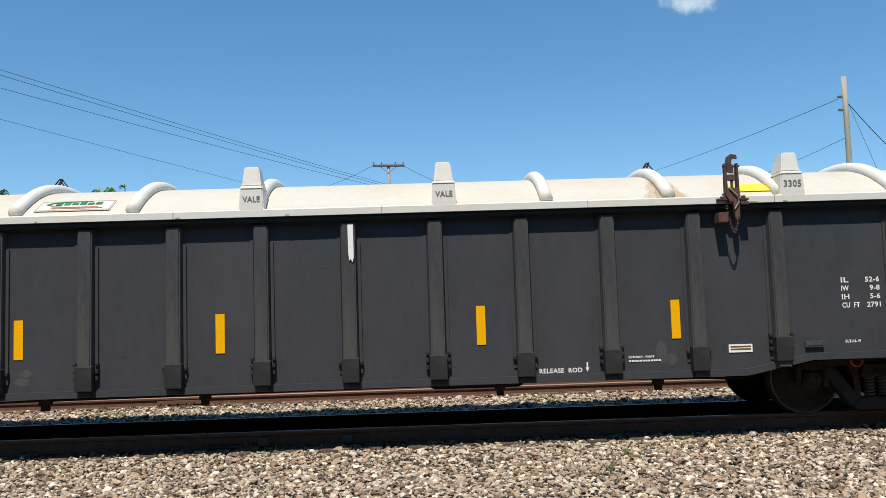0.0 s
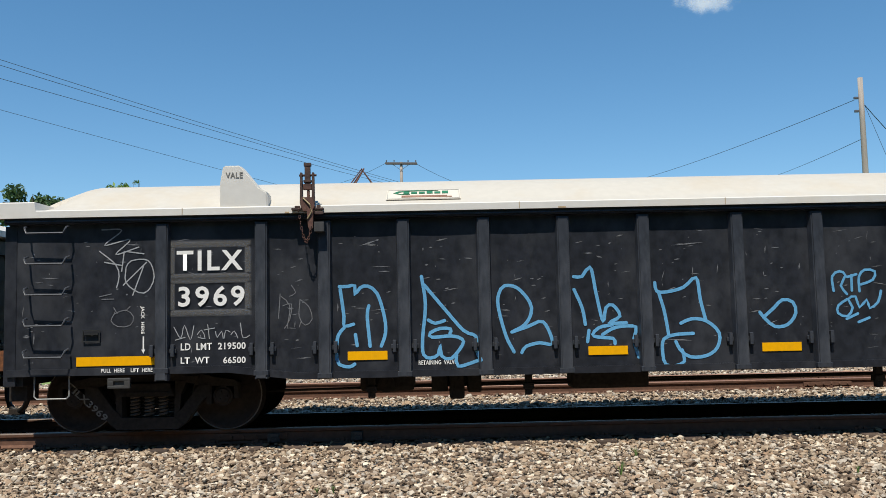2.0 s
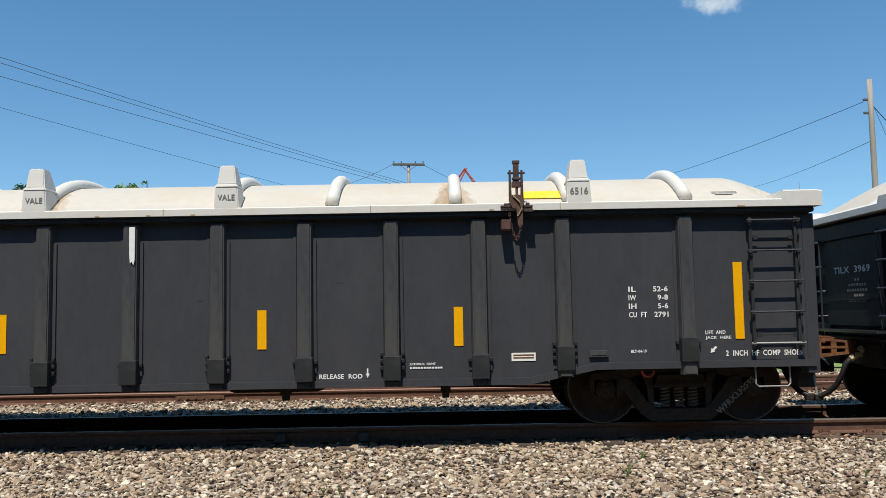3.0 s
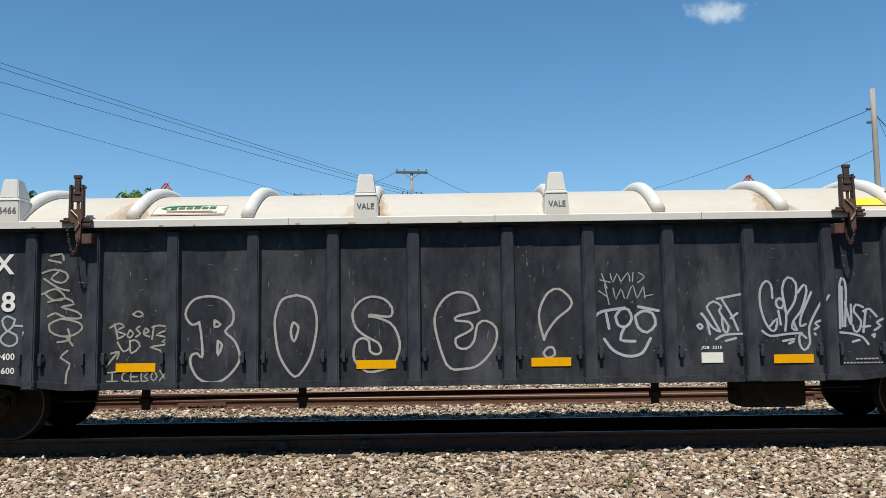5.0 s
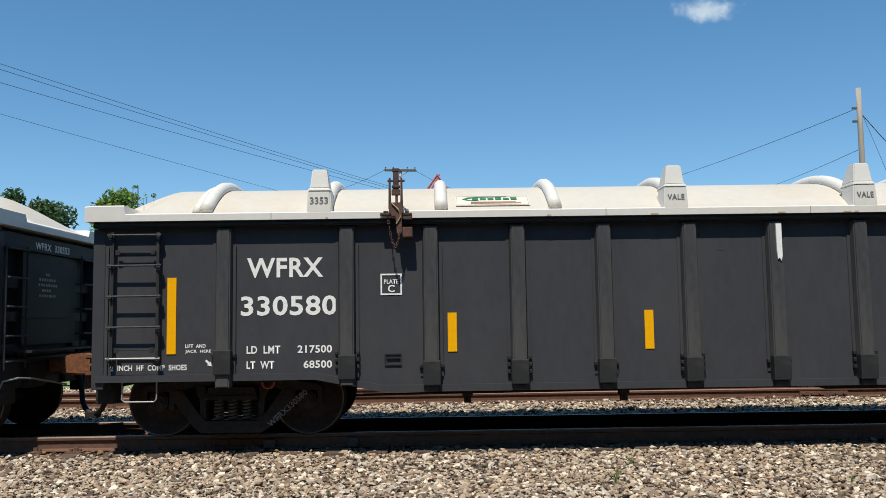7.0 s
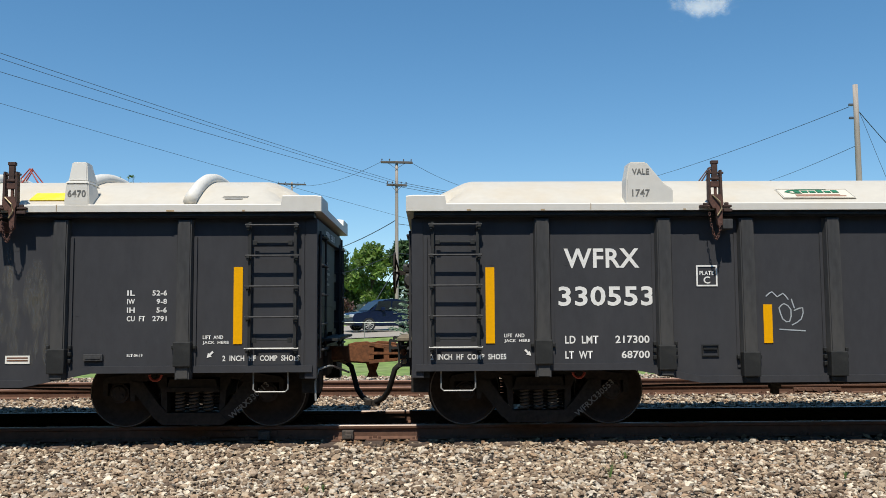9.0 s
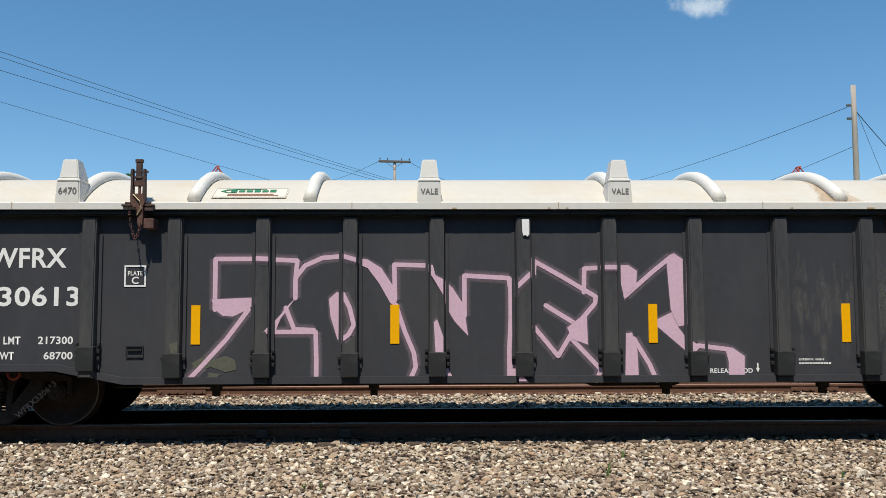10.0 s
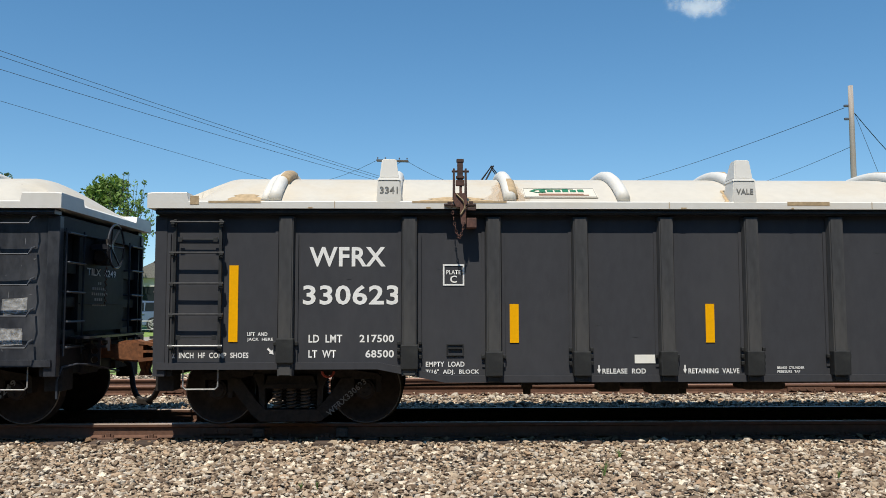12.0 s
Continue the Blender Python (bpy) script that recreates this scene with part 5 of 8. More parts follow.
    if b == "3969":
        lettering("RETAINING VALVE", -3.2, 0.775, -2.76, 0.825, y, car)
    put("card_holder", "card_holder", lambda: boxes((0, 1, 0, 1, 0, 1)), POST_GREY, car, (5.74, y, 0.86))
    put("defect_card_board", "defect_board", lambda: boxes((0, 1, 0, 1, 0, 1)), SHOE_GREY, car, (-7.08, y, 1.12))
    if b == "3958":
        lettering("DEFECT CARD", -6.68, 1.285, -6.45, 1.325, y, car)


def stains(car, index):
    """Tan repairs on a cover."""
    if index == 7:
        for x, w, z0, z1 in ((-7.56, 0.10, 2.60, 2.70), (-7.35, 0.6, 2.62, 2.644), (-5.0, 1.1, 2.625, 2.644), (-0.6, 0.5, 2.60, 2.644), (1.7, 0.22, 2.60, 2.644), (5.9, 0.35, 2.61, 2.644)):
            plate("repair_patch", x, z0, x + w, z1, -1.6005, car, COVER_STAIN, 0.003, "tan weathered repair patch")
        for x0, x1, y1 in ((-7.2, -6.72, -1.34), (-4.95, -4.0, -1.40), (-1.3, -1.12, -1.2), (1.2, 1.5, -1.42)):
            part("repair_patch", drape(x0, x1, -1.50, y1, 0.006), COVER_STAIN, car, "tan weathered repair patch")
        for x, y0, y1 in ((-6.61, -1.0, -0.3), (-3.85, -1.45, -1.1), (-1.02, -0.6, 0.3), (1.12, -0.7, 0.2), (2.4, -0.5, 0.2), (3.75, -0.3, 0.3), (6.5, -0.9, -0.2)):
            put("rib_patch", ("rib_patch", y0, y1), lambda: tube(bmesh.new(), [(0, v, arch_z(v) + 0.037) for v in np.linspace(y0, y1, 7)], 0.081, 10), COVER_STAIN, car, (x + 0.02, 0, 0), smooth=True, label="tan patched rib")


CARS = []


# ---- ground ----
GROUND = [(-80, -0.9), (4, -0.42), (7, -0.335), (9.2, -0.285), (9.95, -0.235), (10.4, -0.215), (18.8, -0.20), (20, -0.34), (26, -0.42), (32, -0.15), (40, 0.14), (47, 0.40), (52, 0.6), (60, 0.84), (80, 1.05), (150, 1.6), (3000, 3)]


def ground_z(y):
    return float(np.interp(y, [a for a, _ in GROUND], [b for _, b in GROUND]))


def sheet(name, xs, ys, mat, lift=0.0, wave=0.0, label="", category="", kind="structure"):
    bm = bmesh.new()
    rows = [[bm.verts.new((x, y, ground_z(y) + lift + wave * noise.noise((x * 0.7, y * 0.7, 1)))) for x in xs] for y in ys]
    for a, b in zip(rows, rows[1:]):
        for i in range(len(xs) - 1):
            bm.faces.new((a[i], a[i + 1], b[i + 1], b[i])).smooth = True
    return tagged(part(name, bm, mat), label, category, kind=kind)


sheet("ground", [-1500, -300, -80, -40, -20, 0, 20, 40, 80, 300, 1500], [-80, 0, 4, 7, 9.2, 9.95, 10.4, 18.8, 20, 26, 32, 40, 47, 52, 60, 80, 150, 400, 3000], TURF, 0, 0, "mown summer grass sloping up from the railway", "ground")
sheet("ballast_bed", np.linspace(-45, 60, 106), list(np.linspace(-30, 23.4, 108)), BED, 0.012, 0.02, "near-black railway bed with the shade between stones in its colour", "ballast")


def slanted(name, y0, y1, slope, far_slope, mat, lift, label, category, x0, x1):
    bm = bmesh.new()
    xs = np.linspace(x0, x1, 57)
    ts = np.linspace(0, 1, 12)
    rows = [[bm.verts.new((x, y, ground_z(y) + lift)) for x in xs for y in ((y0 + slope * x) * (1 - t) + (y1 + far_slope * x) * t,)] for t in ts]
    for a, b in zip(rows, rows[1:]):
        for i in range(len(xs) - 1):
            bm.faces.new((a[i], a[i + 1], b[i + 1], b[i]))
    return tagged(part(name, bm, mat), label, category, kind="structure")


slanted("road", 41.9, 56.5, 0.62, 1.3, ROAD, 0.04, "pale gravel and asphalt street beyond the tracks", "road", -18, 34)

def stones(name, x0, x1, y0, y1, size, pitch, lift, seed, label, mat=STONE):
    """Rounded broken stones lying close together on the bed, two layers deep, one mesh."""
    rng = np.random.default_rng(seed)
    g = (1 + 5 ** 0.5) / 2
    base = np.array([(0, a, b * g) for a in (-1, 1) for b in (-1, 1)] + [(a, b * g, 0) for a in (-1, 1) for b in (-1, 1)] + [(b * g, 0, a) for a in (-1, 1) for b in (-1, 1)], float)
    base /= np.linalg.norm(base[0])
    tri = np.array([(i, j, k) for i in range(12) for j in range(i + 1, 12) for k in range(j + 1, 12)
                    if max(np.linalg.norm(base[i] - base[j]), np.linalg.norm(base[j] - base[k]), np.linalg.norm(base[i] - base[k])) < 1.1])
    flip = np.einsum("ij,ij->i", np.cross(base[tri[:, 1]] - base[tri[:, 0]], base[tri[:, 2]] - base[tri[:, 0]]), base[tri[:, 0]]) < 0
    tri[flip] = tri[flip][:, ::-1]
    gx, gy = np.meshgrid(np.arange(x0, x1, pitch), np.arange(y0, y1, pitch))
    x = np.concatenate([gx.ravel(), gx.ravel() + pitch / 2])
    y = np.concatenate([gy.ravel(), gy.ravel() + pitch / 2])
    low = np.repeat([0.0, -0.6], len(gx.ravel()))
    count = len(x)
    x, y = x + rng.normal(0, pitch * 0.33, count), y + rng.normal(0, pitch * 0.33, count)
    s = size * rng.lognormal(0, 0.27, count)
    z = np.interp(y, [a for a, _ in GROUND], [b for _, b in GROUND]) + lift + size * low + rng.normal(0, size * 0.4, count)
    pts = base[None] * rng.uniform(0.5, 1.32, (count, 12, 1)) * np.stack([np.ones(count) * 1.1, rng.uniform(0.65, 1, count), rng.uniform(0.4, 0.8, count)], 1)[:, None, :] * s[:, None, None]
    a, b = rng.uniform(0, 2 * math.pi, count), rng.normal(0, 0.6, count)
    ca, sa, cb, sb = np.cos(a), np.sin(a), np.cos(b), np.sin(b)
    px, py, pz = pts[..., 0], pts[..., 1] * cb[:, None] - pts[..., 2] * sb[:, None], pts[..., 1] * sb[:, None] + pts[..., 2] * cb[:, None]
    co = np.stack([px * ca[:, None] - py * sa[:, None] + x[:, None], px * sa[:, None] + py * ca[:, None] + y[:, None], pz + z[:, None]], -1).reshape(-1, 3)
    faces = (tri[None] + 12 * np.arange(count)[:, None, None]).reshape(-1, 3)
    me = bpy.data.meshes.new(name)
    me.vertices.add(len(co))
    me.vertices.foreach_set("co", co.ravel())
    me.loops.add(len(faces) * 3)
    me.loops.foreach_set("vertex_index", faces.ravel())
    me.polygons.add(len(faces))
    me.polygons.foreach_set("loop_start", np.arange(0, len(faces) * 3, 3))
    me.polygons.foreach_set("use_smooth", np.zeros(len(faces), bool))
    me.update(calc_edges=True)
    return tagged(from_mesh(name, me, mat), label, "ballast", kind="stuff")


stones("ballast_stones", -8.0, 9.2, 6.7, 10.22, 0.0275, 0.0535, 0.026, 1, "tan and grey crushed stone ballast")
stones("ballast_stones", -9.5, 11, 10.22, 12.4, 0.032, 0.068, 0.015, 2, "crushed stone ballast inside the track with train shade in its colour", SHADED_STONE)
stones("ballast_stones", -10.5, 13, 12.4, 19.4, 0.033, 0.083, 0.02, 3, "crushed stone ballast between two tracks")
stones("ballast_stones", -14, 16, 19.4, 23.2, 0.04, 0.12, 0.02, 4, "thin pale gravel at the edge of the grass")


def weed(x, y, h, seed, label):
    """A few thin blades rising from between the stones."""
    rnd = random.Random(seed)
    bm = bmesh.new()
    for _ in range(9):
        a, r = rnd.uniform(0, 6.28), rnd.uniform(0.2, 0.5) * h
        k = rnd.uniform(0.5, 1)
        tube(bm, [(0, 0, -0.03), (0.35 * r * math.cos(a), 0.35 * r * math.sin(a), 0.6 * h * k), (r * math.cos(a), r * math.sin(a), h * k)], 0.004, 4, r2=0.001)
    ob = tagged(part("weed", bm, GRASS), label, "weed", "weeds in the ballast")
    ob.matrix_basis = pose(x, y, ground_z(y) + 0.04)


for i, (x, y, h) in enumerate(((1.81, 8.43, 0.17), (2.17, 9.3, 0.12), (-1.12, 7.95, 0.07), (-0.98, 8.02, 0.06), (4.1, 8.3, 0.08))):
    weed(x, y, h, 200 + i, "thin green weed sprouting between ballast stones")


# added unseen wall: closes the place behind the eye, cuts low sky light
woods = tagged(part("backdrop", boxes((-160, 160, -1.5, 0, -2, 17)), LEAF_DARK), "added dark wall behind the eye, unseen, blocking low sky light", "woods", kind="structure")
woods.matrix_basis = pose(0, -32, 0)


# ---- tracks ----
def rail_profile(head):
    h = 0.172
    if head:
        return [(-0.037, -0.012), (-0.03, 0.0), (0.03, 0.0), (0.037, -0.012)]
    return [(-0.037, -0.012), (0.037, -0.012), (0.034, -0.042), (0.009, -0.055), (0.009, -0.14), (0.03, -0.155), (0.07, -0.163), (0.07, -h), (-0.07, -h), (-0.07, -0.163), (-0.03, -0.155), (-0.009, -0.14), (-0.009, -0.055), (-0.034, -0.042)]


def extrude_x(outline, x0, x1):
    bm = bmesh.new()
    a = [bm.verts.new((x0, y, z)) for y, z in outline]
    b = [bm.verts.new((x1, y, z)) for y, z in outline]
    for i in range(len(a)):
        bm.faces.new((a[i], a[(i + 1) % len(a)], b[(i + 1) % len(a)], b[i]))
    bm.faces.new(a[::-1])
    bm.faces.new(b)
    bmesh.ops.recalc_face_normals(bm, faces=bm.faces[:])
    return bm


def joint_bar():
    bm = boxes((-0.45, 0.45, -0.04, -0.012, -0.135, -0.06), bevel=0.006)
    for k in range(6):
        disc(bm, -0.375 + 0.15 * k, -0.1, -0.075, -0.03, 0.022, 8)
    return bm


def track(name, centre, worn, label, joints):
    t = thing(name, label, "railway track", kind="structure")
    for s in (-1, 1):
        y = centre + s * GAUGE / 2
        r = put("rail", "rail_body", lambda: extrude_x(rail_profile(False), -160, 220), RAIL, t, (0, y, 0), label="rusty steel rail")
        put("rail_head", ("rail_head", worn), lambda: extrude_x(rail_profile(True), -160, 220), RAIL_TOP if worn else OLD_RAIL_TOP, r, label="worn running surface")
        for x in joints:
            put("joint_bar", "joint_bar", joint_bar, RAIL, r, (x + 0.3 * s, 0, 0), label="bolted joint bar")
    for i in range(66):
        x = -16 + 0.53 * i
        tie = put("tie", "tie", lambda: boxes((-0.115, 0.115, -1.22, 1.22, -0.18, 0.0), bevel=0.012), TIE, t, (x + 0.02 * math.sin(i * 7.3), centre + 0.03 * math.sin(i * 3.1), -0.176))
        if -7 < x < 9:
            for s in (-1, 1):
                put("tie_plate", "tie_plate", lambda: boxes((-0.1, 0.1, -0.17, 0.17, 0.0, 0.012), (-0.07, -0.04, -0.10, -0.07, 0.012, 0.04), (0.04, 0.07, -0.10, -0.07, 0.012, 0.04), (-0.025, 0.025, -0.085, -0.06, 0.012, 0.055)), RAIL, tie, (0, s * GAUGE / 2, 0.001))
    return t


track("track_near", TRACK, True, "bolted rail track with worn bright railheads on ballast", (-2.0, 9.8, -13.8))
track("track_back", BACK, False, "second railway track with rusty brown rails", (-4.2, 7.6))
for x in (-0.98, -2.0):
    ob = part("rail_anchor", boxes((-0.07, 0.07, -0.11, -0.02, -0.165, -0.06), (-0.03, 0.05, -0.13, -0.09, -0.16, -0.1), bevel=0.012), TIE_IRON)
    tagged(ob, "grimy iron rail anchor clipped to the near rail", "rail anchor", "rail anchors")
    ob.matrix_basis = pose(x, TRACK - GAUGE / 2, 0)


# ---- poles and wires ----
def pole(name, x, y, top, arms, label, mat=POLE_WOOD, r=0.15, lean=0):
    z0 = ground_z(y) - 0.2
    p = thing(name, label, "utility pole", "utility poles", at=(x, y, z0), turn=0)
    h = top - z0
    part("shaft", tube(bmesh.new(), [(0, 0, h * k / 6) for k in range(7)], r, 12, r2=r * 0.68), mat, p, smooth=True)
    for z, w, turn in arms:
        a = part("crossarm", boxes((-w / 2, w / 2, -0.19, -0.08, -0.06, 0.06), (-w / 2, w / 2, 0.08, 0.19, -0.06, 0.06), bevel=0.01), ARM_WOOD, p)
        a.matrix_basis = pose(0, 0, z - z0, 0, 2.0, turn)
        part("brace", tubes([(-w * 0.28, -0.1, -0.05), (0, -0.14, -0.5), (w * 0.28, -0.1, -0.05)], r=0.018), ARM_WOOD, a)
        for k in (-0.46, -0.22, 0.22, 0.46):
            ins = part("insulator", lathe([(0.02, 0.05), (0.02, 0.12), (0.05, 0.13), (0.045, 0.17), (0.055, 0.18), (0.03, 0.23)], 8), CERAMIC, a)
            ins.location = (k * w, -0.13, 0)
    return p


pole("utility_pole", -2.2, 60, 12.25, [(12.15, 2.3, -4), (10.5, 1.45, 3)], "weathered wooden utility pole with two crossarms")
rp = pole("utility_pole", 20.95, 40, 12.35, [], "pale grey bare wooden utility pole with insulators", r=0.17)
for z in (11.35, 10.7):
    ob = part("insulator", boxes((-0.36, -0.14, -0.06, 0.06, -0.06, 0.06), bevel=0.03), CERAMIC, rp)
    ob.location = (0, 0, z - ground_z(40) + 0.2)
pole("utility_pole", 9.35, 75, 12.25, [(12.1, 1.8, 2)], "distant wooden utility pole with one crossarm")
pole("utility_pole", -15.4, 95, 16.2, [(15.95, 3.2, 0)], "far wooden utility pole with a long crossarm")


def wire(a, b, sag, r=0.016, label="dark overhead wire sagging between poles"):
    a, b = Vector(a), Vector(b)
    pts = [a.lerp(b, t) - Vector((0, 0, 4 * sag * t * (1 - t))) for t in np.linspace(0, 1, 25)]
    return tagged(part("overhead_wire", tube(bmesh.new(), pts, r, 5), WIRE), label, "wire", "overhead wires")


def through_points(a, b, t0, t1):
    """The line through a and b, from t0 to t1 along it."""
    a, b = Vector(a), Vector(b)
    return a.lerp(b, t0), a.lerp(b, t1)


for z0, z1 in ((13.29, 10.75), (13.04, 10.6), (12.45, 10.42)):
    a, b = through_points((-18.85, 37, z0), (-2.2, 60, z1), -0.9, 1.0)
    wire(a, b, 0.35, 0.013)
    wire(b, b + Vector((42, 58, 2.2)), 0.5)
a, b = through_points((-18.8, 37, 10.92), (-4.0, 60, 8.9), -0.9, 1.3)
wire(a, b, 0.25, 0.010)
wire((20.6, 40, 11.25), (16.97, 80, 13.0), 0.35, 0.015)
wire((20.8, 40, 9.3), (30.2, 80, 13.0), 0.2, 0.013)
wire((21.1, 40, 11.0), (26.5, 44, 8.2), 0.1, 0.02, "dark service wire dropping from the pole")
wire((21.1, 40, 11.0), (23.4, 39, 3.0), 0.0, 0.010, "thin guy wire of the pole")
wire((-2.2, 60, 8.0), (-14, 75, 6.0), 0.8, 0.03)
wire((-2.2, 60, 5.6), (-14, 70, 3.9), 0.7, 0.03)
wire((-2.2, 60, 7.7), (9.3, 75, 9.5), 0.5, 0.02)
wire((-2.2, 60, 5.6), (9.3, 75, 7.2), 0.6, 0.03)
wire((-3.3, 60, 12.2), (-15, 95, 15.8), 0.6, 0.014)
wire((-1.1, 60, 12.1), (9.0, 75, 12.1), 0.9, 0.014)
wire((9.3, 75, 8.2), (40, 70, 10), 0.5, 0.02)
wire((-2.1, 60, 4.8), (-4.6, 58, 0.5), 0.0, 0.03, "pale guard over the guy wire")


# ---- plants ----
def leaf_cloud(name, centres, radii, count, size, mat, parent, seed, flat=0.6):
    """Many small leaf sprays round the given centres."""
    rng = np.random.default_rng(seed)
    centres, radii = np.array(centres, float), np.array(radii, float)
    pick = rng.choice(len(centres), count, p=radii ** 2 / (radii ** 2).sum())
    d = rng.normal(size=(count, 3))
    d /= np.linalg.norm(d, axis=1)[:, None]
    pos = centres[pick] + d * (radii[pick] * rng.uniform(0.35, 1.05, count))[:, None] * np.array([1, 1, flat + 0.25])
    u = rng.normal(size=(count, 3))
    u /= np.linalg.norm(u, axis=1)[:, None]
    v = np.cross(u, rng.normal(size=(count, 3)))
    v /= np.linalg.norm(v, axis=1)[:, None]
    s = size * rng.uniform(0.6, 1.4, count)[:, None]
    co = np.stack([pos - u * s, pos - v * s * 0.45, pos + u * s, pos + v * s * 0.45], 1).reshape(-1, 3)
    me = bpy.data.meshes.new(name)
    me.from_pydata(co.tolist(), [], np.arange(count * 4).reshape(-1, 4).tolist())
    return from_mesh(name, me, mat, parent)


def tree(x, y, height, width, seed, mat=LEAF, count=5000, size=0.16, label="leafy green street tree", base=None, trunk=0.12, low=0.3):
    rnd = random.Random(seed)
    z0 = ground_z(y) if base is None else base
    t = thing("tree", label, "tree", at=(x, y, z0))
    tr = bmesh.new()
    tube(tr, [(0, 0, -0.1), (0.03, 0, height * 0.2), (-0.03, 0.02, height * 0.5), (0, 0, height * 0.85)], trunk, 8, r2=trunk * 0.25)
    centres, radii = [], []
    for k in range(16):
        a, hh = rnd.uniform(0, 6.28), rnd.uniform(low, 0.92)
        reach = width * 0.5 * math.sin(math.pi * min(1, (hh - low + 0.12) / (1.12 - low))) * rnd.uniform(0.35, 0.85)
        c = (reach * math.cos(a), reach * math.sin(a), height * hh)
        centres.append(c)
        radii.append(width * rnd.uniform(0.13, 0.24))
        tube(tr, [(0, 0, height * hh * 0.6), (c[0] * 0.5, c[1] * 0.5, height * hh * 0.8), c], trunk * 0.35, 5, r2=0.012)
    part("trunk", tr, BARK, t)
    leaf_cloud("crown", centres, radii, count, size, mat, t, seed)
    return t


def open_tree(x, y, height, width, seed, mat, label):
    """Long limbs that rise and spread from the trunk, each clad in small leaves, with sky between them."""
    rnd = random.Random(seed)
    t = thing("tree", label, "tree", at=(x, y, ground_z(y)))
    tr = bmesh.new()
    tube(tr, [(0, 0, -0.1), (0.04, 0, height * 0.2), (0, 0.03, height * 0.45)], 0.13, 8, r2=0.08)
    centres, radii = [], []
    for k in range(34):
        a, lean, start = rnd.uniform(0, 6.28), rnd.uniform(0.05, 1.0), height * rnd.uniform(0.18, 0.45)
        reach, top = width * 0.5 * lean, height * (1.0 - 0.38 * lean * lean) * rnd.uniform(0.82, 1.0)
        line = [Vector((reach * f ** 0.8 * math.cos(a + 0.3 * f), reach * f ** 0.8 * math.sin(a + 0.3 * f), start + (top - start) * f)) for f in (0, 0.25, 0.5, 0.75, 1.0)]
        tube(tr, line, 0.045, 5, r2=0.008)
        for f in np.linspace(0.3, 1.0, 9):
            i = min(3, int(f * 4))
            c = line[i].lerp(line[i + 1], f * 4 - i)
            centres.append((c.x + rnd.gauss(0, 0.1), c.y + rnd.gauss(0, 0.1), c.z))
            radii.append(0.34 * (1.25 - 0.85 * f))
    part("trunk", tr, BARK, t)
    leaf_cloud("crown", centres, radii, 8500, 0.095, mat, t, seed, 0.9)
    return t


def spruce(x, y, height, width, seed, label):
    rng = np.random.default_rng(seed)
    z0 = ground_z(y)
    t = thing("spruce_tree", label, "tree", "spruces", at=(x, y, z0))
    part("trunk", tube(bmesh.new(), [(0, 0, -0.1), (0, 0, height * 0.5), (0, 0, height)], 0.09, 8, r2=0.012), BARK, t)
    quads, limbs = [], bmesh.new()
    z = 0.25
    while z < height * 0.985:
        f = 1 - z / height
        reach = width * 0.5 * f ** 0.85 * 1.05 + 0.05
        for a in np.arange(0, 6.28, 6.28 / (6 + 6 * f)) + rng.uniform(0, 6.28):
            R = reach * rng.uniform(0.6, 1.15)
            d = np.array([math.cos(a), math.sin(a)])
            tip = (d[0] * R, d[1] * R, z + 0.12 * R)
            tube(limbs, [(0, 0, z), (d[0] * R * 0.5, d[1] * R * 0.5, z - 0.02 * R), tip], 0.016, 4, r2=0.004)
            for k in range(int(16 + 50 * R)):
                u = rng.uniform(0.1, 1.03)
                side = rng.normal(0, 0.16 * R * (1.1 - u * 0.6) + 0.03)
                p = np.array([d[0] * R * u - d[1] * side, d[1] * R * u + d[0] * side, z + 0.12 * R * u * u + rng.normal(0, 0.035)])
                l = rng.uniform(0.05, 0.11)
                dirv = np.array([d[0] - d[1] * side * 3, d[1] + d[0] * side * 3, rng.normal(0.15, 0.35)])
                dirv /= np.linalg.norm(dirv)
                w = np.cross(dirv, rng.normal(size=3))
                w /= np.linalg.norm(w) + 1e-6
                quads.append([p - dirv * l, p + w * l * 0.33, p + dirv * l, p - w * l * 0.33])
        z += 0.16 + 0.12 * f
    part("limbs", limbs, BARK, t)["kind"] = "stuff"
    co = np.array(quads).reshape(-1, 3)
    me = bpy.data.meshes.new("needles")
    me.from_pydata(co.tolist(), [], np.arange(len(co)).reshape(-1, 4).tolist())
    from_mesh("needles", me, SPRUCE, t)
    return t


spruce(0.0, 36, 5.9, 3.0, 5, "blue-green spruce standing in grass beside the railway")
spruce(9.7, 34, 6.2, 4.0, 6, "bluish spruce in the grass behind the tracks")
tree(-9.2, 48, 5.9, 3.3, 11, LEAF, 6000, 0.13, "young round-crowned street tree in a flower bed", low=0.34)
open_tree(-15.9, 45, 8.5, 5.4, 12, LEAF, "tall light green tree with an open crown of upright shoots")
tree(-16.6, 62, 9.2, 6.5, 13, LEAF_DARK, 7000, 0.2, "dense dark green tree")
tree(-28.6, 60, 11.3, 6.0, 14, LEAF_DARK, 5500, 0.2, "dark green tree behind the train")
tree(-22.5, 60, 9.9, 5.5, 15, LEAF, 5000, 0.2, "light green tree behind the train")
tree(-18.0, 76, 11.5, 6.0, 16, LEAF_DARK, 6000, 0.24, "dark green tree with rounded crown")
tree(6.6, 74, 5.4, 3.4, 17, LEAF_BRIGHT, 6500, 0.17, "bright green tree behind the parked truck", low=0.12)
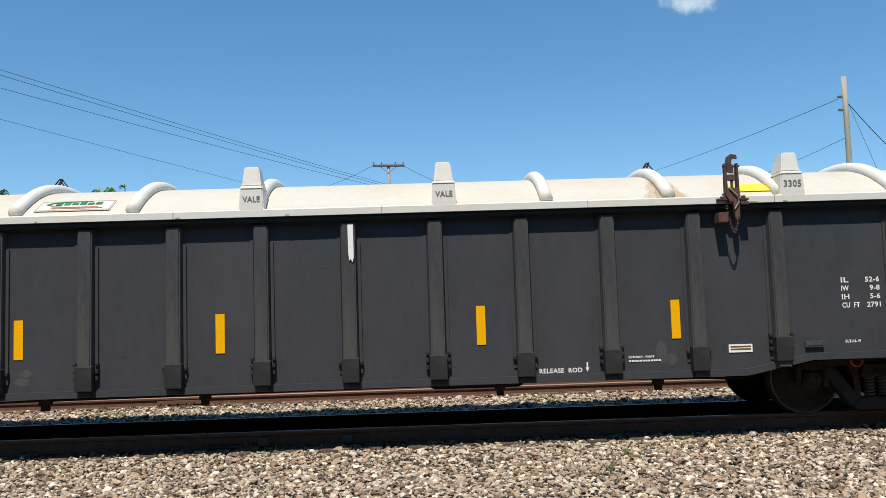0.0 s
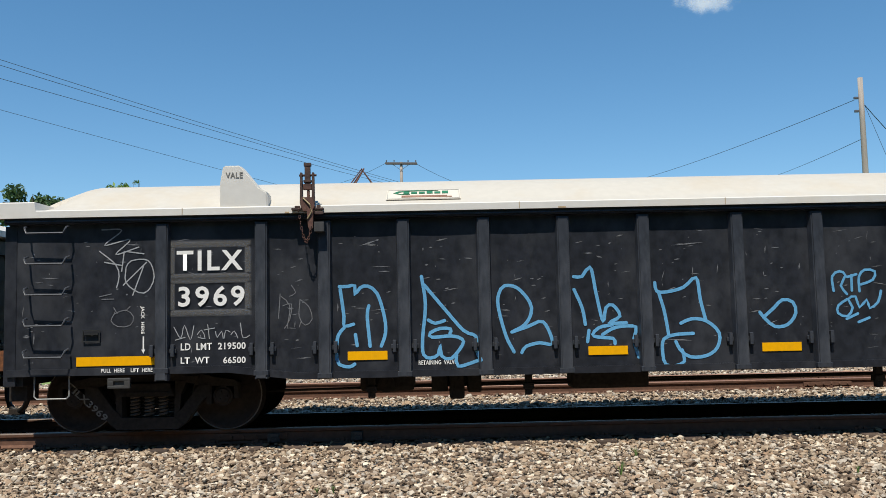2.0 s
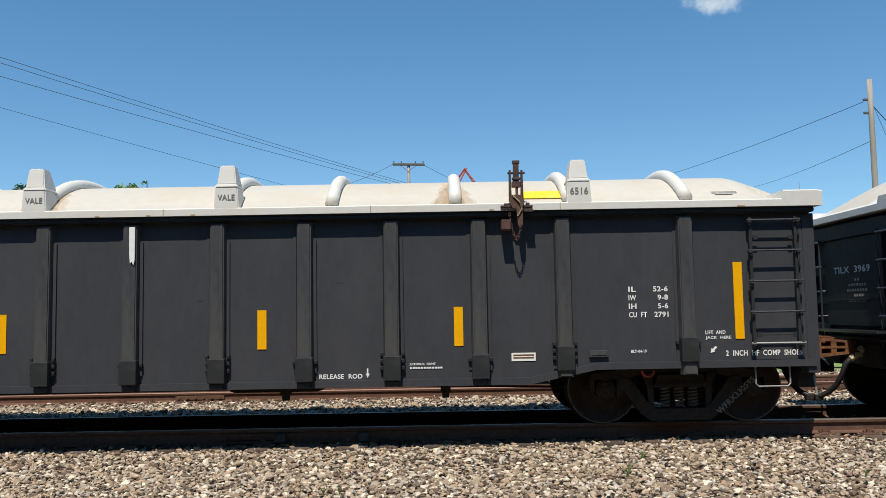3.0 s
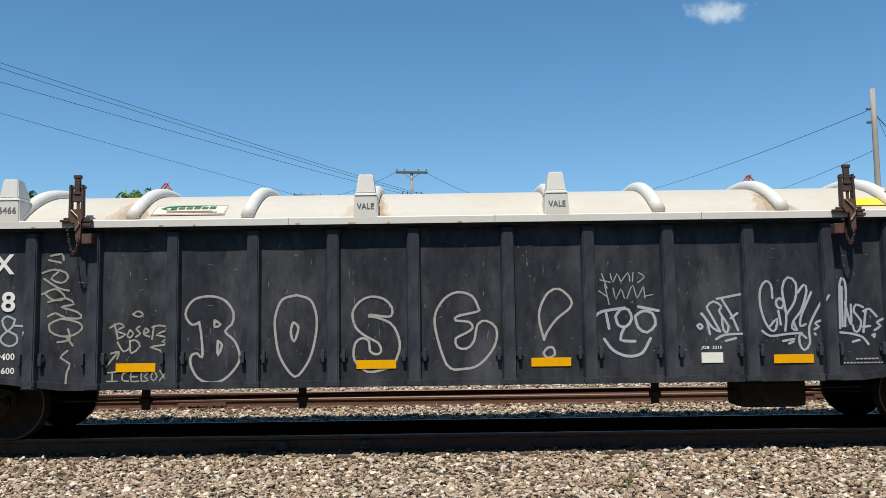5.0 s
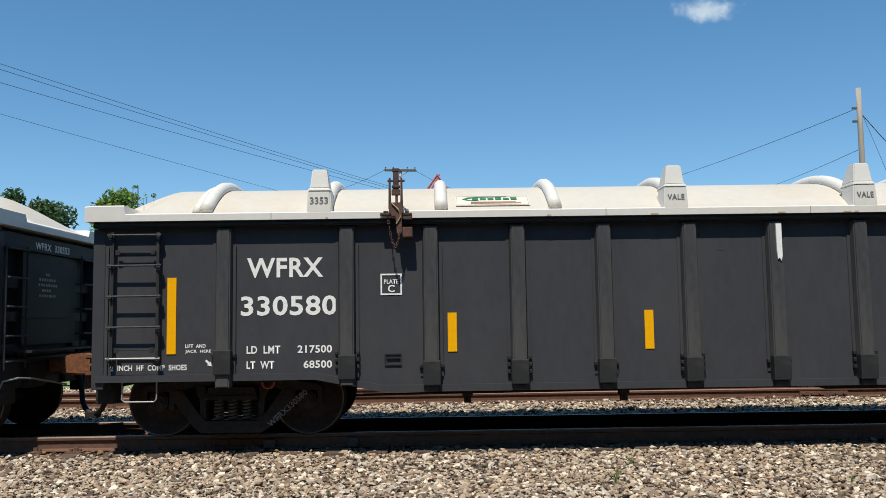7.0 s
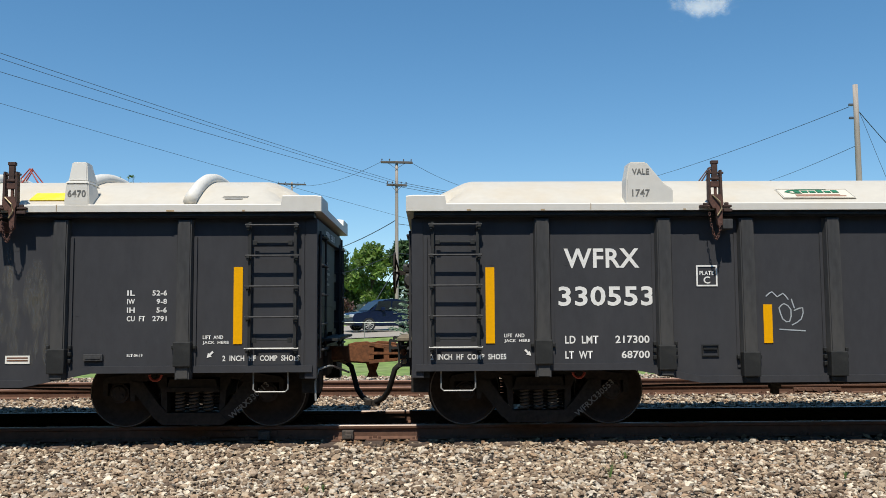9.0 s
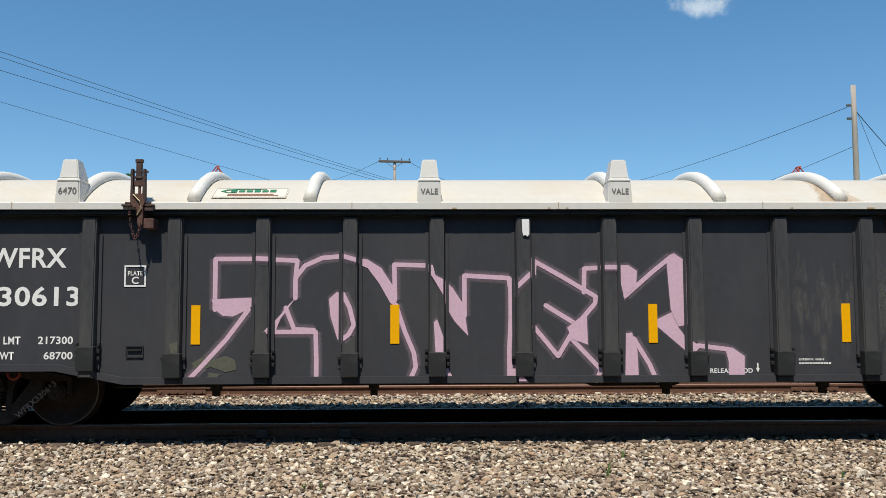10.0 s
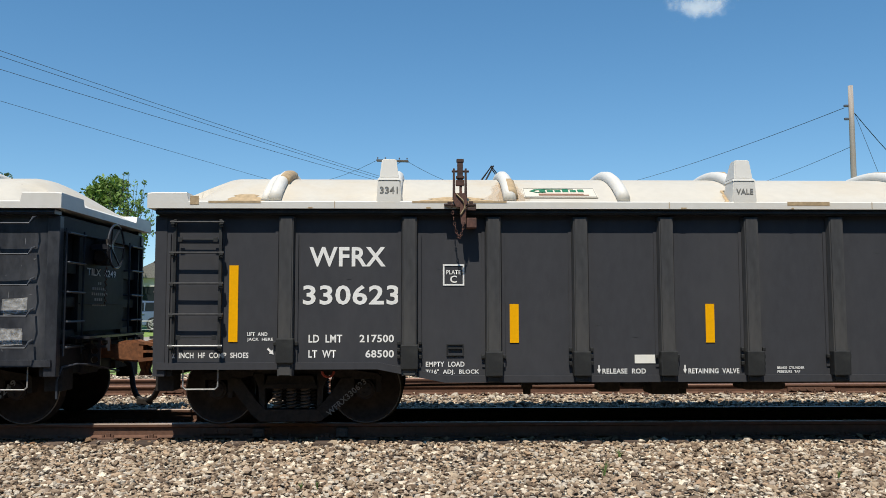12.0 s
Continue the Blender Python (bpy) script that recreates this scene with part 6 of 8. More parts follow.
for i, (x, y, h, w, m) in enumerate(((-8.5, 84, 7.0, 6, LEAF_DARK), (-5.2, 78, 6.6, 5, LEAF), (-2.2, 80, 7.2, 5, LEAF_DARK), (0.8, 82, 6.3, 5.5, LEAF_DARK), (3.5, 96, 6.3, 6, LEAF_DARK), (9.5, 98, 6.5, 7, LEAF_DARK), (13.5, 112, 6.3, 8, LEAF_DARK), (19, 115, 7.0, 8, LEAF_DARK), (25, 112, 6.5, 8, LEAF_DARK), (-11.5, 96, 8.0, 6, LEAF_DARK), (32, 110, 6.5, 9, LEAF_DARK))):
    tree(x, y, h, w, 30 + i, m, 3500, 0.26, "dark green tree in the far tree line" if m == LEAF_DARK else "lighter green tree in the far tree line", low=0.1)


def bush(x, y, r, seed, mat, label, count=900, size=0.09):
    t = thing("bush", label, "bush", at=(x, y, ground_z(y)))
    rnd = random.Random(seed)
    part("stems", tubes(*[[(0, 0, -0.05), (rnd.uniform(-r, r) * 0.6, rnd.uniform(-r, r) * 0.6, r)] for _ in range(6)], r=0.012, n=4), BARK, t)
    leaf_cloud("foliage", [(rnd.uniform(-r, r) * 0.5, rnd.uniform(-r, r) * 0.5, r * rnd.uniform(0.4, 1.0)) for _ in range(7)], [r * 0.5] * 7, count, size, mat, t, seed)


for i, (x, m, r, l) in enumerate(((-11.6, LEAF_DARK, 0.5, "clipped dark green shrub in the flower bed"), (-10.6, FLOWER, 0.38, "clump of yellow flowers in the bed"), (-9.9, LEAF, 0.45, "low green shrub in the flower bed"), (-9.0, LEAF_DARK, 0.75, "round green shrub in the flower bed"),
                                  (-8.4, FLOWER, 0.4, "clump of yellow flowers in the bed"), (-7.7, FLOWER, 0.5, "clump of yellow flowers in the bed"), (-12.8, LEAF_DARK, 0.5, "low green hedge plant"), (-14.0, LEAF_DARK, 0.5, "low green hedge plant"))):
    bush(x, 52.2 + 0.3 * (i % 3), r, 50 + i, m, l)
for i, x in enumerate((-11.0, -10.4, -7.6)):
    bush(x, 54, 0.75, 70 + i, STRAW, "tuft of dry tan ornamental grass", 700, 0.13)
bush(-6.5, 62, 1.3, 75, RED_LEAF, "dark reddish shrub by the street", 1200, 0.12)


# ---- vehicles ----
def vehicle(name, x, y, length, height, kind, mat, label, facing=-1, turn=0):
    """A parked car side on. kind: suv or pickup. Its nose points along -x."""
    v = thing(name, label, "car" if kind == "suv" else "pickup truck", "parked vehicles", at=(x, y, ground_z(y) + 0.03), turn=turn)
    L, H, w = length / 2, height, 0.92
    r = 0.36 if kind == "suv" else 0.42
    belt = H * 0.62
    nose = H * 0.56
    if kind == "suv":
        low = [(-L, 0.42), (-L + 0.03, nose - 0.12), (-L + 0.18, nose), (-L * 0.55, belt), (L - 0.1, belt + 0.03), (L, 0.75), (L - 0.03, 0.4), (L * 0.8, 0.28), (-L * 0.85, 0.28)]
        cabin = [(-L * 0.60, belt - 0.02), (-L * 0.22, H - 0.07), (0, H), (L * 0.7, H - 0.06), (L * 0.95, belt + 0.02)]
        front, lean = -0.58, 0.36
    else:
        low = [(-L, 0.5), (-L, nose + 0.1), (-L + 0.15, nose + 0.16), (-L * 0.52, belt), (L - 0.04, belt), (L, 0.55), (L * 0.85, 0.42), (-L * 0.85, 0.42)]
        cabin = [(-L * 0.54, belt - 0.02), (-L * 0.30, H - 0.05), (-L * 0.12, H), (L * 0.3, H - 0.01), (L * 0.90, H - 0.06), (L * 0.99, belt)]
        front, lean = -0.53, 0.22
    bm = prism(bmesh.new(), low, -w, w)
    bmesh.ops.bevel(bm, geom=bm.edges[:], offset=0.05, segments=2, affect="EDGES")
    body = part("body", bm, mat, v, smooth=False)
    bm = prism(bmesh.new(), cabin, -w + 0.1, w - 0.1)
    bmesh.ops.bevel(bm, geom=bm.edges[:], offset=0.04, segments=2, affect="EDGES")
    part("cabin", bm, mat, v)
    n = 3
    x0, x1 = (-L * 0.47, L * 0.82) if kind == "suv" else (-L * 0.42, L * 0.88)
    for k in range(n):
        a, b = x0 + (x1 - x0) * k / n + 0.03, x0 + (x1 - x0) * (k + 1) / n - 0.03
        cut = 0.22 if k == 0 else 0.03
        for s in (-1, 1):
            part("side_window", prism(bmesh.new(), [(a, belt + 0.05), (b, belt + 0.05), (b - (0.12 if k == n - 1 else 0), H - 0.13), (a + cut, H - 0.13)], s * (w - 0.085) - 0.006, s * (w - 0.085) + 0.006), GLASS, v)
    part("windscreen", boxes((-0.008, 0.008, -w + 0.2, w - 0.2, 0, math.hypot(L * 0.3, H - belt) * 0.8), bevel=0.003), GLASS, v).matrix_basis = pose(L * front - 0.02, 0, belt + 0.03, 0, math.degrees(math.atan2(L * lean, H - belt)), 0)
    for sx in (-0.62, 0.62):
        for s in (-1, 1):
            wheel = part("wheel", disc(bmesh.new(), 0, 0, -0.11, 0.11, r, 24), RUBBER, v)
            wheel.location = (sx * L, s * (w - 0.06), r)
            rim = bmesh.new()
            disc(rim, 0, 0, -0.125, 0.125, r * 0.2, 10)
            for k in range(10):
                a = 2 * math.pi * k / 10
                tube(rim, [(0, -0.118, 0), (r * 0.62 * math.cos(a), -0.116, r * 0.62 * math.sin(a))], 0.022, 4)
            tube(rim, [(r * 0.66 * math.cos(a), -0.112, r * 0.66 * math.sin(a)) for a in np.linspace(0, 6.283, 21)[:-1]], 0.025, 5, close=True)
            part("rim", rim, GALV, wheel)
    for s in (-1, 1):
        part("headlight", boxes((-L - 0.02, -L + 0.3, s * 0.62 - 0.22, s * 0.62 + 0.22, nose - 0.22, nose - 0.06), bevel=0.03), LIGHT_GLASS, v)
        part("tail_light", boxes((L - 0.1, L + 0.015, s * 0.75 - 0.12, s * 0.75 + 0.12, belt - 0.25, belt + 0.05), bevel=0.02), RED_LIGHT, v)
        part("mirror", boxes((-L * 0.32, -L * 0.24, s * (w + 0.06) - 0.07, s * (w + 0.06) + 0.07, belt + 0.02, belt + 0.2), bevel=0.03), CHROME if kind == "pickup" else mat, v)
    part("grille", boxes((-L - 0.025, -L + 0.04, -0.45, 0.45, nose - 0.26, nose - 0.08), bevel=0.02), CHROME, v)
    part("bumper", boxes((-L - 0.05, -L + 0.1, -w + 0.04, w - 0.04, 0.36, 0.55), bevel=0.03), CHROME if kind == "pickup" else SHOE_GREY, v)
    for k in (-0.02, 0.32):
        part("door_handle", boxes((L * k, L * k + 0.2, -w - 0.03, -w + 0.01, belt - 0.14, belt - 0.1), bevel=0.01), CHROME, v)
    return v


vehicle("parked_car", -2.2, 45.5, 4.6, 1.72, "suv", BLUE_PAINT, "dark blue sport utility vehicle parked on the street", turn=26)
vehicle("parked_truck", 4.7, 53, 5.4, 2.08, "pickup", BLACK_PAINT, "dark navy pickup truck with chrome grille parked on the street", turn=26)
vehicle("parked_car", 11.6, 60, 4.5, 1.66, "suv", BLACK_PAINT, "black sport utility vehicle parked before a white building", turn=14)
vehicle("parked_car", -15.2, 44.5, 4.5, 1.6, "suv", PALE_PAINT, "pale blue car parked by the street")


# ---- buildings, fence and street furniture ----
def building(x, y, w, d, h, wall, roof_h, windows, label, trim=CONCRETE, gable=True):
    z0 = ground_z(y)
    b = thing("building", label, "building", "buildings behind the tracks", at=(x, y, z0))
    part("wall", boxes((-w / 2, w / 2, 0, d, -0.3, h)), wall, b)
    if gable:
        bm = bmesh.new()
        prism(bm, [(-w / 2 - 0.3, h), (w / 2 + 0.3, h), (w / 2 + 0.3, h + 0.1), (0, h + roof_h), (-w / 2 - 0.3, h + 0.1)], -0.3, d + 0.3)
        part("roof", bm, ROOFING, b)
    else:
        part("roof", boxes((-w / 2 - 0.4, w / 2 + 0.4, -0.5, d + 0.2, h + 0.003, h + roof_h), bevel=0.03), trim, b)
    for wx, wz, ww, wh in windows:
        win = part("window", boxes((wx - ww / 2, wx + ww / 2, -0.05, 0.02, wz, wz + wh)), GLASS, b)
        part("window_frame", boxes((wx - ww / 2 - 0.07, wx + ww / 2 + 0.07, -0.07, -0.003, wz - 0.08, wz), (wx - ww / 2 - 0.07, wx + ww / 2 + 0.07, -0.07, -0.003, wz + wh, wz + wh + 0.08), (wx - ww / 2 - 0.07, wx - ww / 2, -0.07, -0.003, wz, wz + wh), (wx + ww / 2, wx + ww / 2 + 0.07, -0.07, -0.003, wz, wz + wh)), SIDING, win)
    return b


shop = building(20, 70, 20, 9, 3.0, SIDING, 0.55, [(-6.2, 0.8, 0.5, 1.5), (-4.6, 0.7, 1.3, 1.6), (-1.0, 0.7, 2.0, 1.6), (3.5, 0.7, 2.0, 1.6)], "long low white shop with a flat roof and a sign", gable=False)
sign = part("shop_sign", boxes((-4.0, -1.0, -0.2, -0.1, 1.1, 2.3), bevel=0.02), SIGN_WHITE, shop)
part("lettering", boxes(*[(-3.7 + 0.42 * k, -3.42 + 0.42 * k, -0.23, -0.2, 1.45, 1.95) for k in range(6)]), DARK_STENCIL, sign)
part("sign_frame", boxes((-4.06, -0.94, -0.24, -0.09, 2.3, 2.38), (-4.06, -4.0, -0.24, -0.09, 1.1, 2.3)), BLUE_PAINT, sign)
building(-6.9, 88, 3.6, 6, 2.1, SIDING, 1.2, [(-0.9, 0.9, 0.7, 0.8), (0.8, 0.9, 0.7, 0.8)], "small white house with a grey shingle roof")
building(-15.8, 76, 3.4, 7, 3.4, GREY_SIDING, 1.6, [(1.0, 1.8, 0.6, 1.0)], "blue-grey gabled house with a white window")
building(-19.4, 62, 4.5, 6, 2.9, SIDING, 1.3, [(0, 0.3, 2.4, 2.0)], "white garage with a wide door")
brick = building(45, 110, 4.0, 6, 13.2, BRICK, 0.5, [(-1, 9, 0.8, 1.4), (1, 9, 0.8, 1.4)], "tall red brick building with a stone cornice", gable=False)
part("chimney", boxes((0.2, 1.6, 1, 2, 13.7, 14.6), bevel=0.05), CONCRETE, brick)

fence = thing("pipe_fence", "low white pipe rail fence beside the railway grass", "fence", at=(0, 40, 0))
for i in range(15):
    x = -21 + 3.0 * i
    ob = part("post", tube(bmesh.new(), [(0, 0, ground_z(40) - 0.1), (0, 0, 0.9)], 0.016, 8), GALV, fence)
    ob.location = (x, 0, 0)
part("rail", tubes([(-24, 0, 0.90), (24, 0, 0.90)], r=0.018, n=8), SIGN_WHITE, fence)
part("cable", tubes([(-24, 0, 0.5), (24, 0, 0.5)], r=0.008, n=5), GALV, fence)

lamp = thing("street_lamp", "teal cast-iron street lamp with a white globe", "street lamp", at=(-11.85, 45, ground_z(45)))
part("post", lathe([(0.2, 0), (0.2, 0.25), (0.11, 0.5), (0.06, 0.7), (0.05, 2.2), (0.05, 3.3), (0.11, 3.4), (0.09, 3.5)], 12), TEAL, lamp)
part("globe", lathe([(0.09, 3.5), (0.2, 3.65), (0.23, 3.85), (0.19, 4.05), (0.08, 4.18), (0.03, 4.4)], 14), GLOBE, lamp, smooth=True)
post = thing("park_sign", "dark arched park sign with gold lettering on posts", "sign", at=(-12.9, 48, ground_z(48)))
part("board", prism(bmesh.new(), [(-0.9, 2.7), (0.9, 2.7), (0.9, 3.15), (0.5, 3.38), (-0.5, 3.38), (-0.9, 3.15)], -0.06, 0.06), SIGN_BLACK, post)
part("lettering", boxes(*[(-0.75 + 0.19 * k, -0.62 + 0.19 * k, -0.075, -0.06, 2.95 + 0.03 * (k % 3), 3.16 + 0.05 * ((k + 1) % 2)) for k in range(8)], (-0.4, 0.4, -0.075, -0.06, 2.8, 2.86)), GOLD, post)
part("base", boxes((-0.85, 0.85, -0.25, 0.25, -0.1, 0.6), (-0.75, -0.55, -0.1, 0.1, 0.6, 2.7), (0.55, 0.75, -0.1, 0.1, 0.6, 2.7), (-0.5, 0.5, -0.12, 0.12, 2.2, 2.7), bevel=0.02), CONCRETE, post)

flag = thing("flagpole", "thin pole with a striped flag hanging limp", "flagpole", at=(38.9, 90, 0))
part("pole", tube(bmesh.new(), [(0, 0, 0), (0, 0, 8), (0, 0, 14.9)], 0.06, 8, r2=0.03), GALV, flag)
for k in range(7):
    x = -0.42 + 0.13 * k
    part("stripe", prism(bmesh.new(), [(x, 11.6 + 0.07 * k), (x + 0.13, 11.55 + 0.07 * k), (x + 0.2, 13.4), (x + 0.1, 13.5)], -0.04 - 0.03 * (k % 2), 0.02 - 0.03 * (k % 2)), FLAG_RED if k % 2 else SIGN_WHITE, flag)
part("canton", prism(bmesh.new(), [(-0.2, 13.0), (0.4, 13.1), (0.35, 13.9), (0.0, 13.9)], -0.09, 0.0), FLAG_BLUE, flag)


cl = tagged(part("cloud", boxes((-150, 150, 0, 0.5, -62, 62)), CLOUD), "small thin white fair-weather cloud", "cloud", kind="structure")
cl.matrix_basis = pose(1018, 3000, 1122)

# ---- the train ----
GREY_LABEL = "dark grey gondola car with a cream ribbed cover"
gondola("grey", 0, "WFRX 330558", "ribbed", ("3305", "", "", "3305"), (-1,), GREY_LABEL)
gondola("black", 1, "TILX 3969", "plain", ("", "1862"), (1,), "worn black gondola car with a smooth cream cover and blue graffiti")
gondola("grey", 2, "WFRX 330595", "ribbed", ("6516", "", "", "6516"), (-1,), GREY_LABEL)
gondola("black", 3, "TILX 3958", "ribbed", ("6466", "", "", "6466"), (-1,), "worn black gondola car with outlined grey graffiti letters")
gondola("grey", 4, "WFRX 330580", "ribbed", ("3353", "", "", "3353"), (), GREY_LABEL)
gondola("grey", 5, "WFRX 330553", "plain", ("1747", "1747"), (-1,), "dark grey gondola car with a smooth cream cover")
gondola("grey", 6, "WFRX 330613", "ribbed", ("6470", "", "", "6470"), (-1,), "dark grey gondola car with pink graffiti and a ribbed cover")
gondola("grey", 7, "WFRX 330623", "ribbed", ("3341", "", "", "3341"), (1,), "dark grey gondola car with a patched and stained cream cover")
gondola("black", 8, "TILX 3249", "ribbed", ("", "", "", ""), (1,), "worn black gondola car with a ribbed cream cover")


# ---- spray paint on the car sides ----
def smooth_line(pts):
    """A rounded line through the points."""
    p = [Vector((a, b)) for a, b in pts]
    q = [p[0] * 2 - p[1]] + p + [p[-1] * 2 - p[-2]]
    line = []
    for i in range(1, len(q) - 2):
        a, b, c, d = q[i - 1:i + 3]
        steps = max(2, min(7, int((c - b).length / 0.05)))
        for k in range(steps):
            t = k / steps
            line.append(0.5 * (2 * b + (c - a) * t + (2 * a - 5 * b + 4 * c - d) * t * t + (3 * b - a - 3 * c + d) * t * t * t))
    return line + [p[-1]]


def ribbon(pts, w, rounded=True):
    """Flat pieces that together paint a line of width w with round ends."""
    line = smooth_line(pts) if rounded else [Vector(p) for p in pts]
    if not rounded:
        polys = []
        for a, b in zip(line, line[1:]):
            d = (b - a).normalized()
            n = Vector((-d.y, d.x)) * w * 0.5
            polys.append([a + n, a - n, b - n, b + n])
        for p in line:
            polys.append([p + Vector((math.cos(a), math.sin(a))) * w * 0.5 for a in np.linspace(0, 2 * math.pi, 9)[:-1]])
        return polys
    left, right = [], []
    for i, p in enumerate(line):
        d = (line[min(i + 1, len(line) - 1)] - line[max(i - 1, 0)]).normalized()
        n = Vector((-d.y, d.x)) * w * 0.5
        left.append(p + n)
        right.append(p - n)
    polys = [[left[i], right[i], right[i + 1], left[i + 1]] for i in range(len(line) - 1)]
    for p in (line[0], line[-1]):
        polys.append([p + Vector((math.cos(a), math.sin(a))) * w * 0.5 for a in np.linspace(0, 2 * math.pi, 9)[:-1]])
    return polys


def clip_x(poly, x, keep):
    """The part of a polygon on one side of the upright line at x."""
    made = []
    for a, b in zip(poly, poly[1:] + poly[:1]):
        ia, ib = (a.x - x) * keep >= 0, (b.x - x) * keep >= 0
        if ia:
            made.append(a)
        if ia != ib:
            made.append(a.lerp(b, (x - a.x) / (b.x - a.x)))
    return made


PAINT = {}
COAT = [0, 0]      # count of paint strokes and of layers, so that no two lie in one plane


def paint(car, mat, pieces, layer, key=None):
    """Lays flat pieces of paint on the sheets and on the posts' faces of a car."""
    kind = "grey" if car not in (1, 3, 8) else "black"
    posts, w = (GREY_POSTS, 0.078) if kind == "grey" else (BLACK_POSTS, 0.066)
    flat = -0.003 - 0.0001 * layer
    face = FACE - 0.003 - 0.0001 * layer
    edges = [-HALF] + posts + [HALF]
    bands = [(a + w + 0.015, b - w - 0.015, flat) for a, b in zip(edges, edges[1:])] + [(x - w + 0.008, x + w - 0.008, face) for x in posts]
    bm = PAINT.setdefault((car, mat.name, key or COAT[0]), (bmesh.new(), mat))[0]
    for poly in pieces:
        COAT[1] = (COAT[1] + 1) % 90
        lo, hi = min(p.x for p in poly), max(p.x for p in poly)
        for a, b, y in bands:
            if hi > a and lo < b:
                cut = clip_x(clip_x(poly, a, 1), b, -1)
                if len(cut) > 2:
                    bm.faces.new([bm.verts.new((p.x, (y if y < -1 else sheet_y(p.x, p.y, kind) + y) - 0.00004 * COAT[1], p.y)) for p in cut])


def spray(car, mat, w, *lines):
    for i, pts in enumerate(lines):
        COAT[0] += 1
        paint(car, mat, ribbon(pts, w, mat != PINK), i % 4)
        if mat == PINK:
            for k in (1.3, 1.6, 1.9, 2.3, 2.7):
                paint(car, PINK_MIST, [q for q in ribbon(pts, w * k, False) if len(q) == 4], -14, "mist")

def fill(car, mat, *shapes):
    for pts in shapes:
        COAT[0] += 1
        paint(car, mat, [[Vector(p) for p in pts]], 4)
        if mat == PINK:
            mid = sum((Vector(p) for p in pts), Vector((0, 0))) / len(pts)
            for out in (0.008, 0.016, 0.025, 0.035):
                paint(car, PINK_MIST, [[Vector(p) + (Vector(p) - mid).normalized() * out for p in pts]], -14, "mist")



spray(6, PINK, 0.053,
      [(-3.59, 1.40), (-3.59, 1.99), (-3.13, 1.99), (-2.64, 1.97), (-2.66, 1.75), (-2.66, 1.53)],
      [(-3.20, 1.40), (-3.45, 1.06), (-3.74, 0.74), (-3.90, 0.57)],
      [(-2.77, 1.42), (-2.73, 1.32), (-2.67, 1.17), (-2.44, 1.16)],
      [(-2.95, 1.14), (-2.42, 1.14), (-2.41, 0.80), (-2.41, 0.58)])
spray(6, PINK, 0.053,
      [(-2.65, 1.78), (-2.55, 1.91), (-2.35, 2.00), (-2.12, 2.02), (-1.94, 1.97)],
      [(-1.49, 1.45), (-1.39, 1.15), (-1.28, 0.89), (-1.26, 0.73), (-1.33, 0.57)],
      [(-2.10, 1.58), (-2.02, 1.42), (-1.97, 1.22), (-2.03, 1.11), (-2.10, 1.06)],
      [(-1.50, 1.51), (-1.51, 1.92), (-1.13, 1.91)])
spray(6, PINK, 0.053,
      [(-0.69, 1.32), (-0.69, 1.79), (-0.17, 1.76)],
      [(-0.15, 1.74), (-0.15, 1.31), (-0.17, 0.92), (-0.17, 0.57)],
      [(-0.08, 1.66), (0.08, 1.81)],
      [(0.11, 1.97), (0.43, 1.79), (0.85, 1.54), (0.84, 1.46), (0.62, 1.21), (0.40, 0.85), (0.12, 1.19)])
spray(6, PINK, 0.053,
      [(0.26, 1.44), (0.55, 1.26), (0.68, 1.18)],
      [(0.56, 1.05), (0.75, 0.85), (0.90, 0.69), (0.84, 0.56)],
      [(0.71, 1.59), (0.72, 1.87), (0.90, 1.88), (1.11, 1.88)],
      [(1.20, 1.55), (1.50, 1.81), (1.75, 2.01)])
spray(6, PINK, 0.053,
      [(2.01, 0.97), (2.41, 0.92)],
      [(1.29, 1.05), (1.47, 0.75), (1.55, 0.56)])
fill(6, PINK,
      [(-3.63, 1.52), (-3.12, 1.54), (-3.12, 1.47), (-3.23, 1.39), (-3.38, 1.32), (-3.50, 1.33), (-3.59, 1.40)],
      [(-2.66, 1.53), (-2.79, 1.40), (-2.89, 1.13), (-3.00, 1.15)],
      [(-1.96, 2.00), (-1.82, 1.98), (-1.66, 1.88), (-1.53, 1.68), (-1.47, 1.40), (-1.56, 1.48), (-1.69, 1.71), (-1.82, 1.88), (-1.94, 1.93)],
      [(-2.27, 1.52), (-2.18, 1.60), (-2.10, 1.59), (-2.10, 0.98), (-2.17, 1.06), (-2.25, 1.32)])
fill(6, PINK,
      [(-1.18, 1.93), (-1.06, 1.91), (-1.03, 1.79), (-0.93, 1.74), (-0.83, 1.65), (-0.70, 1.45), (-0.65, 1.09), (-0.80, 1.25), (-0.90, 1.41), (-0.93, 1.55), (-1.07, 1.78)],
      [(-1.05, 1.25), (-1.01, 1.28), (-0.93, 1.05), (-0.91, 0.79), (-0.87, 0.69), (-0.81, 0.57), (-0.89, 0.57), (-0.99, 0.66), (-1.03, 0.89)],
      [(-0.20, 1.78), (-0.07, 1.74), (-0.07, 1.61), (-0.15, 1.41)],
      [(-0.18, 0.79), (-0.10, 0.72), (0.02, 0.57), (-0.16, 0.57)])
fill(6, PINK,
      [(0.08, 2.00), (0.16, 1.96), (0.15, 1.80), (0.09, 1.76)],
      [(0.74, 1.36), (0.75, 0.98), (0.56, 1.05), (0.51, 1.18)],
      [(1.10, 1.91), (1.24, 1.91), (1.34, 1.84), (1.33, 1.67), (1.19, 1.51)],
      [(1.69, 1.99), (1.78, 2.05), (1.94, 1.94), (1.94, 1.21), (1.82, 1.19), (1.73, 1.39)])
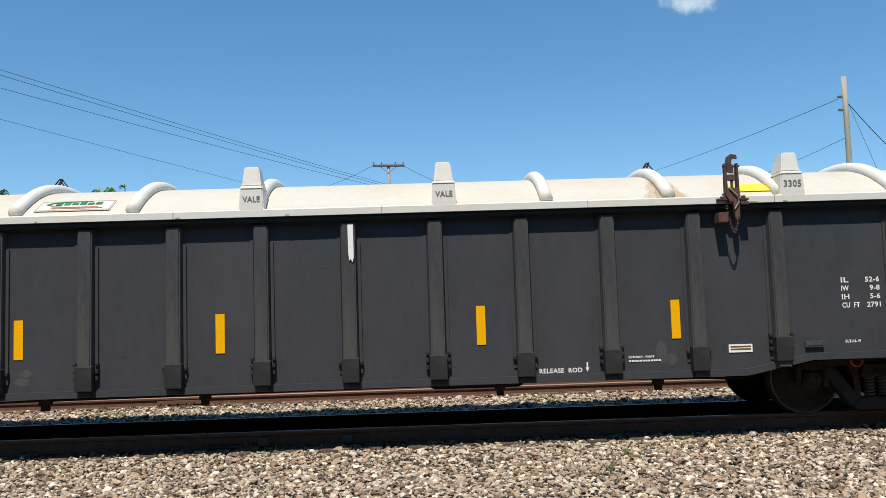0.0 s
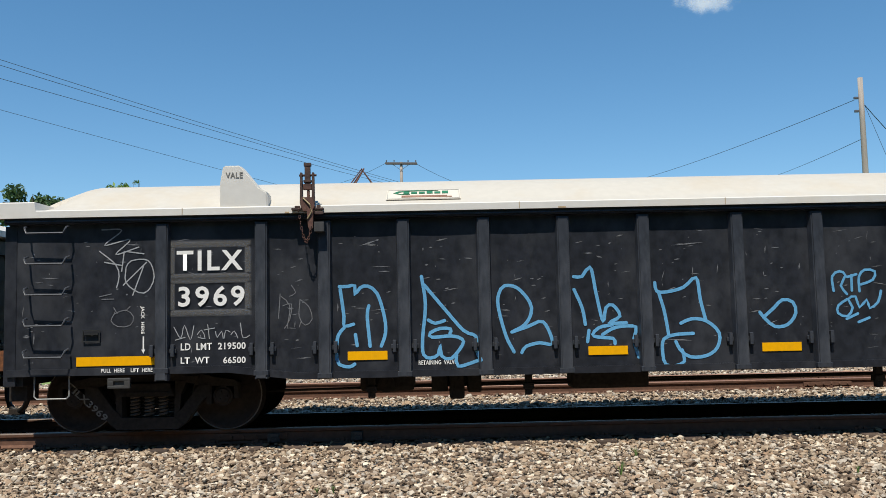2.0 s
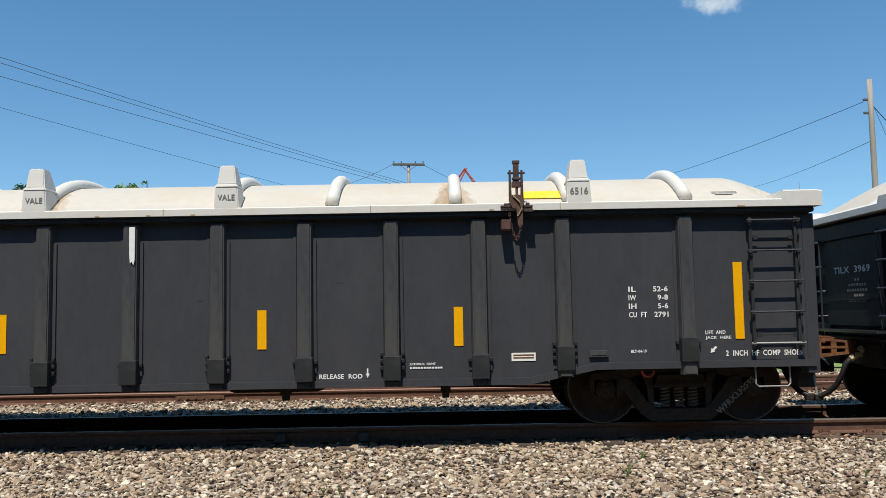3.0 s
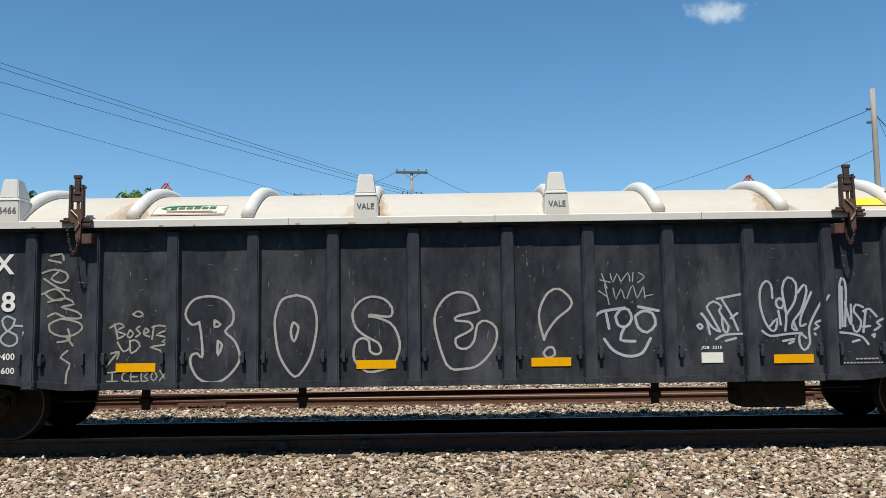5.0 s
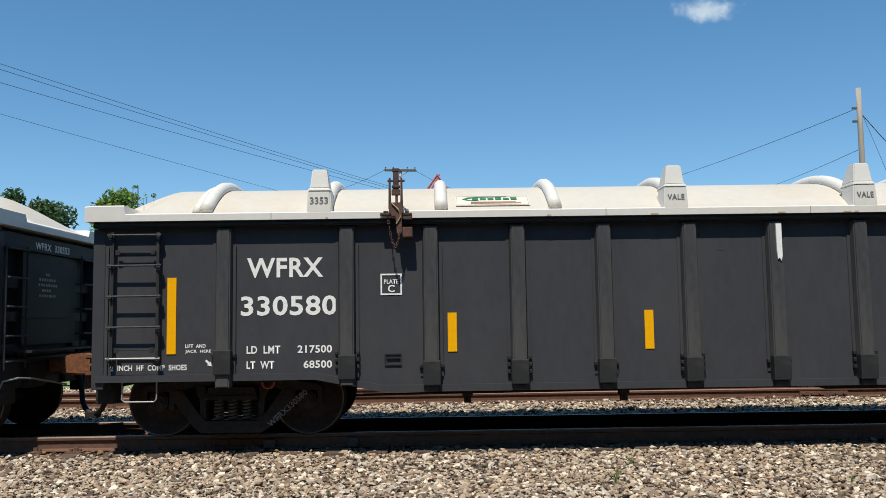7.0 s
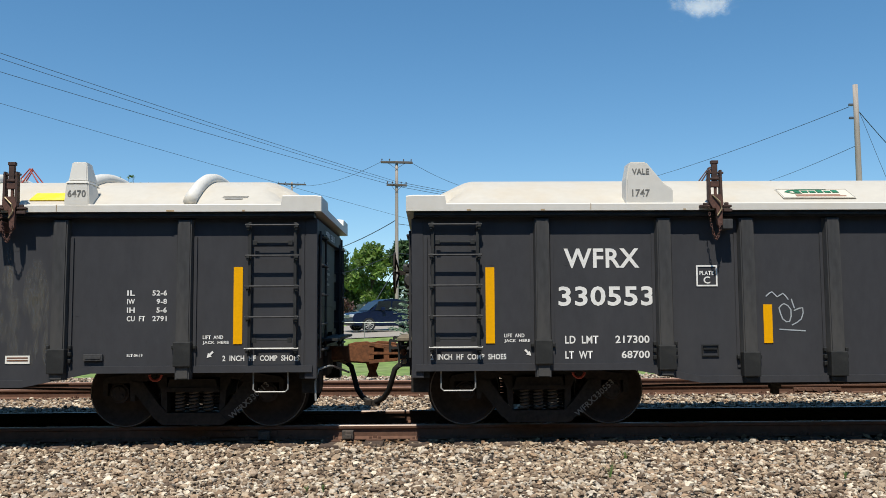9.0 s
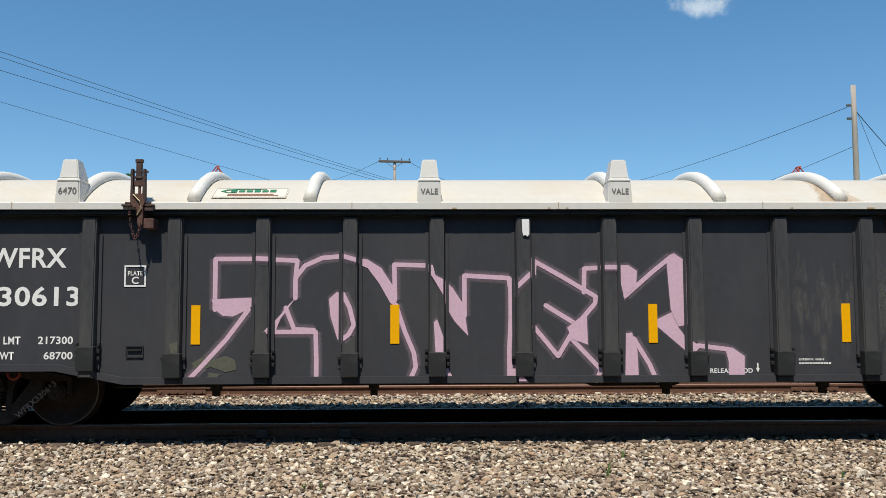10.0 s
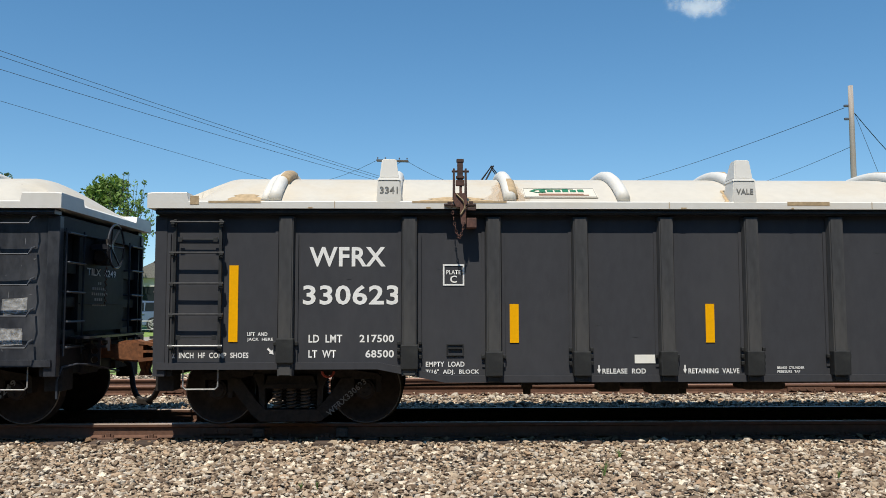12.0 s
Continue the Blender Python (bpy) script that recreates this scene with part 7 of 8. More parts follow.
fill(6, PINK,
      [(1.52, 1.25), (1.77, 1.37), (1.94, 1.24), (1.81, 1.19), (1.92, 1.04), (2.04, 0.96), (1.95, 0.86), (1.58, 1.18)],
      [(2.36, 0.94), (2.45, 0.94), (2.59, 0.84), (2.58, 0.55), (2.40, 0.56), (2.40, 0.78)],
      [(1.20, 1.11), (1.27, 1.12), (1.33, 0.91), (1.34, 0.56), (1.18, 0.56)])
fill(6, OLIVE_BLOT,
      [(-3.85, 0.78), (-3.72, 0.86), (-3.58, 0.83), (-3.45, 0.87), (-3.35, 0.82), (-3.33, 0.71), (-3.45, 0.68), (-3.62, 0.74), (-3.79, 0.70)],
      [(-4.08, 1.01), (-3.97, 1.04), (-3.94, 0.86), (-4.05, 0.87)],
      [(-3.65, 0.68), (-3.51, 0.66), (-3.55, 0.62), (-3.66, 0.62)])
smear = random.Random(9)
for x0, x1, z0, z1, count in ((3.2, 3.9, 0.75, 2.0, 60), (4.2, 4.9, 0.75, 2.1, 110)):
    for _ in range(count):
        x, z, w, h = smear.uniform(x0, x1), smear.triangular(z0, z1, 1.5), smear.uniform(0.015, 0.05), smear.uniform(0.05, 0.2)
        ring = [(x + w * math.cos(a) * smear.uniform(0.6, 1.1), z + h * math.sin(a) * smear.uniform(0.7, 1.1)) for a in np.linspace(0, 2 * math.pi, 11)[:-1]]
        paint(6, FADED, [[Vector(p) for p in ring]], 0, "mist")
for car_index, x, z, w, h in ((0, 3.62, 0.84, 0.09, 0.16), (0, 3.74, 0.76, 0.06, 0.09), (0, -3.77, 0.74, 0.11, 0.06), (0, -3.72, 0.84, 0.08, 0.05)):
    for k in (1.0, 0.8):
        ring = [(x + k * w * math.cos(a) * smear.uniform(0.7, 1.1), z + k * h * math.sin(a) * smear.uniform(0.8, 1.1)) for a in np.linspace(0, 2 * math.pi, 11)[:-1]]
        paint(car_index, FADED, [[Vector(p) for p in ring]], 0, "mist")
GHOST = material("buffed_white_ghost", (0.55, 0.54, 0.52), 0.8, 0, 0.5, 22, 0)
GHOST.node_tree.nodes["Principled BSDF"].inputs["Alpha"].default_value = 0.3
for x0, x1, z0, z1 in ((7.34, 7.61, 1.35, 1.51), (7.32, 7.58, 0.99, 1.157)):
    for k in range(3):
        ring = [(smear.uniform(0, 0.03) + (x0 if i in (0, 3) else x1), smear.uniform(-0.03, 0.03) + (z0 if i < 2 else z1)) for i in range(4)]
        paint(8, GHOST, [[Vector(p) for p in ring]], 0, "mist")
spray(1, BLUE_SPRAY, 0.039,
      [(-4.11, 1.70), (-4.01, 1.70), (-3.93, 1.71), (-3.93, 1.60), (-3.87, 1.68), (-3.78, 1.70), (-3.67, 1.61), (-3.59, 1.34), (-3.58, 1.15), (-3.63, 1.00)],
      [(-4.10, 1.67), (-4.06, 1.35), (-4.06, 1.24), (-3.95, 1.26)],
      [(-4.06, 1.22), (-4.13, 1.13), (-4.15, 0.93), (-4.12, 0.80), (-4.00, 0.77), (-3.94, 0.80)],
      [(-3.77, 1.47), (-3.79, 1.35), (-3.76, 1.00)])
spray(1, BLUE_SPRAY, 0.039,
      [(-3.93, 1.14), (-3.91, 1.01)],
      [(-3.15, 1.80), (-3.11, 1.47), (-3.15, 1.07), (-3.14, 0.89), (-3.06, 0.85), (-2.97, 0.89), (-2.95, 1.00), (-2.93, 0.87), (-2.82, 0.84), (-2.69, 0.99), (-2.69, 1.06), (-2.81, 1.10), (-3.04, 1.09), (-3.06, 1.14), (-2.94, 1.19), (-2.82, 1.18), (-2.83, 1.13)],
      [(-3.12, 1.70), (-2.90, 1.43), (-2.67, 1.16), (-2.53, 1.09), (-2.53, 0.93), (-2.48, 0.82)],
      [(-2.76, 0.88), (-2.74, 0.75), (-2.48, 0.82)])
spray(1, BLUE_SPRAY, 0.039,
      [(-3.08, 1.29), (-3.00, 1.25), (-2.89, 1.28)],
      [(-2.09, 0.90), (-2.18, 1.09), (-2.26, 1.42), (-2.25, 1.58), (-2.18, 1.67), (-2.03, 1.64), (-1.89, 1.47), (-1.88, 1.34), (-1.96, 1.21), (-2.11, 1.13)],
      [(-2.11, 1.13), (-1.92, 1.19), (-1.74, 1.24), (-1.64, 0.99), (-1.79, 1.00), (-1.95, 0.96), (-2.00, 0.89)],
      [(-1.37, 1.76), (-1.27, 1.76), (-1.17, 1.87), (-1.11, 1.56), (-1.04, 1.23), (-1.00, 1.39), (-0.92, 1.42), (-0.84, 1.29), (-0.97, 1.21), (-0.77, 1.21)])
spray(1, BLUE_SPRAY, 0.039,
      [(-1.37, 1.61), (-1.28, 1.39), (-1.25, 1.20)],
      [(-1.05, 1.08), (-0.89, 1.16), (-0.66, 1.16), (-0.69, 1.02), (-0.64, 0.81)],
      [(-1.21, 1.13), (-1.23, 1.00)],
      [(-0.93, 1.19), (-1.09, 1.16), (-1.17, 1.08), (-1.10, 1.05), (-0.93, 1.03), (-0.91, 0.97)])
spray(1, BLUE_SPRAY, 0.039,
      [(-0.42, 1.67), (-0.40, 1.57), (-0.28, 1.56), (-0.08, 1.61), (0.07, 1.72), (0.11, 1.46), (0.16, 1.23)],
      [(-0.38, 1.56), (-0.32, 1.34), (-0.28, 1.06)],
      [(-0.13, 1.19), (0.00, 1.24), (0.17, 1.21), (0.31, 1.07), (0.28, 0.90), (0.15, 0.81), (-0.04, 0.80), (-0.15, 0.88), (-0.20, 0.98)],
      [(0.01, 1.07), (-0.20, 1.06), (-0.34, 1.01), (-0.36, 0.85), (-0.33, 0.72), (-0.22, 0.70), (-0.11, 0.75), (-0.13, 0.88)])
spray(1, BLUE_SPRAY, 0.039,
      [(0.80, 1.30), (0.86, 1.22), (0.97, 1.13), (1.12, 1.15), (1.22, 1.28), (1.19, 1.41), (1.07, 1.44), (0.97, 1.35), (0.84, 1.24)])
spray(1, BLUE_SPRAY, 0.030,
      [(1.68, 1.53), (1.67, 1.70), (1.76, 1.76), (1.83, 1.71), (1.77, 1.59), (1.84, 1.49)],
      [(1.85, 1.69), (1.96, 1.72)],
      [(1.90, 1.71), (1.90, 1.53)],
      [(1.99, 1.52), (1.99, 1.69), (2.06, 1.77), (2.18, 1.75), (2.15, 1.65), (2.01, 1.60)])
spray(1, BLUE_SPRAY, 0.030,
      [(1.84, 1.43), (1.73, 1.36), (1.72, 1.27), (1.83, 1.23), (1.90, 1.33), (1.85, 1.43), (1.94, 1.46), (1.98, 1.33), (2.07, 1.42), (2.10, 1.32), (2.20, 1.39), (2.24, 1.52)],
      [(1.82, 1.20), (1.96, 1.26)],
      [(1.96, 1.16), (2.09, 1.21)])
spray(3, SILVER_SPRAY, 0.028,
      [(-3.06, 1.41), (-3.14, 1.38), (-3.21, 1.46), (-3.21, 1.56), (-3.11, 1.68), (-2.91, 1.71), (-2.75, 1.65), (-2.66, 1.51), (-2.68, 1.38), (-2.76, 1.30), (-2.64, 1.18), (-2.58, 1.01), (-2.62, 0.89), (-2.77, 0.74), (-2.94, 0.71), (-3.07, 0.77), (-3.15, 0.91), (-3.15, 1.02), (-3.08, 1.05), (-3.02, 1.00), (-3.03, 1.22), (-3.06, 1.41)],
      [(-2.88, 1.43), (-2.81, 1.38), (-2.88, 1.35), (-2.88, 1.43)],
      [(-2.84, 1.19), (-2.79, 1.14), (-2.84, 1.02), (-2.84, 1.19)],
      [(-1.92, 1.71), (-2.09, 1.66), (-2.17, 1.47), (-2.17, 1.27), (-2.12, 1.01), (-1.99, 0.80), (-1.90, 0.78), (-1.77, 0.97), (-1.70, 1.23), (-1.69, 1.46), (-1.76, 1.65), (-1.92, 1.71)])
spray(3, SILVER_SPRAY, 0.028,
      [(-1.95, 1.39), (-1.90, 1.33), (-1.95, 1.17), (-1.99, 1.27), (-1.97, 1.38), (-1.95, 1.39)],
      [(-0.77, 0.93), (-0.72, 1.09), (-0.75, 1.25), (-0.83, 1.37), (-1.00, 1.44), (-1.08, 1.45), (-1.06, 1.47), (-0.93, 1.45), (-0.82, 1.45), (-0.81, 1.55), (-0.90, 1.65), (-1.06, 1.68), (-1.19, 1.62), (-1.27, 1.49), (-1.23, 1.32), (-1.10, 1.21), (-0.97, 1.14), (-0.94, 1.04), (-1.00, 1.01), (-1.07, 1.05), (-1.08, 1.16), (-1.16, 1.20), (-1.24, 1.14), (-1.26, 1.00), (-1.22, 0.90), (-1.10, 0.81), (-0.97, 0.82), (-0.84, 0.86)],
      [(-0.08, 0.82), (-0.18, 0.88), (-0.28, 1.18), (-0.31, 1.44), (-0.20, 1.64), (-0.04, 1.72), (0.13, 1.67), (0.20, 1.53), (0.19, 1.49), (-0.04, 1.44), (-0.07, 1.39), (0.09, 1.37), (0.13, 1.30), (0.05, 1.24), (-0.07, 1.18), (-0.05, 1.08), (0.05, 1.06), (0.14, 1.14), (0.19, 1.34), (0.29, 1.38), (0.40, 1.30), (0.40, 1.14), (0.31, 0.98), (0.15, 0.85), (-0.08, 0.82)],
      [(0.96, 1.15), (0.91, 1.36), (0.92, 1.52), (1.02, 1.70), (1.15, 1.74), (1.28, 1.62), (1.27, 1.52), (1.11, 1.39), (0.99, 1.23), (0.96, 1.15)])
spray(3, SILVER_SPRAY, 0.028,
      [(1.00, 1.06), (0.95, 1.00), (1.00, 0.94), (1.08, 0.98), (1.06, 1.06), (1.00, 1.06)])
spray(3, TAG_SPRAY, 0.022,
      [(-3.84, 1.51), (-3.78, 1.55), (-3.72, 1.51), (-3.77, 1.48), (-3.84, 1.51)],
      [(-4.05, 1.40), (-4.01, 1.23)],
      [(-4.10, 1.36), (-4.00, 1.41), (-3.94, 1.37), (-4.03, 1.32), (-3.92, 1.28), (-4.01, 1.23)],
      [(-3.87, 1.33), (-3.90, 1.27), (-3.87, 1.24), (-3.83, 1.29), (-3.87, 1.33)],
      [(-3.76, 1.37), (-3.80, 1.34), (-3.75, 1.29), (-3.80, 1.25)],
      [(-3.71, 1.29), (-3.65, 1.31), (-3.69, 1.35), (-3.71, 1.28), (-3.64, 1.25)],
      [(-3.59, 1.37), (-3.61, 1.22)],
      [(-3.61, 1.36), (-3.52, 1.38), (-3.41, 1.34), (-3.56, 1.27), (-3.42, 1.24), (-3.49, 1.19), (-3.42, 1.16), (-3.63, 1.13), (-3.51, 1.09), (-3.50, 1.00)])
spray(3, TAG_SPRAY, 0.022,
      [(-4.01, 1.19), (-3.94, 1.08), (-3.86, 1.13)],
      [(-3.87, 1.21), (-3.85, 1.06), (-3.75, 1.14), (-3.80, 1.21), (-3.87, 1.20)],
      [(-4.14, 0.90), (-4.00, 1.08)],
      [(-4.08, 1.06), (-3.99, 1.08), (-4.01, 1.00)])
spray(3, TAG_SPRAY, 0.018,
      [(-4.11, 0.84), (-4.00, 0.85)],
      [(-4.06, 0.84), (-4.06, 0.75)],
      [(-4.12, 0.74), (-4.00, 0.74)],
      [(-3.87, 0.85), (-3.94, 0.82), (-3.94, 0.75), (-3.87, 0.74)],
      [(-3.76, 0.85), (-3.84, 0.84), (-3.84, 0.74), (-3.75, 0.74)],
      [(-3.84, 0.79), (-3.77, 0.79)],
      [(-3.72, 0.85), (-3.72, 0.74), (-3.64, 0.75), (-3.69, 0.79), (-3.65, 0.83), (-3.72, 0.85)],
      [(-3.58, 0.86), (-3.61, 0.79), (-3.58, 0.74), (-3.54, 0.79), (-3.58, 0.86)],
      [(-3.51, 0.86), (-3.42, 0.72)],
      [(-3.42, 0.86), (-3.51, 0.74)])
spray(3, TAG_SPRAY, 0.024,
      [(-4.90, 2.01), (-4.77, 2.05), (-4.63, 2.01), (-4.61, 1.94), (-4.68, 1.89), (-4.80, 1.94), (-4.72, 2.02)],
      [(-4.88, 1.94), (-4.71, 1.83), (-4.59, 1.80)],
      [(-4.90, 1.76), (-4.74, 1.82), (-4.63, 1.71), (-4.77, 1.69), (-4.86, 1.76)],
      [(-4.83, 1.67), (-4.62, 1.71), (-4.53, 1.64), (-4.68, 1.61), (-4.49, 1.55), (-4.44, 1.48), (-4.62, 1.48), (-4.74, 1.54), (-4.83, 1.50)],
      [(-4.81, 1.41), (-4.68, 1.47), (-4.46, 1.42), (-4.43, 1.35), (-4.53, 1.28), (-4.68, 1.27), (-4.80, 1.33), (-4.81, 1.41)],
      [(-4.59, 1.35), (-4.57, 1.23), (-4.71, 1.20)],
      [(-4.61, 1.26), (-4.53, 1.16)])
spray(3, TAG_SPRAY, 0.024,
      [(-4.59, 1.10), (-4.67, 1.02), (-4.56, 0.95), (-4.59, 0.85), (-4.60, 0.71)],
      [(-4.81, 2.21), (-4.68, 2.23), (-4.66, 2.16)],
      [(-4.83, 2.16), (-4.69, 2.13)])
spray(3, PALE_SPRAY, 0.027,
      [(2.89, 1.19), (2.86, 1.35), (2.80, 1.43)],
      [(2.81, 1.43), (2.93, 1.26), (3.01, 1.22)],
      [(3.01, 1.22), (2.90, 1.44), (2.87, 1.51), (2.95, 1.57), (3.04, 1.51), (3.01, 1.46), (3.06, 1.37), (3.11, 1.28), (3.09, 1.21), (3.05, 1.24), (3.04, 1.37)],
      [(2.99, 1.60), (3.27, 1.65)],
      [(3.05, 1.59), (3.15, 1.41), (3.22, 1.23)],
      [(3.14, 1.37), (3.22, 1.43)],
      [(2.96, 1.13), (3.06, 1.18), (3.27, 1.19)],
      [(3.07, 1.11), (3.19, 1.14)],
      [(2.75, 1.29), (2.78, 1.31), (2.81, 1.28), (2.78, 1.25), (2.75, 1.29)])
spray(3, PALE_SPRAY, 0.027,
      [(3.64, 1.60), (3.63, 1.75), (3.57, 1.80), (3.50, 1.71), (3.49, 1.52), (3.54, 1.32), (3.61, 1.22), (3.66, 1.24), (3.68, 1.36), (3.59, 1.27)],
      [(3.70, 1.45), (3.72, 1.29)],
      [(3.68, 1.56), (3.72, 1.60), (3.77, 1.55), (3.74, 1.48), (3.69, 1.50), (3.68, 1.56)],
      [(3.77, 1.22), (3.79, 1.40), (3.76, 1.71), (3.83, 1.84), (3.92, 1.77), (3.90, 1.57), (3.79, 1.40)],
      [(3.94, 1.66), (4.01, 1.75), (4.04, 1.68), (3.96, 1.44), (3.87, 1.33), (3.91, 1.22), (3.85, 1.25), (3.87, 1.33)],
      [(4.09, 1.66), (3.96, 1.38), (3.95, 1.27), (4.01, 1.29)])
spray(3, PALE_SPRAY, 0.027,
      [(4.25, 1.62), (4.16, 1.48), (4.05, 1.26), (4.05, 1.07), (3.98, 0.99), (3.93, 1.07), (3.94, 1.18), (4.01, 1.13)],
      [(3.50, 1.22), (3.59, 1.16), (3.79, 1.18), (3.96, 1.19)],
      [(3.74, 1.10), (3.87, 1.12)],
      [(3.81, 1.07), (3.86, 1.09)],
      [(4.18, 1.33), (4.12, 1.30), (4.16, 1.26), (4.11, 1.23)],
      [(4.11, 1.18), (4.12, 1.17)],
      [(4.41, 1.24), (4.43, 1.76), (4.48, 1.81), (4.50, 1.67), (4.47, 1.26)],
      [(4.45, 1.72), (4.44, 1.26)],
      [(4.48, 1.54), (4.54, 1.28), (4.55, 1.51)],
      [(4.69, 1.48), (4.61, 1.51), (4.58, 1.43), (4.66, 1.32), (4.63, 1.21), (4.58, 1.20), (4.56, 1.27)])
spray(3, PALE_SPRAY, 0.027,
      [(4.68, 1.19), (4.72, 1.45)],
      [(4.69, 1.43), (4.76, 1.46), (4.84, 1.37)],
      [(4.68, 1.25), (4.76, 1.26)],
      [(4.41, 1.19), (4.56, 1.17), (4.67, 1.13), (4.73, 1.05)],
      [(4.55, 1.08), (4.63, 1.10)],
      [(4.91, 1.34), (4.84, 1.30), (4.88, 1.26), (4.81, 1.21)],
      [(4.78, 1.15), (4.81, 1.17), (4.80, 1.13)])
spray(3, PALE_SPRAY, 0.033,
      [(1.57, 1.42), (1.64, 1.47), (1.91, 1.51)],
      [(1.69, 1.45), (1.72, 1.27)])
spray(3, PALE_SPRAY, 0.033,
      [(1.80, 1.41), (1.83, 1.31), (1.92, 1.29), (1.99, 1.38), (1.95, 1.49), (1.86, 1.49), (1.80, 1.41)],
      [(2.03, 1.41), (2.06, 1.28), (2.16, 1.22), (2.26, 1.31), (2.23, 1.44), (2.12, 1.47), (2.03, 1.41)],
      [(2.07, 1.52), (2.30, 1.47)],
      [(1.66, 1.15), (1.76, 1.02), (1.92, 0.95), (2.09, 0.98), (2.20, 1.15)])
spray(3, PALE_SPRAY, 0.033,
      [(1.90, 1.28), (1.85, 1.14), (2.02, 1.12)])
spray(3, THIN_SPRAY, 0.014,
      [(1.63, 1.84), (1.75, 1.81)],
      [(1.65, 1.91), (1.71, 1.74)],
      [(1.75, 1.91), (1.78, 1.81), (1.83, 1.91), (1.87, 1.82)],
      [(1.88, 1.82), (1.96, 1.92), (1.98, 1.82)])
spray(3, THIN_SPRAY, 0.014,
      [(2.01, 1.82), (2.02, 1.92)],
      [(2.08, 1.92), (2.15, 1.87), (2.07, 1.80)],
      [(1.61, 1.71), (1.71, 1.64)],
      [(1.68, 1.78), (1.73, 1.55)])
spray(3, THIN_SPRAY, 0.014,
      [(1.78, 1.74), (1.81, 1.61), (1.87, 1.73), (1.91, 1.62)],
      [(1.94, 1.62), (2.01, 1.77), (2.06, 1.62), (2.13, 1.75), (2.15, 1.62)],
      [(2.14, 1.64), (2.24, 1.66)])
spray(3, PALE_SPRAY, 0.02,
      [(6.51, 1.39), (6.56, 1.18), (6.60, 0.97)],
      [(6.71, 1.32), (6.54, 1.21), (6.46, 1.18)],
      [(6.55, 1.21), (6.67, 1.19)],
      [(6.66, 1.05), (6.73, 1.35), (6.89, 1.15)],
      [(6.61, 1.19), (6.78, 1.21)],
      [(6.78, 1.35), (6.97, 1.08), (6.97, 1.35)],
      [(7.08, 1.38), (6.99, 1.24), (7.26, 1.20)],
      [(7.10, 1.34), (7.15, 0.99)],
      [(7.17, 1.34), (7.25, 1.21)],
      [(6.66, 1.01), (6.83, 1.06), (7.14, 1.05)],
      [(6.75, 1.00), (7.04, 1.03)])
spray(3, THIN_SPRAY, 0.013,
      [(5.69, 1.73), (5.71, 1.99), (5.79, 2.02), (5.81, 1.76)],
      [(5.57, 1.66), (5.65, 1.76), (5.79, 1.69), (5.92, 1.79), (5.95, 1.69)],
      [(5.52, 1.60), (5.68, 1.56), (5.78, 1.63), (6.02, 1.66)],
      [(5.62, 1.50), (5.72, 1.60), (5.78, 1.46), (5.83, 1.56)])
spray(3, THIN_SPRAY, 0.013,
      [(5.23, 1.50), (5.32, 1.56), (5.40, 1.47), (5.38, 1.34), (5.28, 1.36), (5.22, 1.45), (5.23, 1.50)],
      [(5.40, 1.34), (5.50, 1.40), (5.58, 1.30), (5.54, 1.20), (5.44, 1.21), (5.40, 1.31)],
      [(5.69, 1.33), (5.78, 1.39), (5.91, 1.35), (5.87, 1.22), (5.74, 1.20), (5.69, 1.30)],
      [(5.73, 1.14), (5.84, 1.20), (5.95, 1.10), (5.90, 0.98), (5.77, 1.00), (5.73, 1.14)])
spray(3, PALE_SPRAY, 0.024,
      [(-6.00, 1.47), (-5.94, 1.16)],
      [(-5.80, 1.49), (-5.97, 1.33), (-5.77, 1.17)],
      [(-5.77, 1.18), (-5.70, 1.47), (-5.62, 1.17)],
      [(-5.74, 1.28), (-5.64, 1.29)],
      [(-5.63, 1.47), (-5.61, 1.24), (-5.56, 1.17), (-5.51, 1.24), (-5.52, 1.49)],
      [(-5.47, 1.51), (-5.42, 1.16)],
      [(-5.21, 1.47), (-5.30, 1.51), (-5.36, 1.46), (-5.31, 1.35), (-5.19, 1.29), (-5.18, 1.20), (-5.27, 1.16), (-5.36, 1.21), (-5.36, 1.28), (-5.24, 1.38), (-5.21, 1.47)],
      [(-5.21, 1.40), (-5.10, 1.39)],
      [(-5.06, 1.32), (-5.08, 1.26)],
      [(-6.08, 1.21), (-6.10, 1.25)])
spray(3, THIN_SPRAY, 0.011,
      [(-7.21, 2.22), (-7.08, 2.25), (-7.19, 2.14), (-7.05, 2.19), (-7.13, 2.10)],
      [(-7.03, 2.23), (-7.06, 2.11), (-6.99, 2.10), (-6.95, 2.23)],
      [(-6.92, 2.23), (-6.95, 2.07)],
      [(-6.94, 2.21), (-6.87, 2.23), (-6.88, 2.16), (-6.94, 2.14), (-6.86, 2.07)],
      [(-6.78, 2.23), (-6.84, 2.19), (-6.84, 2.08), (-6.77, 2.07), (-6.74, 2.15), (-6.78, 2.23)],
      [(-6.83, 2.13), (-6.55, 2.12)],
      [(-6.69, 2.20), (-6.55, 2.12), (-6.70, 2.02)],
      [(-7.14, 1.97), (-7.04, 1.97)],
      [(-7.09, 2.02), (-7.10, 1.93)],
      [(-6.94, 2.01), (-7.02, 1.97), (-6.94, 1.92), (-7.03, 1.88)],
      [(-6.98, 2.04), (-7.00, 1.77)],
      [(-6.92, 2.00), (-6.89, 1.94), (-6.84, 2.00)])
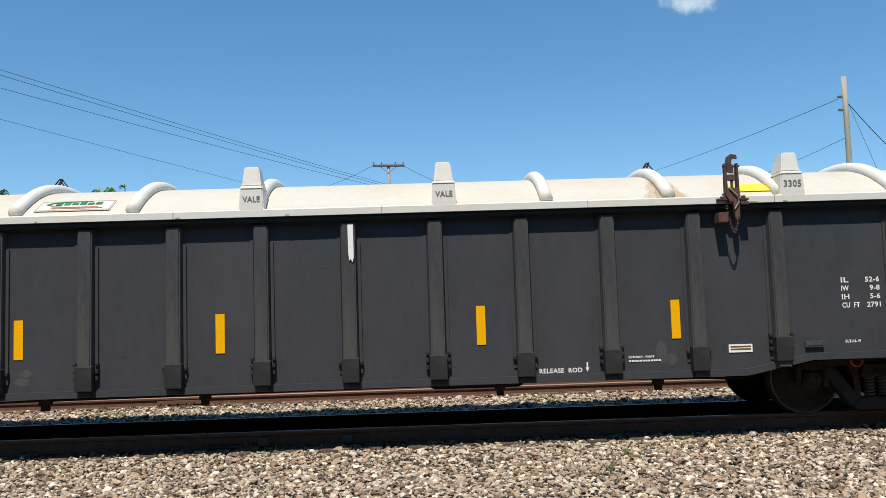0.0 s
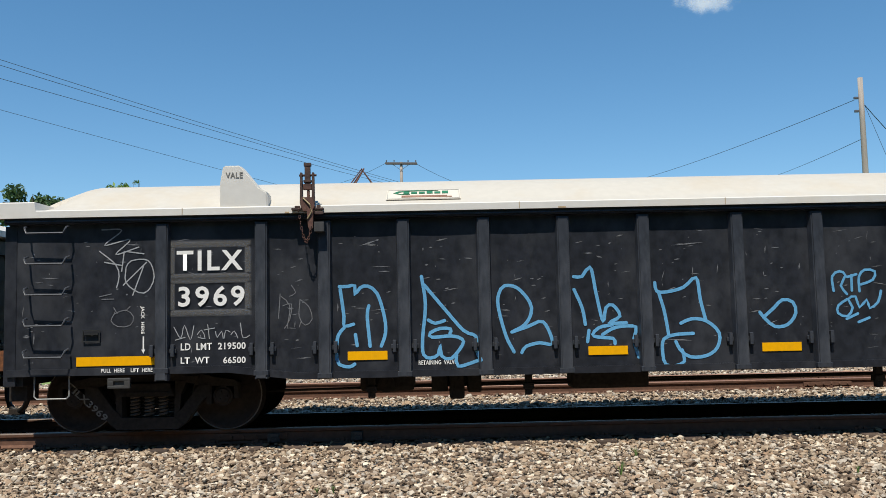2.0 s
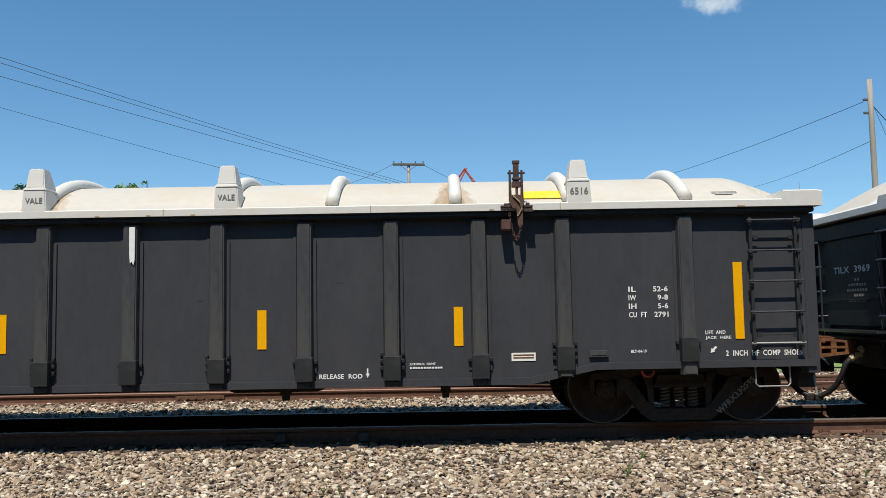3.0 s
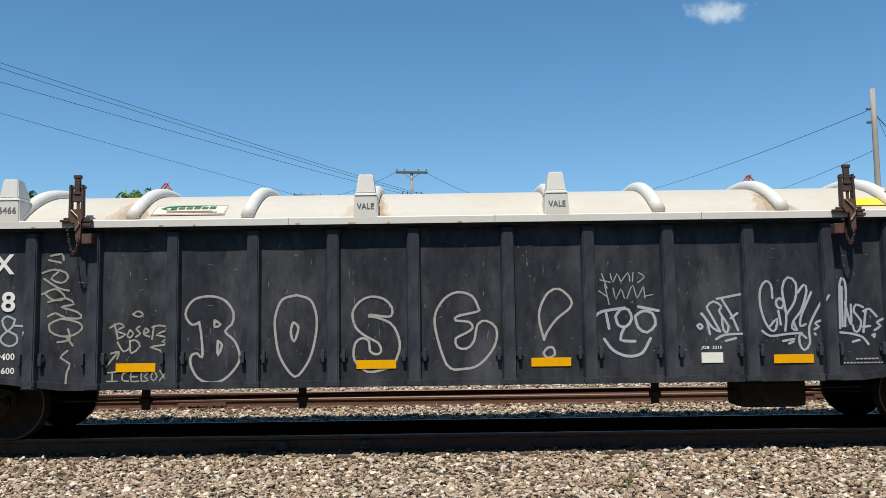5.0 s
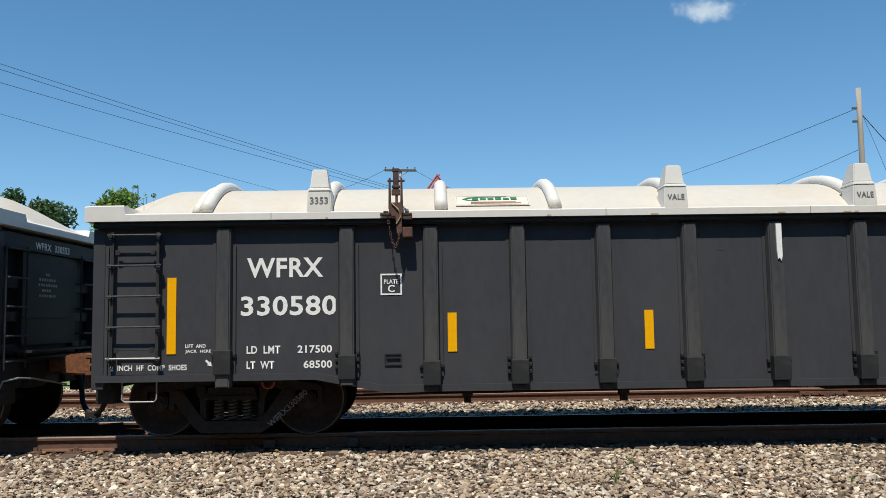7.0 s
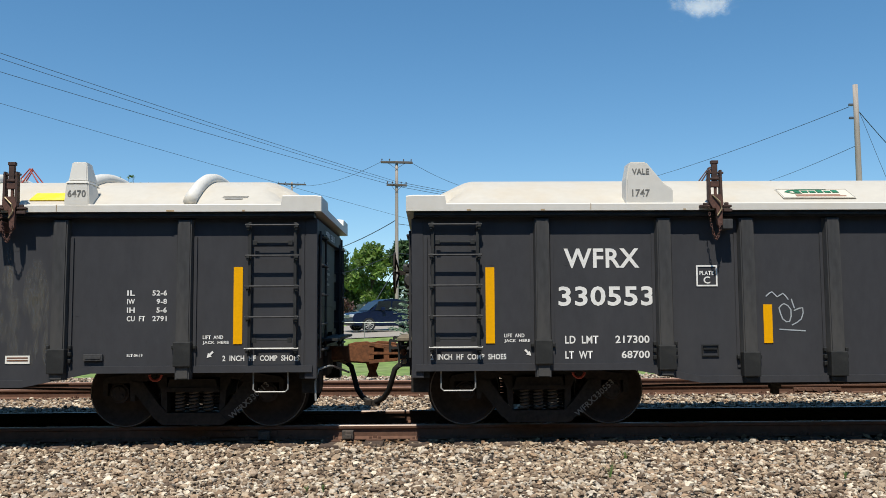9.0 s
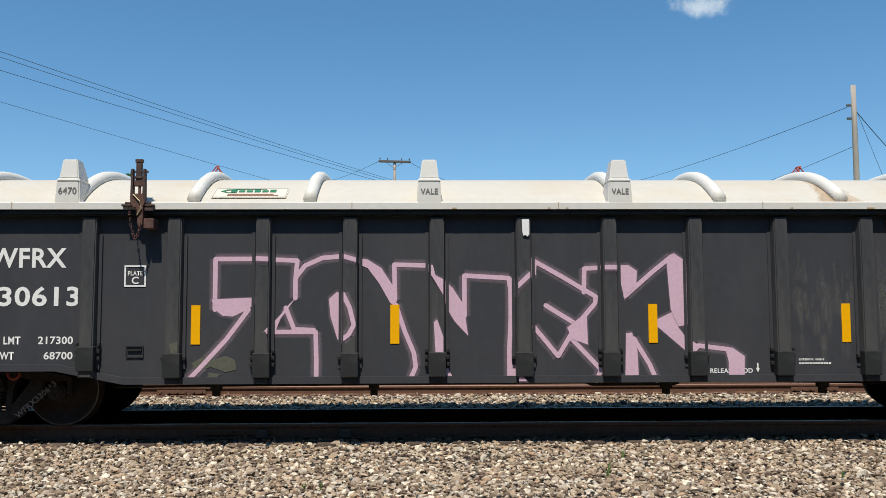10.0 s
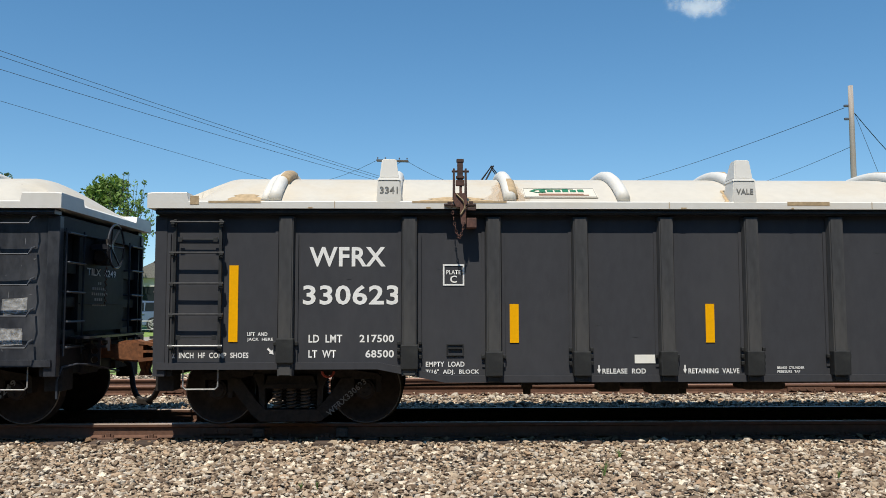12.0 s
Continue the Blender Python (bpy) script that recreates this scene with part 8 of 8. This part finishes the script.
spray(3, THIN_SPRAY, 0.011,
      [(-6.84, 2.00), (-6.88, 1.77)],
      [(-6.82, 1.82), (-6.77, 1.73), (-6.73, 1.77)],
      [(-6.72, 1.80), (-6.68, 1.82), (-6.71, 1.77), (-6.67, 1.76)],
      [(-6.67, 1.88), (-6.69, 1.92), (-6.63, 1.90)],
      [(-6.64, 1.77), (-6.62, 1.88), (-6.58, 1.84), (-6.63, 1.82), (-6.56, 1.77)],
      [(-6.52, 1.86), (-6.56, 1.82), (-6.52, 1.78), (-6.48, 1.82), (-6.52, 1.86)],
      [(-6.48, 1.82), (-6.30, 1.80)],
      [(-6.42, 1.87), (-6.47, 1.77)],
      [(-6.38, 1.85), (-6.30, 1.80), (-6.39, 1.76)])
spray(3, TAG_SPRAY, 0.013,
      [(-7.02, 1.04), (-6.97, 0.97), (-6.94, 1.05), (-6.90, 0.96), (-6.87, 1.05), (-6.83, 0.98), (-6.78, 1.06), (-6.77, 0.96)],
      [(-6.80, 1.02), (-6.71, 1.06)],
      [(-6.70, 1.05), (-6.75, 1.02), (-6.74, 0.97), (-6.69, 0.96)],
      [(-6.67, 1.04), (-6.68, 0.98), (-6.63, 0.98), (-6.63, 1.04), (-6.67, 1.04)],
      [(-6.61, 0.98), (-6.60, 1.04), (-6.56, 0.98), (-6.55, 1.04)],
      [(-6.53, 1.04), (-6.53, 0.98), (-6.49, 0.98), (-6.49, 1.04)],
      [(-6.46, 0.97), (-6.47, 1.04), (-6.42, 1.05), (-6.42, 0.99), (-6.46, 0.97)],
      [(-6.50, 0.96), (-6.42, 0.97)])
spray(3, SCRATCH, 0.008,
      [(-7.62, 1.58), (-7.54, 1.58)],
      [(-7.58, 1.58), (-7.58, 1.53)],
      [(-7.52, 1.59), (-7.52, 1.53)],
      [(-7.52, 1.59), (-7.48, 1.59)],
      [(-7.46, 1.59), (-7.46, 1.54), (-7.43, 1.54), (-7.42, 1.59)],
      [(-7.62, 1.43), (-7.62, 1.37)],
      [(-7.58, 1.43), (-7.62, 1.40), (-7.57, 1.37)],
      [(-7.55, 1.43), (-7.55, 1.38)],
      [(-7.53, 1.43), (-7.53, 1.38), (-7.50, 1.40), (-7.53, 1.43)],
      [(-7.45, 1.43), (-7.48, 1.42), (-7.45, 1.39), (-7.49, 1.38)])
spray(1, WHITE, 0.036,
      [(2.69, 1.38), (2.62, 1.36), (2.61, 1.30), (2.67, 1.28)],
      [(2.73, 1.44), (2.76, 1.36), (2.82, 1.40), (2.78, 1.48)],
      [(2.78, 1.46), (2.84, 1.40), (2.90, 1.44)],
      [(2.90, 1.53), (2.88, 1.48), (2.93, 1.43), (2.98, 1.49), (2.93, 1.54), (2.90, 1.53)])
spray(1, WHITE, 0.036,
      [(3.04, 1.62), (2.97, 1.61), (3.00, 1.55), (3.07, 1.55), (3.04, 1.49)],
      [(3.75, 1.15), (3.83, 1.09)],
      [(3.83, 1.17), (3.75, 1.08)],
      [(3.86, 1.18), (3.90, 1.11), (3.85, 1.05)])
spray(1, WHITE, 0.059,
      [(3.51, 1.48), (3.60, 1.49)],
      [(3.64, 1.48), (3.71, 1.49)],
      [(3.75, 1.48), (3.83, 1.49)],
      [(3.87, 1.49), (3.95, 1.50)])
spray(1, WHITE, 0.059,
      [(3.99, 1.50), (4.07, 1.50)],
      [(4.11, 1.50), (4.20, 1.48)],
      [(3.53, 1.27), (3.60, 1.28)],
      [(3.64, 1.28), (3.69, 1.29)])
spray(1, WHITE, 0.059,
      [(3.73, 1.29), (3.81, 1.29)],
      [(3.85, 1.29), (3.91, 1.30)],
      [(3.95, 1.29), (4.05, 1.29)])
spray(1, LILAC_SPRAY, 0.034,
      [(4.44, 1.41), (4.46, 1.50), (4.52, 1.52), (4.50, 1.39)],
      [(4.50, 1.40), (4.56, 1.50), (4.69, 1.53), (4.71, 1.47)],
      [(4.52, 1.39), (4.62, 1.47), (4.81, 1.49)],
      [(4.50, 1.29), (4.56, 1.38), (4.66, 1.32), (4.62, 1.37)],
      [(4.54, 1.27), (4.62, 1.34), (4.66, 1.41), (4.73, 1.41), (4.72, 1.34), (4.65, 1.31)],
      [(4.52, 1.26), (4.69, 1.28), (4.80, 1.33), (4.81, 1.31)],
      [(4.52, 1.21), (4.55, 1.13), (4.54, 1.03), (4.60, 1.06), (4.77, 1.10), (4.71, 1.05), (4.58, 1.02)],
      [(4.58, 0.98), (4.73, 1.01), (4.85, 0.98), (4.82, 0.94), (4.52, 0.94)],
      [(5.17, 1.53), (5.20, 1.56), (5.20, 1.42)])
spray(1, LILAC_SPRAY, 0.034,
      [(5.22, 1.44), (5.26, 1.64), (5.31, 1.65), (5.28, 1.35)],
      [(5.29, 1.59), (5.39, 1.70), (5.38, 1.66), (5.33, 1.57)],
      [(5.36, 1.44), (5.39, 1.59), (5.44, 1.44)],
      [(5.42, 1.67), (5.59, 1.68), (5.51, 1.44), (5.46, 1.53), (5.49, 1.61)],
      [(5.59, 1.39), (5.53, 1.48), (5.55, 1.61), (5.62, 1.59), (5.61, 1.45), (5.57, 1.39)],
      [(5.66, 1.52), (5.68, 1.61), (5.75, 1.60), (5.78, 1.52)],
      [(5.53, 1.81), (5.61, 1.82), (5.76, 1.71), (5.72, 1.64), (5.64, 1.66), (5.56, 1.75), (5.53, 1.81)],
      [(5.83, 1.69), (5.79, 1.32)],
      [(5.70, 1.63), (5.77, 1.51)])
spray(1, LILAC_SPRAY, 0.034,
      [(5.83, 1.54), (5.97, 1.49), (6.10, 1.46), (5.92, 1.36), (5.92, 1.30), (6.10, 1.15)],
      [(6.23, 1.43), (6.14, 1.45), (6.18, 1.38), (6.11, 1.18), (6.16, 1.33), (6.23, 1.39)],
      [(5.21, 1.40), (5.50, 1.40), (5.72, 1.38), (5.88, 1.34)],
      [(5.17, 1.33), (5.27, 1.31), (5.22, 1.27), (5.21, 1.21), (5.33, 1.22), (5.44, 1.21), (5.35, 1.27), (5.26, 1.28)],
      [(5.42, 1.33), (5.48, 1.25)],
      [(5.50, 1.35), (5.57, 1.26), (5.66, 1.22)],
      [(5.61, 1.32), (5.70, 1.26)],
      [(5.58, 1.05), (5.66, 1.09), (5.83, 1.11), (5.97, 1.07), (6.11, 0.99)],
      [(5.68, 1.21), (5.70, 1.12)],
      [(5.73, 1.20), (5.75, 1.12)])
spray(1, LILAC_SPRAY, 0.034,
      [(5.81, 1.25), (5.84, 1.14)],
      [(5.92, 1.27), (5.90, 1.14)],
      [(5.81, 1.24), (5.94, 1.26)])
spray(1, ORANGE_SPRAY, 0.022,
      [(6.54, 1.11), (6.48, 1.06), (6.48, 0.99), (6.54, 0.98), (6.59, 1.04), (6.54, 1.11)],
      [(6.63, 0.97), (6.64, 1.07), (6.68, 1.06), (6.64, 1.03), (6.69, 0.98)],
      [(6.77, 1.07), (6.71, 1.05), (6.70, 0.99), (6.76, 0.98), (6.77, 1.02), (6.74, 1.02)],
      [(6.79, 0.97), (6.82, 1.07), (6.86, 0.98)],
      [(6.80, 1.01), (6.85, 1.02)],
      [(6.89, 0.97), (6.90, 1.07), (6.95, 0.98), (6.96, 1.07)],
      [(6.99, 0.98), (7.01, 1.06), (7.04, 0.98), (7.14, 1.07), (7.12, 0.98)],
      [(7.34, 1.24), (7.37, 1.30), (7.46, 1.29), (7.47, 1.20), (7.41, 1.14), (7.36, 1.20), (7.34, 1.24)])
spray(1, ORANGE_SPRAY, 0.022,
      [(7.47, 1.15), (7.52, 1.27), (7.55, 1.28), (7.56, 1.16)],
      [(7.51, 1.22), (7.56, 1.23)],
      [(7.61, 1.29), (7.62, 1.15), (7.70, 1.11)],
      [(7.51, 1.04), (7.54, 1.12), (7.57, 1.06)],
      [(7.59, 1.11), (7.61, 1.06), (7.69, 1.08)],
      [(7.41, 1.12), (7.43, 1.09), (7.45, 1.13)])
spray(1, THIN_SPRAY, 0.009,
      [(7.21, 1.61), (7.25, 1.63), (7.24, 1.59), (7.31, 1.62), (7.30, 1.59), (7.36, 1.63), (7.42, 1.62)],
      [(7.26, 1.58), (7.33, 1.59), (7.37, 1.55), (7.44, 1.58)],
      [(7.46, 1.55), (7.56, 1.55)],
      [(7.29, 1.52), (7.37, 1.53), (7.44, 1.51)])
spray(1, SCRATCH, 0.009,
      [(6.74, 1.26), (6.85, 1.34), (7.00, 1.36), (7.04, 1.32), (7.00, 1.24), (6.87, 1.27), (6.82, 1.37)],
      [(6.58, 1.28), (6.59, 1.38), (6.64, 1.35)],
      [(6.69, 1.28), (6.70, 1.35)])
spray(1, THIN_SPRAY, 0.014,
      [(-6.87, 2.42), (-6.64, 2.41), (-6.84, 2.24), (-6.54, 2.30), (-6.71, 2.13), (-6.44, 2.21)],
      [(-6.90, 2.17), (-6.71, 2.01), (-6.67, 1.87), (-6.70, 1.74)],
      [(-6.84, 2.04), (-6.64, 2.00)],
      [(-6.61, 2.16), (-6.64, 1.93)])
spray(1, THIN_SPRAY, 0.014,
      [(-6.58, 2.16), (-6.38, 2.13)],
      [(-6.59, 1.97), (-6.53, 2.05), (-6.33, 2.05), (-6.26, 1.86), (-6.33, 1.70), (-6.44, 1.68), (-6.59, 1.80), (-6.59, 1.97)],
      [(-6.51, 1.65), (-6.38, 2.00)],
      [(-6.62, 1.77), (-6.35, 2.03)])
spray(1, THIN_SPRAY, 0.01,
      [(-6.03, 1.27), (-5.95, 1.14), (-5.91, 1.29), (-5.84, 1.12), (-5.80, 1.28)],
      [(-5.76, 1.18), (-5.71, 1.23), (-5.67, 1.13), (-5.75, 1.15)],
      [(-5.64, 1.29), (-5.62, 1.13)],
      [(-5.68, 1.23), (-5.56, 1.25)],
      [(-5.55, 1.21), (-5.53, 1.14), (-5.48, 1.21), (-5.46, 1.13)],
      [(-5.45, 1.13), (-5.43, 1.22), (-5.38, 1.20)],
      [(-5.37, 1.17), (-5.33, 1.21), (-5.29, 1.13)],
      [(-5.26, 1.30), (-5.23, 1.13), (-5.15, 1.16)],
      [(-6.01, 1.12), (-5.90, 1.15)])
spray(1, SCRATCH, 0.01,
      [(-4.80, 1.63), (-4.82, 1.34)],
      [(-4.79, 1.60), (-4.69, 1.49), (-4.72, 1.23)],
      [(-4.67, 1.73), (-4.62, 1.64), (-4.69, 1.60)],
      [(-4.57, 1.56), (-4.47, 1.48), (-4.43, 1.33), (-4.51, 1.26), (-4.58, 1.36), (-4.57, 1.56)],
      [(-4.56, 1.30), (-4.58, 1.24)],
      [(-4.77, 1.49), (-4.67, 1.51), (-4.69, 1.33), (-4.75, 1.23)],
      [(-6.72, 1.44), (-6.59, 1.48), (-6.50, 1.40), (-6.54, 1.30), (-6.68, 1.29), (-6.76, 1.36), (-6.72, 1.44)],
      [(-6.69, 1.44), (-6.73, 1.51)],
      [(-6.59, 1.47), (-6.54, 1.52)],
      [(-6.90, 1.64), (-6.76, 1.67)],
      [(-6.87, 1.61), (-6.73, 1.61)])
spray(5, PALE_SPRAY, 0.014,
      [(-3.82, 1.55), (-3.75, 1.60), (-3.69, 1.54), (-3.62, 1.58), (-3.56, 1.51)],
      [(-3.67, 1.41), (-3.63, 1.28), (-3.55, 1.25), (-3.53, 1.39), (-3.61, 1.46), (-3.67, 1.41)],
      [(-3.49, 1.38), (-3.39, 1.41), (-3.41, 1.28), (-3.52, 1.21)],
      [(-3.52, 1.51), (-3.49, 1.41)])
spray(5, PALE_SPRAY, 0.014,
      [(-3.67, 1.16), (-3.37, 1.14)])
spray(0, PALE_SPRAY, 0.024,
      [(-7.15, 1.89), (-7.15, 1.35)],
      [(-7.16, 1.89), (-6.66, 1.87)],
      [(-7.16, 1.85), (-6.67, 1.82)],
      [(-7.10, 1.32), (-6.58, 1.33), (-6.59, 1.25), (-7.10, 1.26)])
spray(0, PALE_SPRAY, 0.024,
      [(-6.99, 1.92), (-6.94, 1.97), (-6.89, 1.92), (-6.82, 1.97), (-6.76, 1.92), (-6.69, 1.97), (-6.63, 1.91)],
      [(-7.04, 1.74), (-6.74, 1.76)],
      [(-7.14, 1.22), (-7.04, 1.23), (-6.94, 1.16), (-7.04, 1.12)],
      [(-7.07, 1.15), (-7.04, 1.02), (-7.00, 1.15)])
spray(0, PALE_SPRAY, 0.024,
      [(-7.01, 1.67), (-6.81, 1.41), (-6.88, 1.24)],
      [(-7.04, 1.54), (-6.94, 1.31)],
      [(-6.71, 1.80), (-6.67, 1.66)])

for (index, kind, _), (bm, mat) in PAINT.items():
    ob = part("overspray" if _ == "mist" else "graffiti", bm, mat, CARS[index], kind.replace("_", " ") + ("" if _ == "mist" else " graffiti"))
    if _ == "mist":
        ob["kind"] = "stuff"
# scuffs in the paint, many on the black cars and few on the grey ones
for index in range(9):
    grey = index not in (1, 3, 8)
    posts = GREY_POSTS if grey else BLACK_POSTS
    rng = random.Random(index)
    bm = bmesh.new()
    for x0, x1 in zip([-HALF] + posts, posts + [HALF]):
        for _ in range(int((x1 - x0) * (8 if grey else 26))):
            x, z = rng.uniform(x0 + 0.12, x1 - 0.2), rng.uniform(0.85, 2.3)
            a, l, h = rng.gauss(0, 0.15) + (1.5 if rng.random() < (0.7 if grey else 0.15 if index == 1 else 0.6) else 0), rng.expovariate(18 if index == 1 else 30) + 0.015, rng.uniform(0.003, 0.007) if grey else rng.uniform(0.004, 0.012)
            c, s = math.cos(a), math.sin(a)
            pts = [(x + u * c - v * s, z + u * s + v * c) for u, v in ((0, 0), (l * 0.5, -h * rng.random()), (l, h * 0.4), (l * 0.6, h))]
            if max(p[0] for p in pts) < x1 - 0.1:
                bm.faces.new([bm.verts.new((u, sheet_y(u, v, "grey" if grey else "black") - 0.0025, v)) for u, v in pts])
    ob = part("scuffed_paint", bm, POST_GREY if grey else SCRATCH, CARS[index], "scraped patches in the paint")
    ob["kind"] = "stuff"



def motions():
    for i, car in enumerate(CARS):
        walk(car, [(t, pose(x - PITCH * i, TRACK, 0)) for t, x in TRAIN])
    seconds = [k / 15 for k in range(181)]
    way = np.interp(seconds, [t for t, _ in TRAIN], [x for _, x in TRAIN])
    for axle, x in WHEELSETS:
        walk(axle, [(t, pose(x, 0, WHEEL_R, 0, math.degrees(s / WHEEL_R), 0)) for t, s in zip(seconds, way)])


motions()
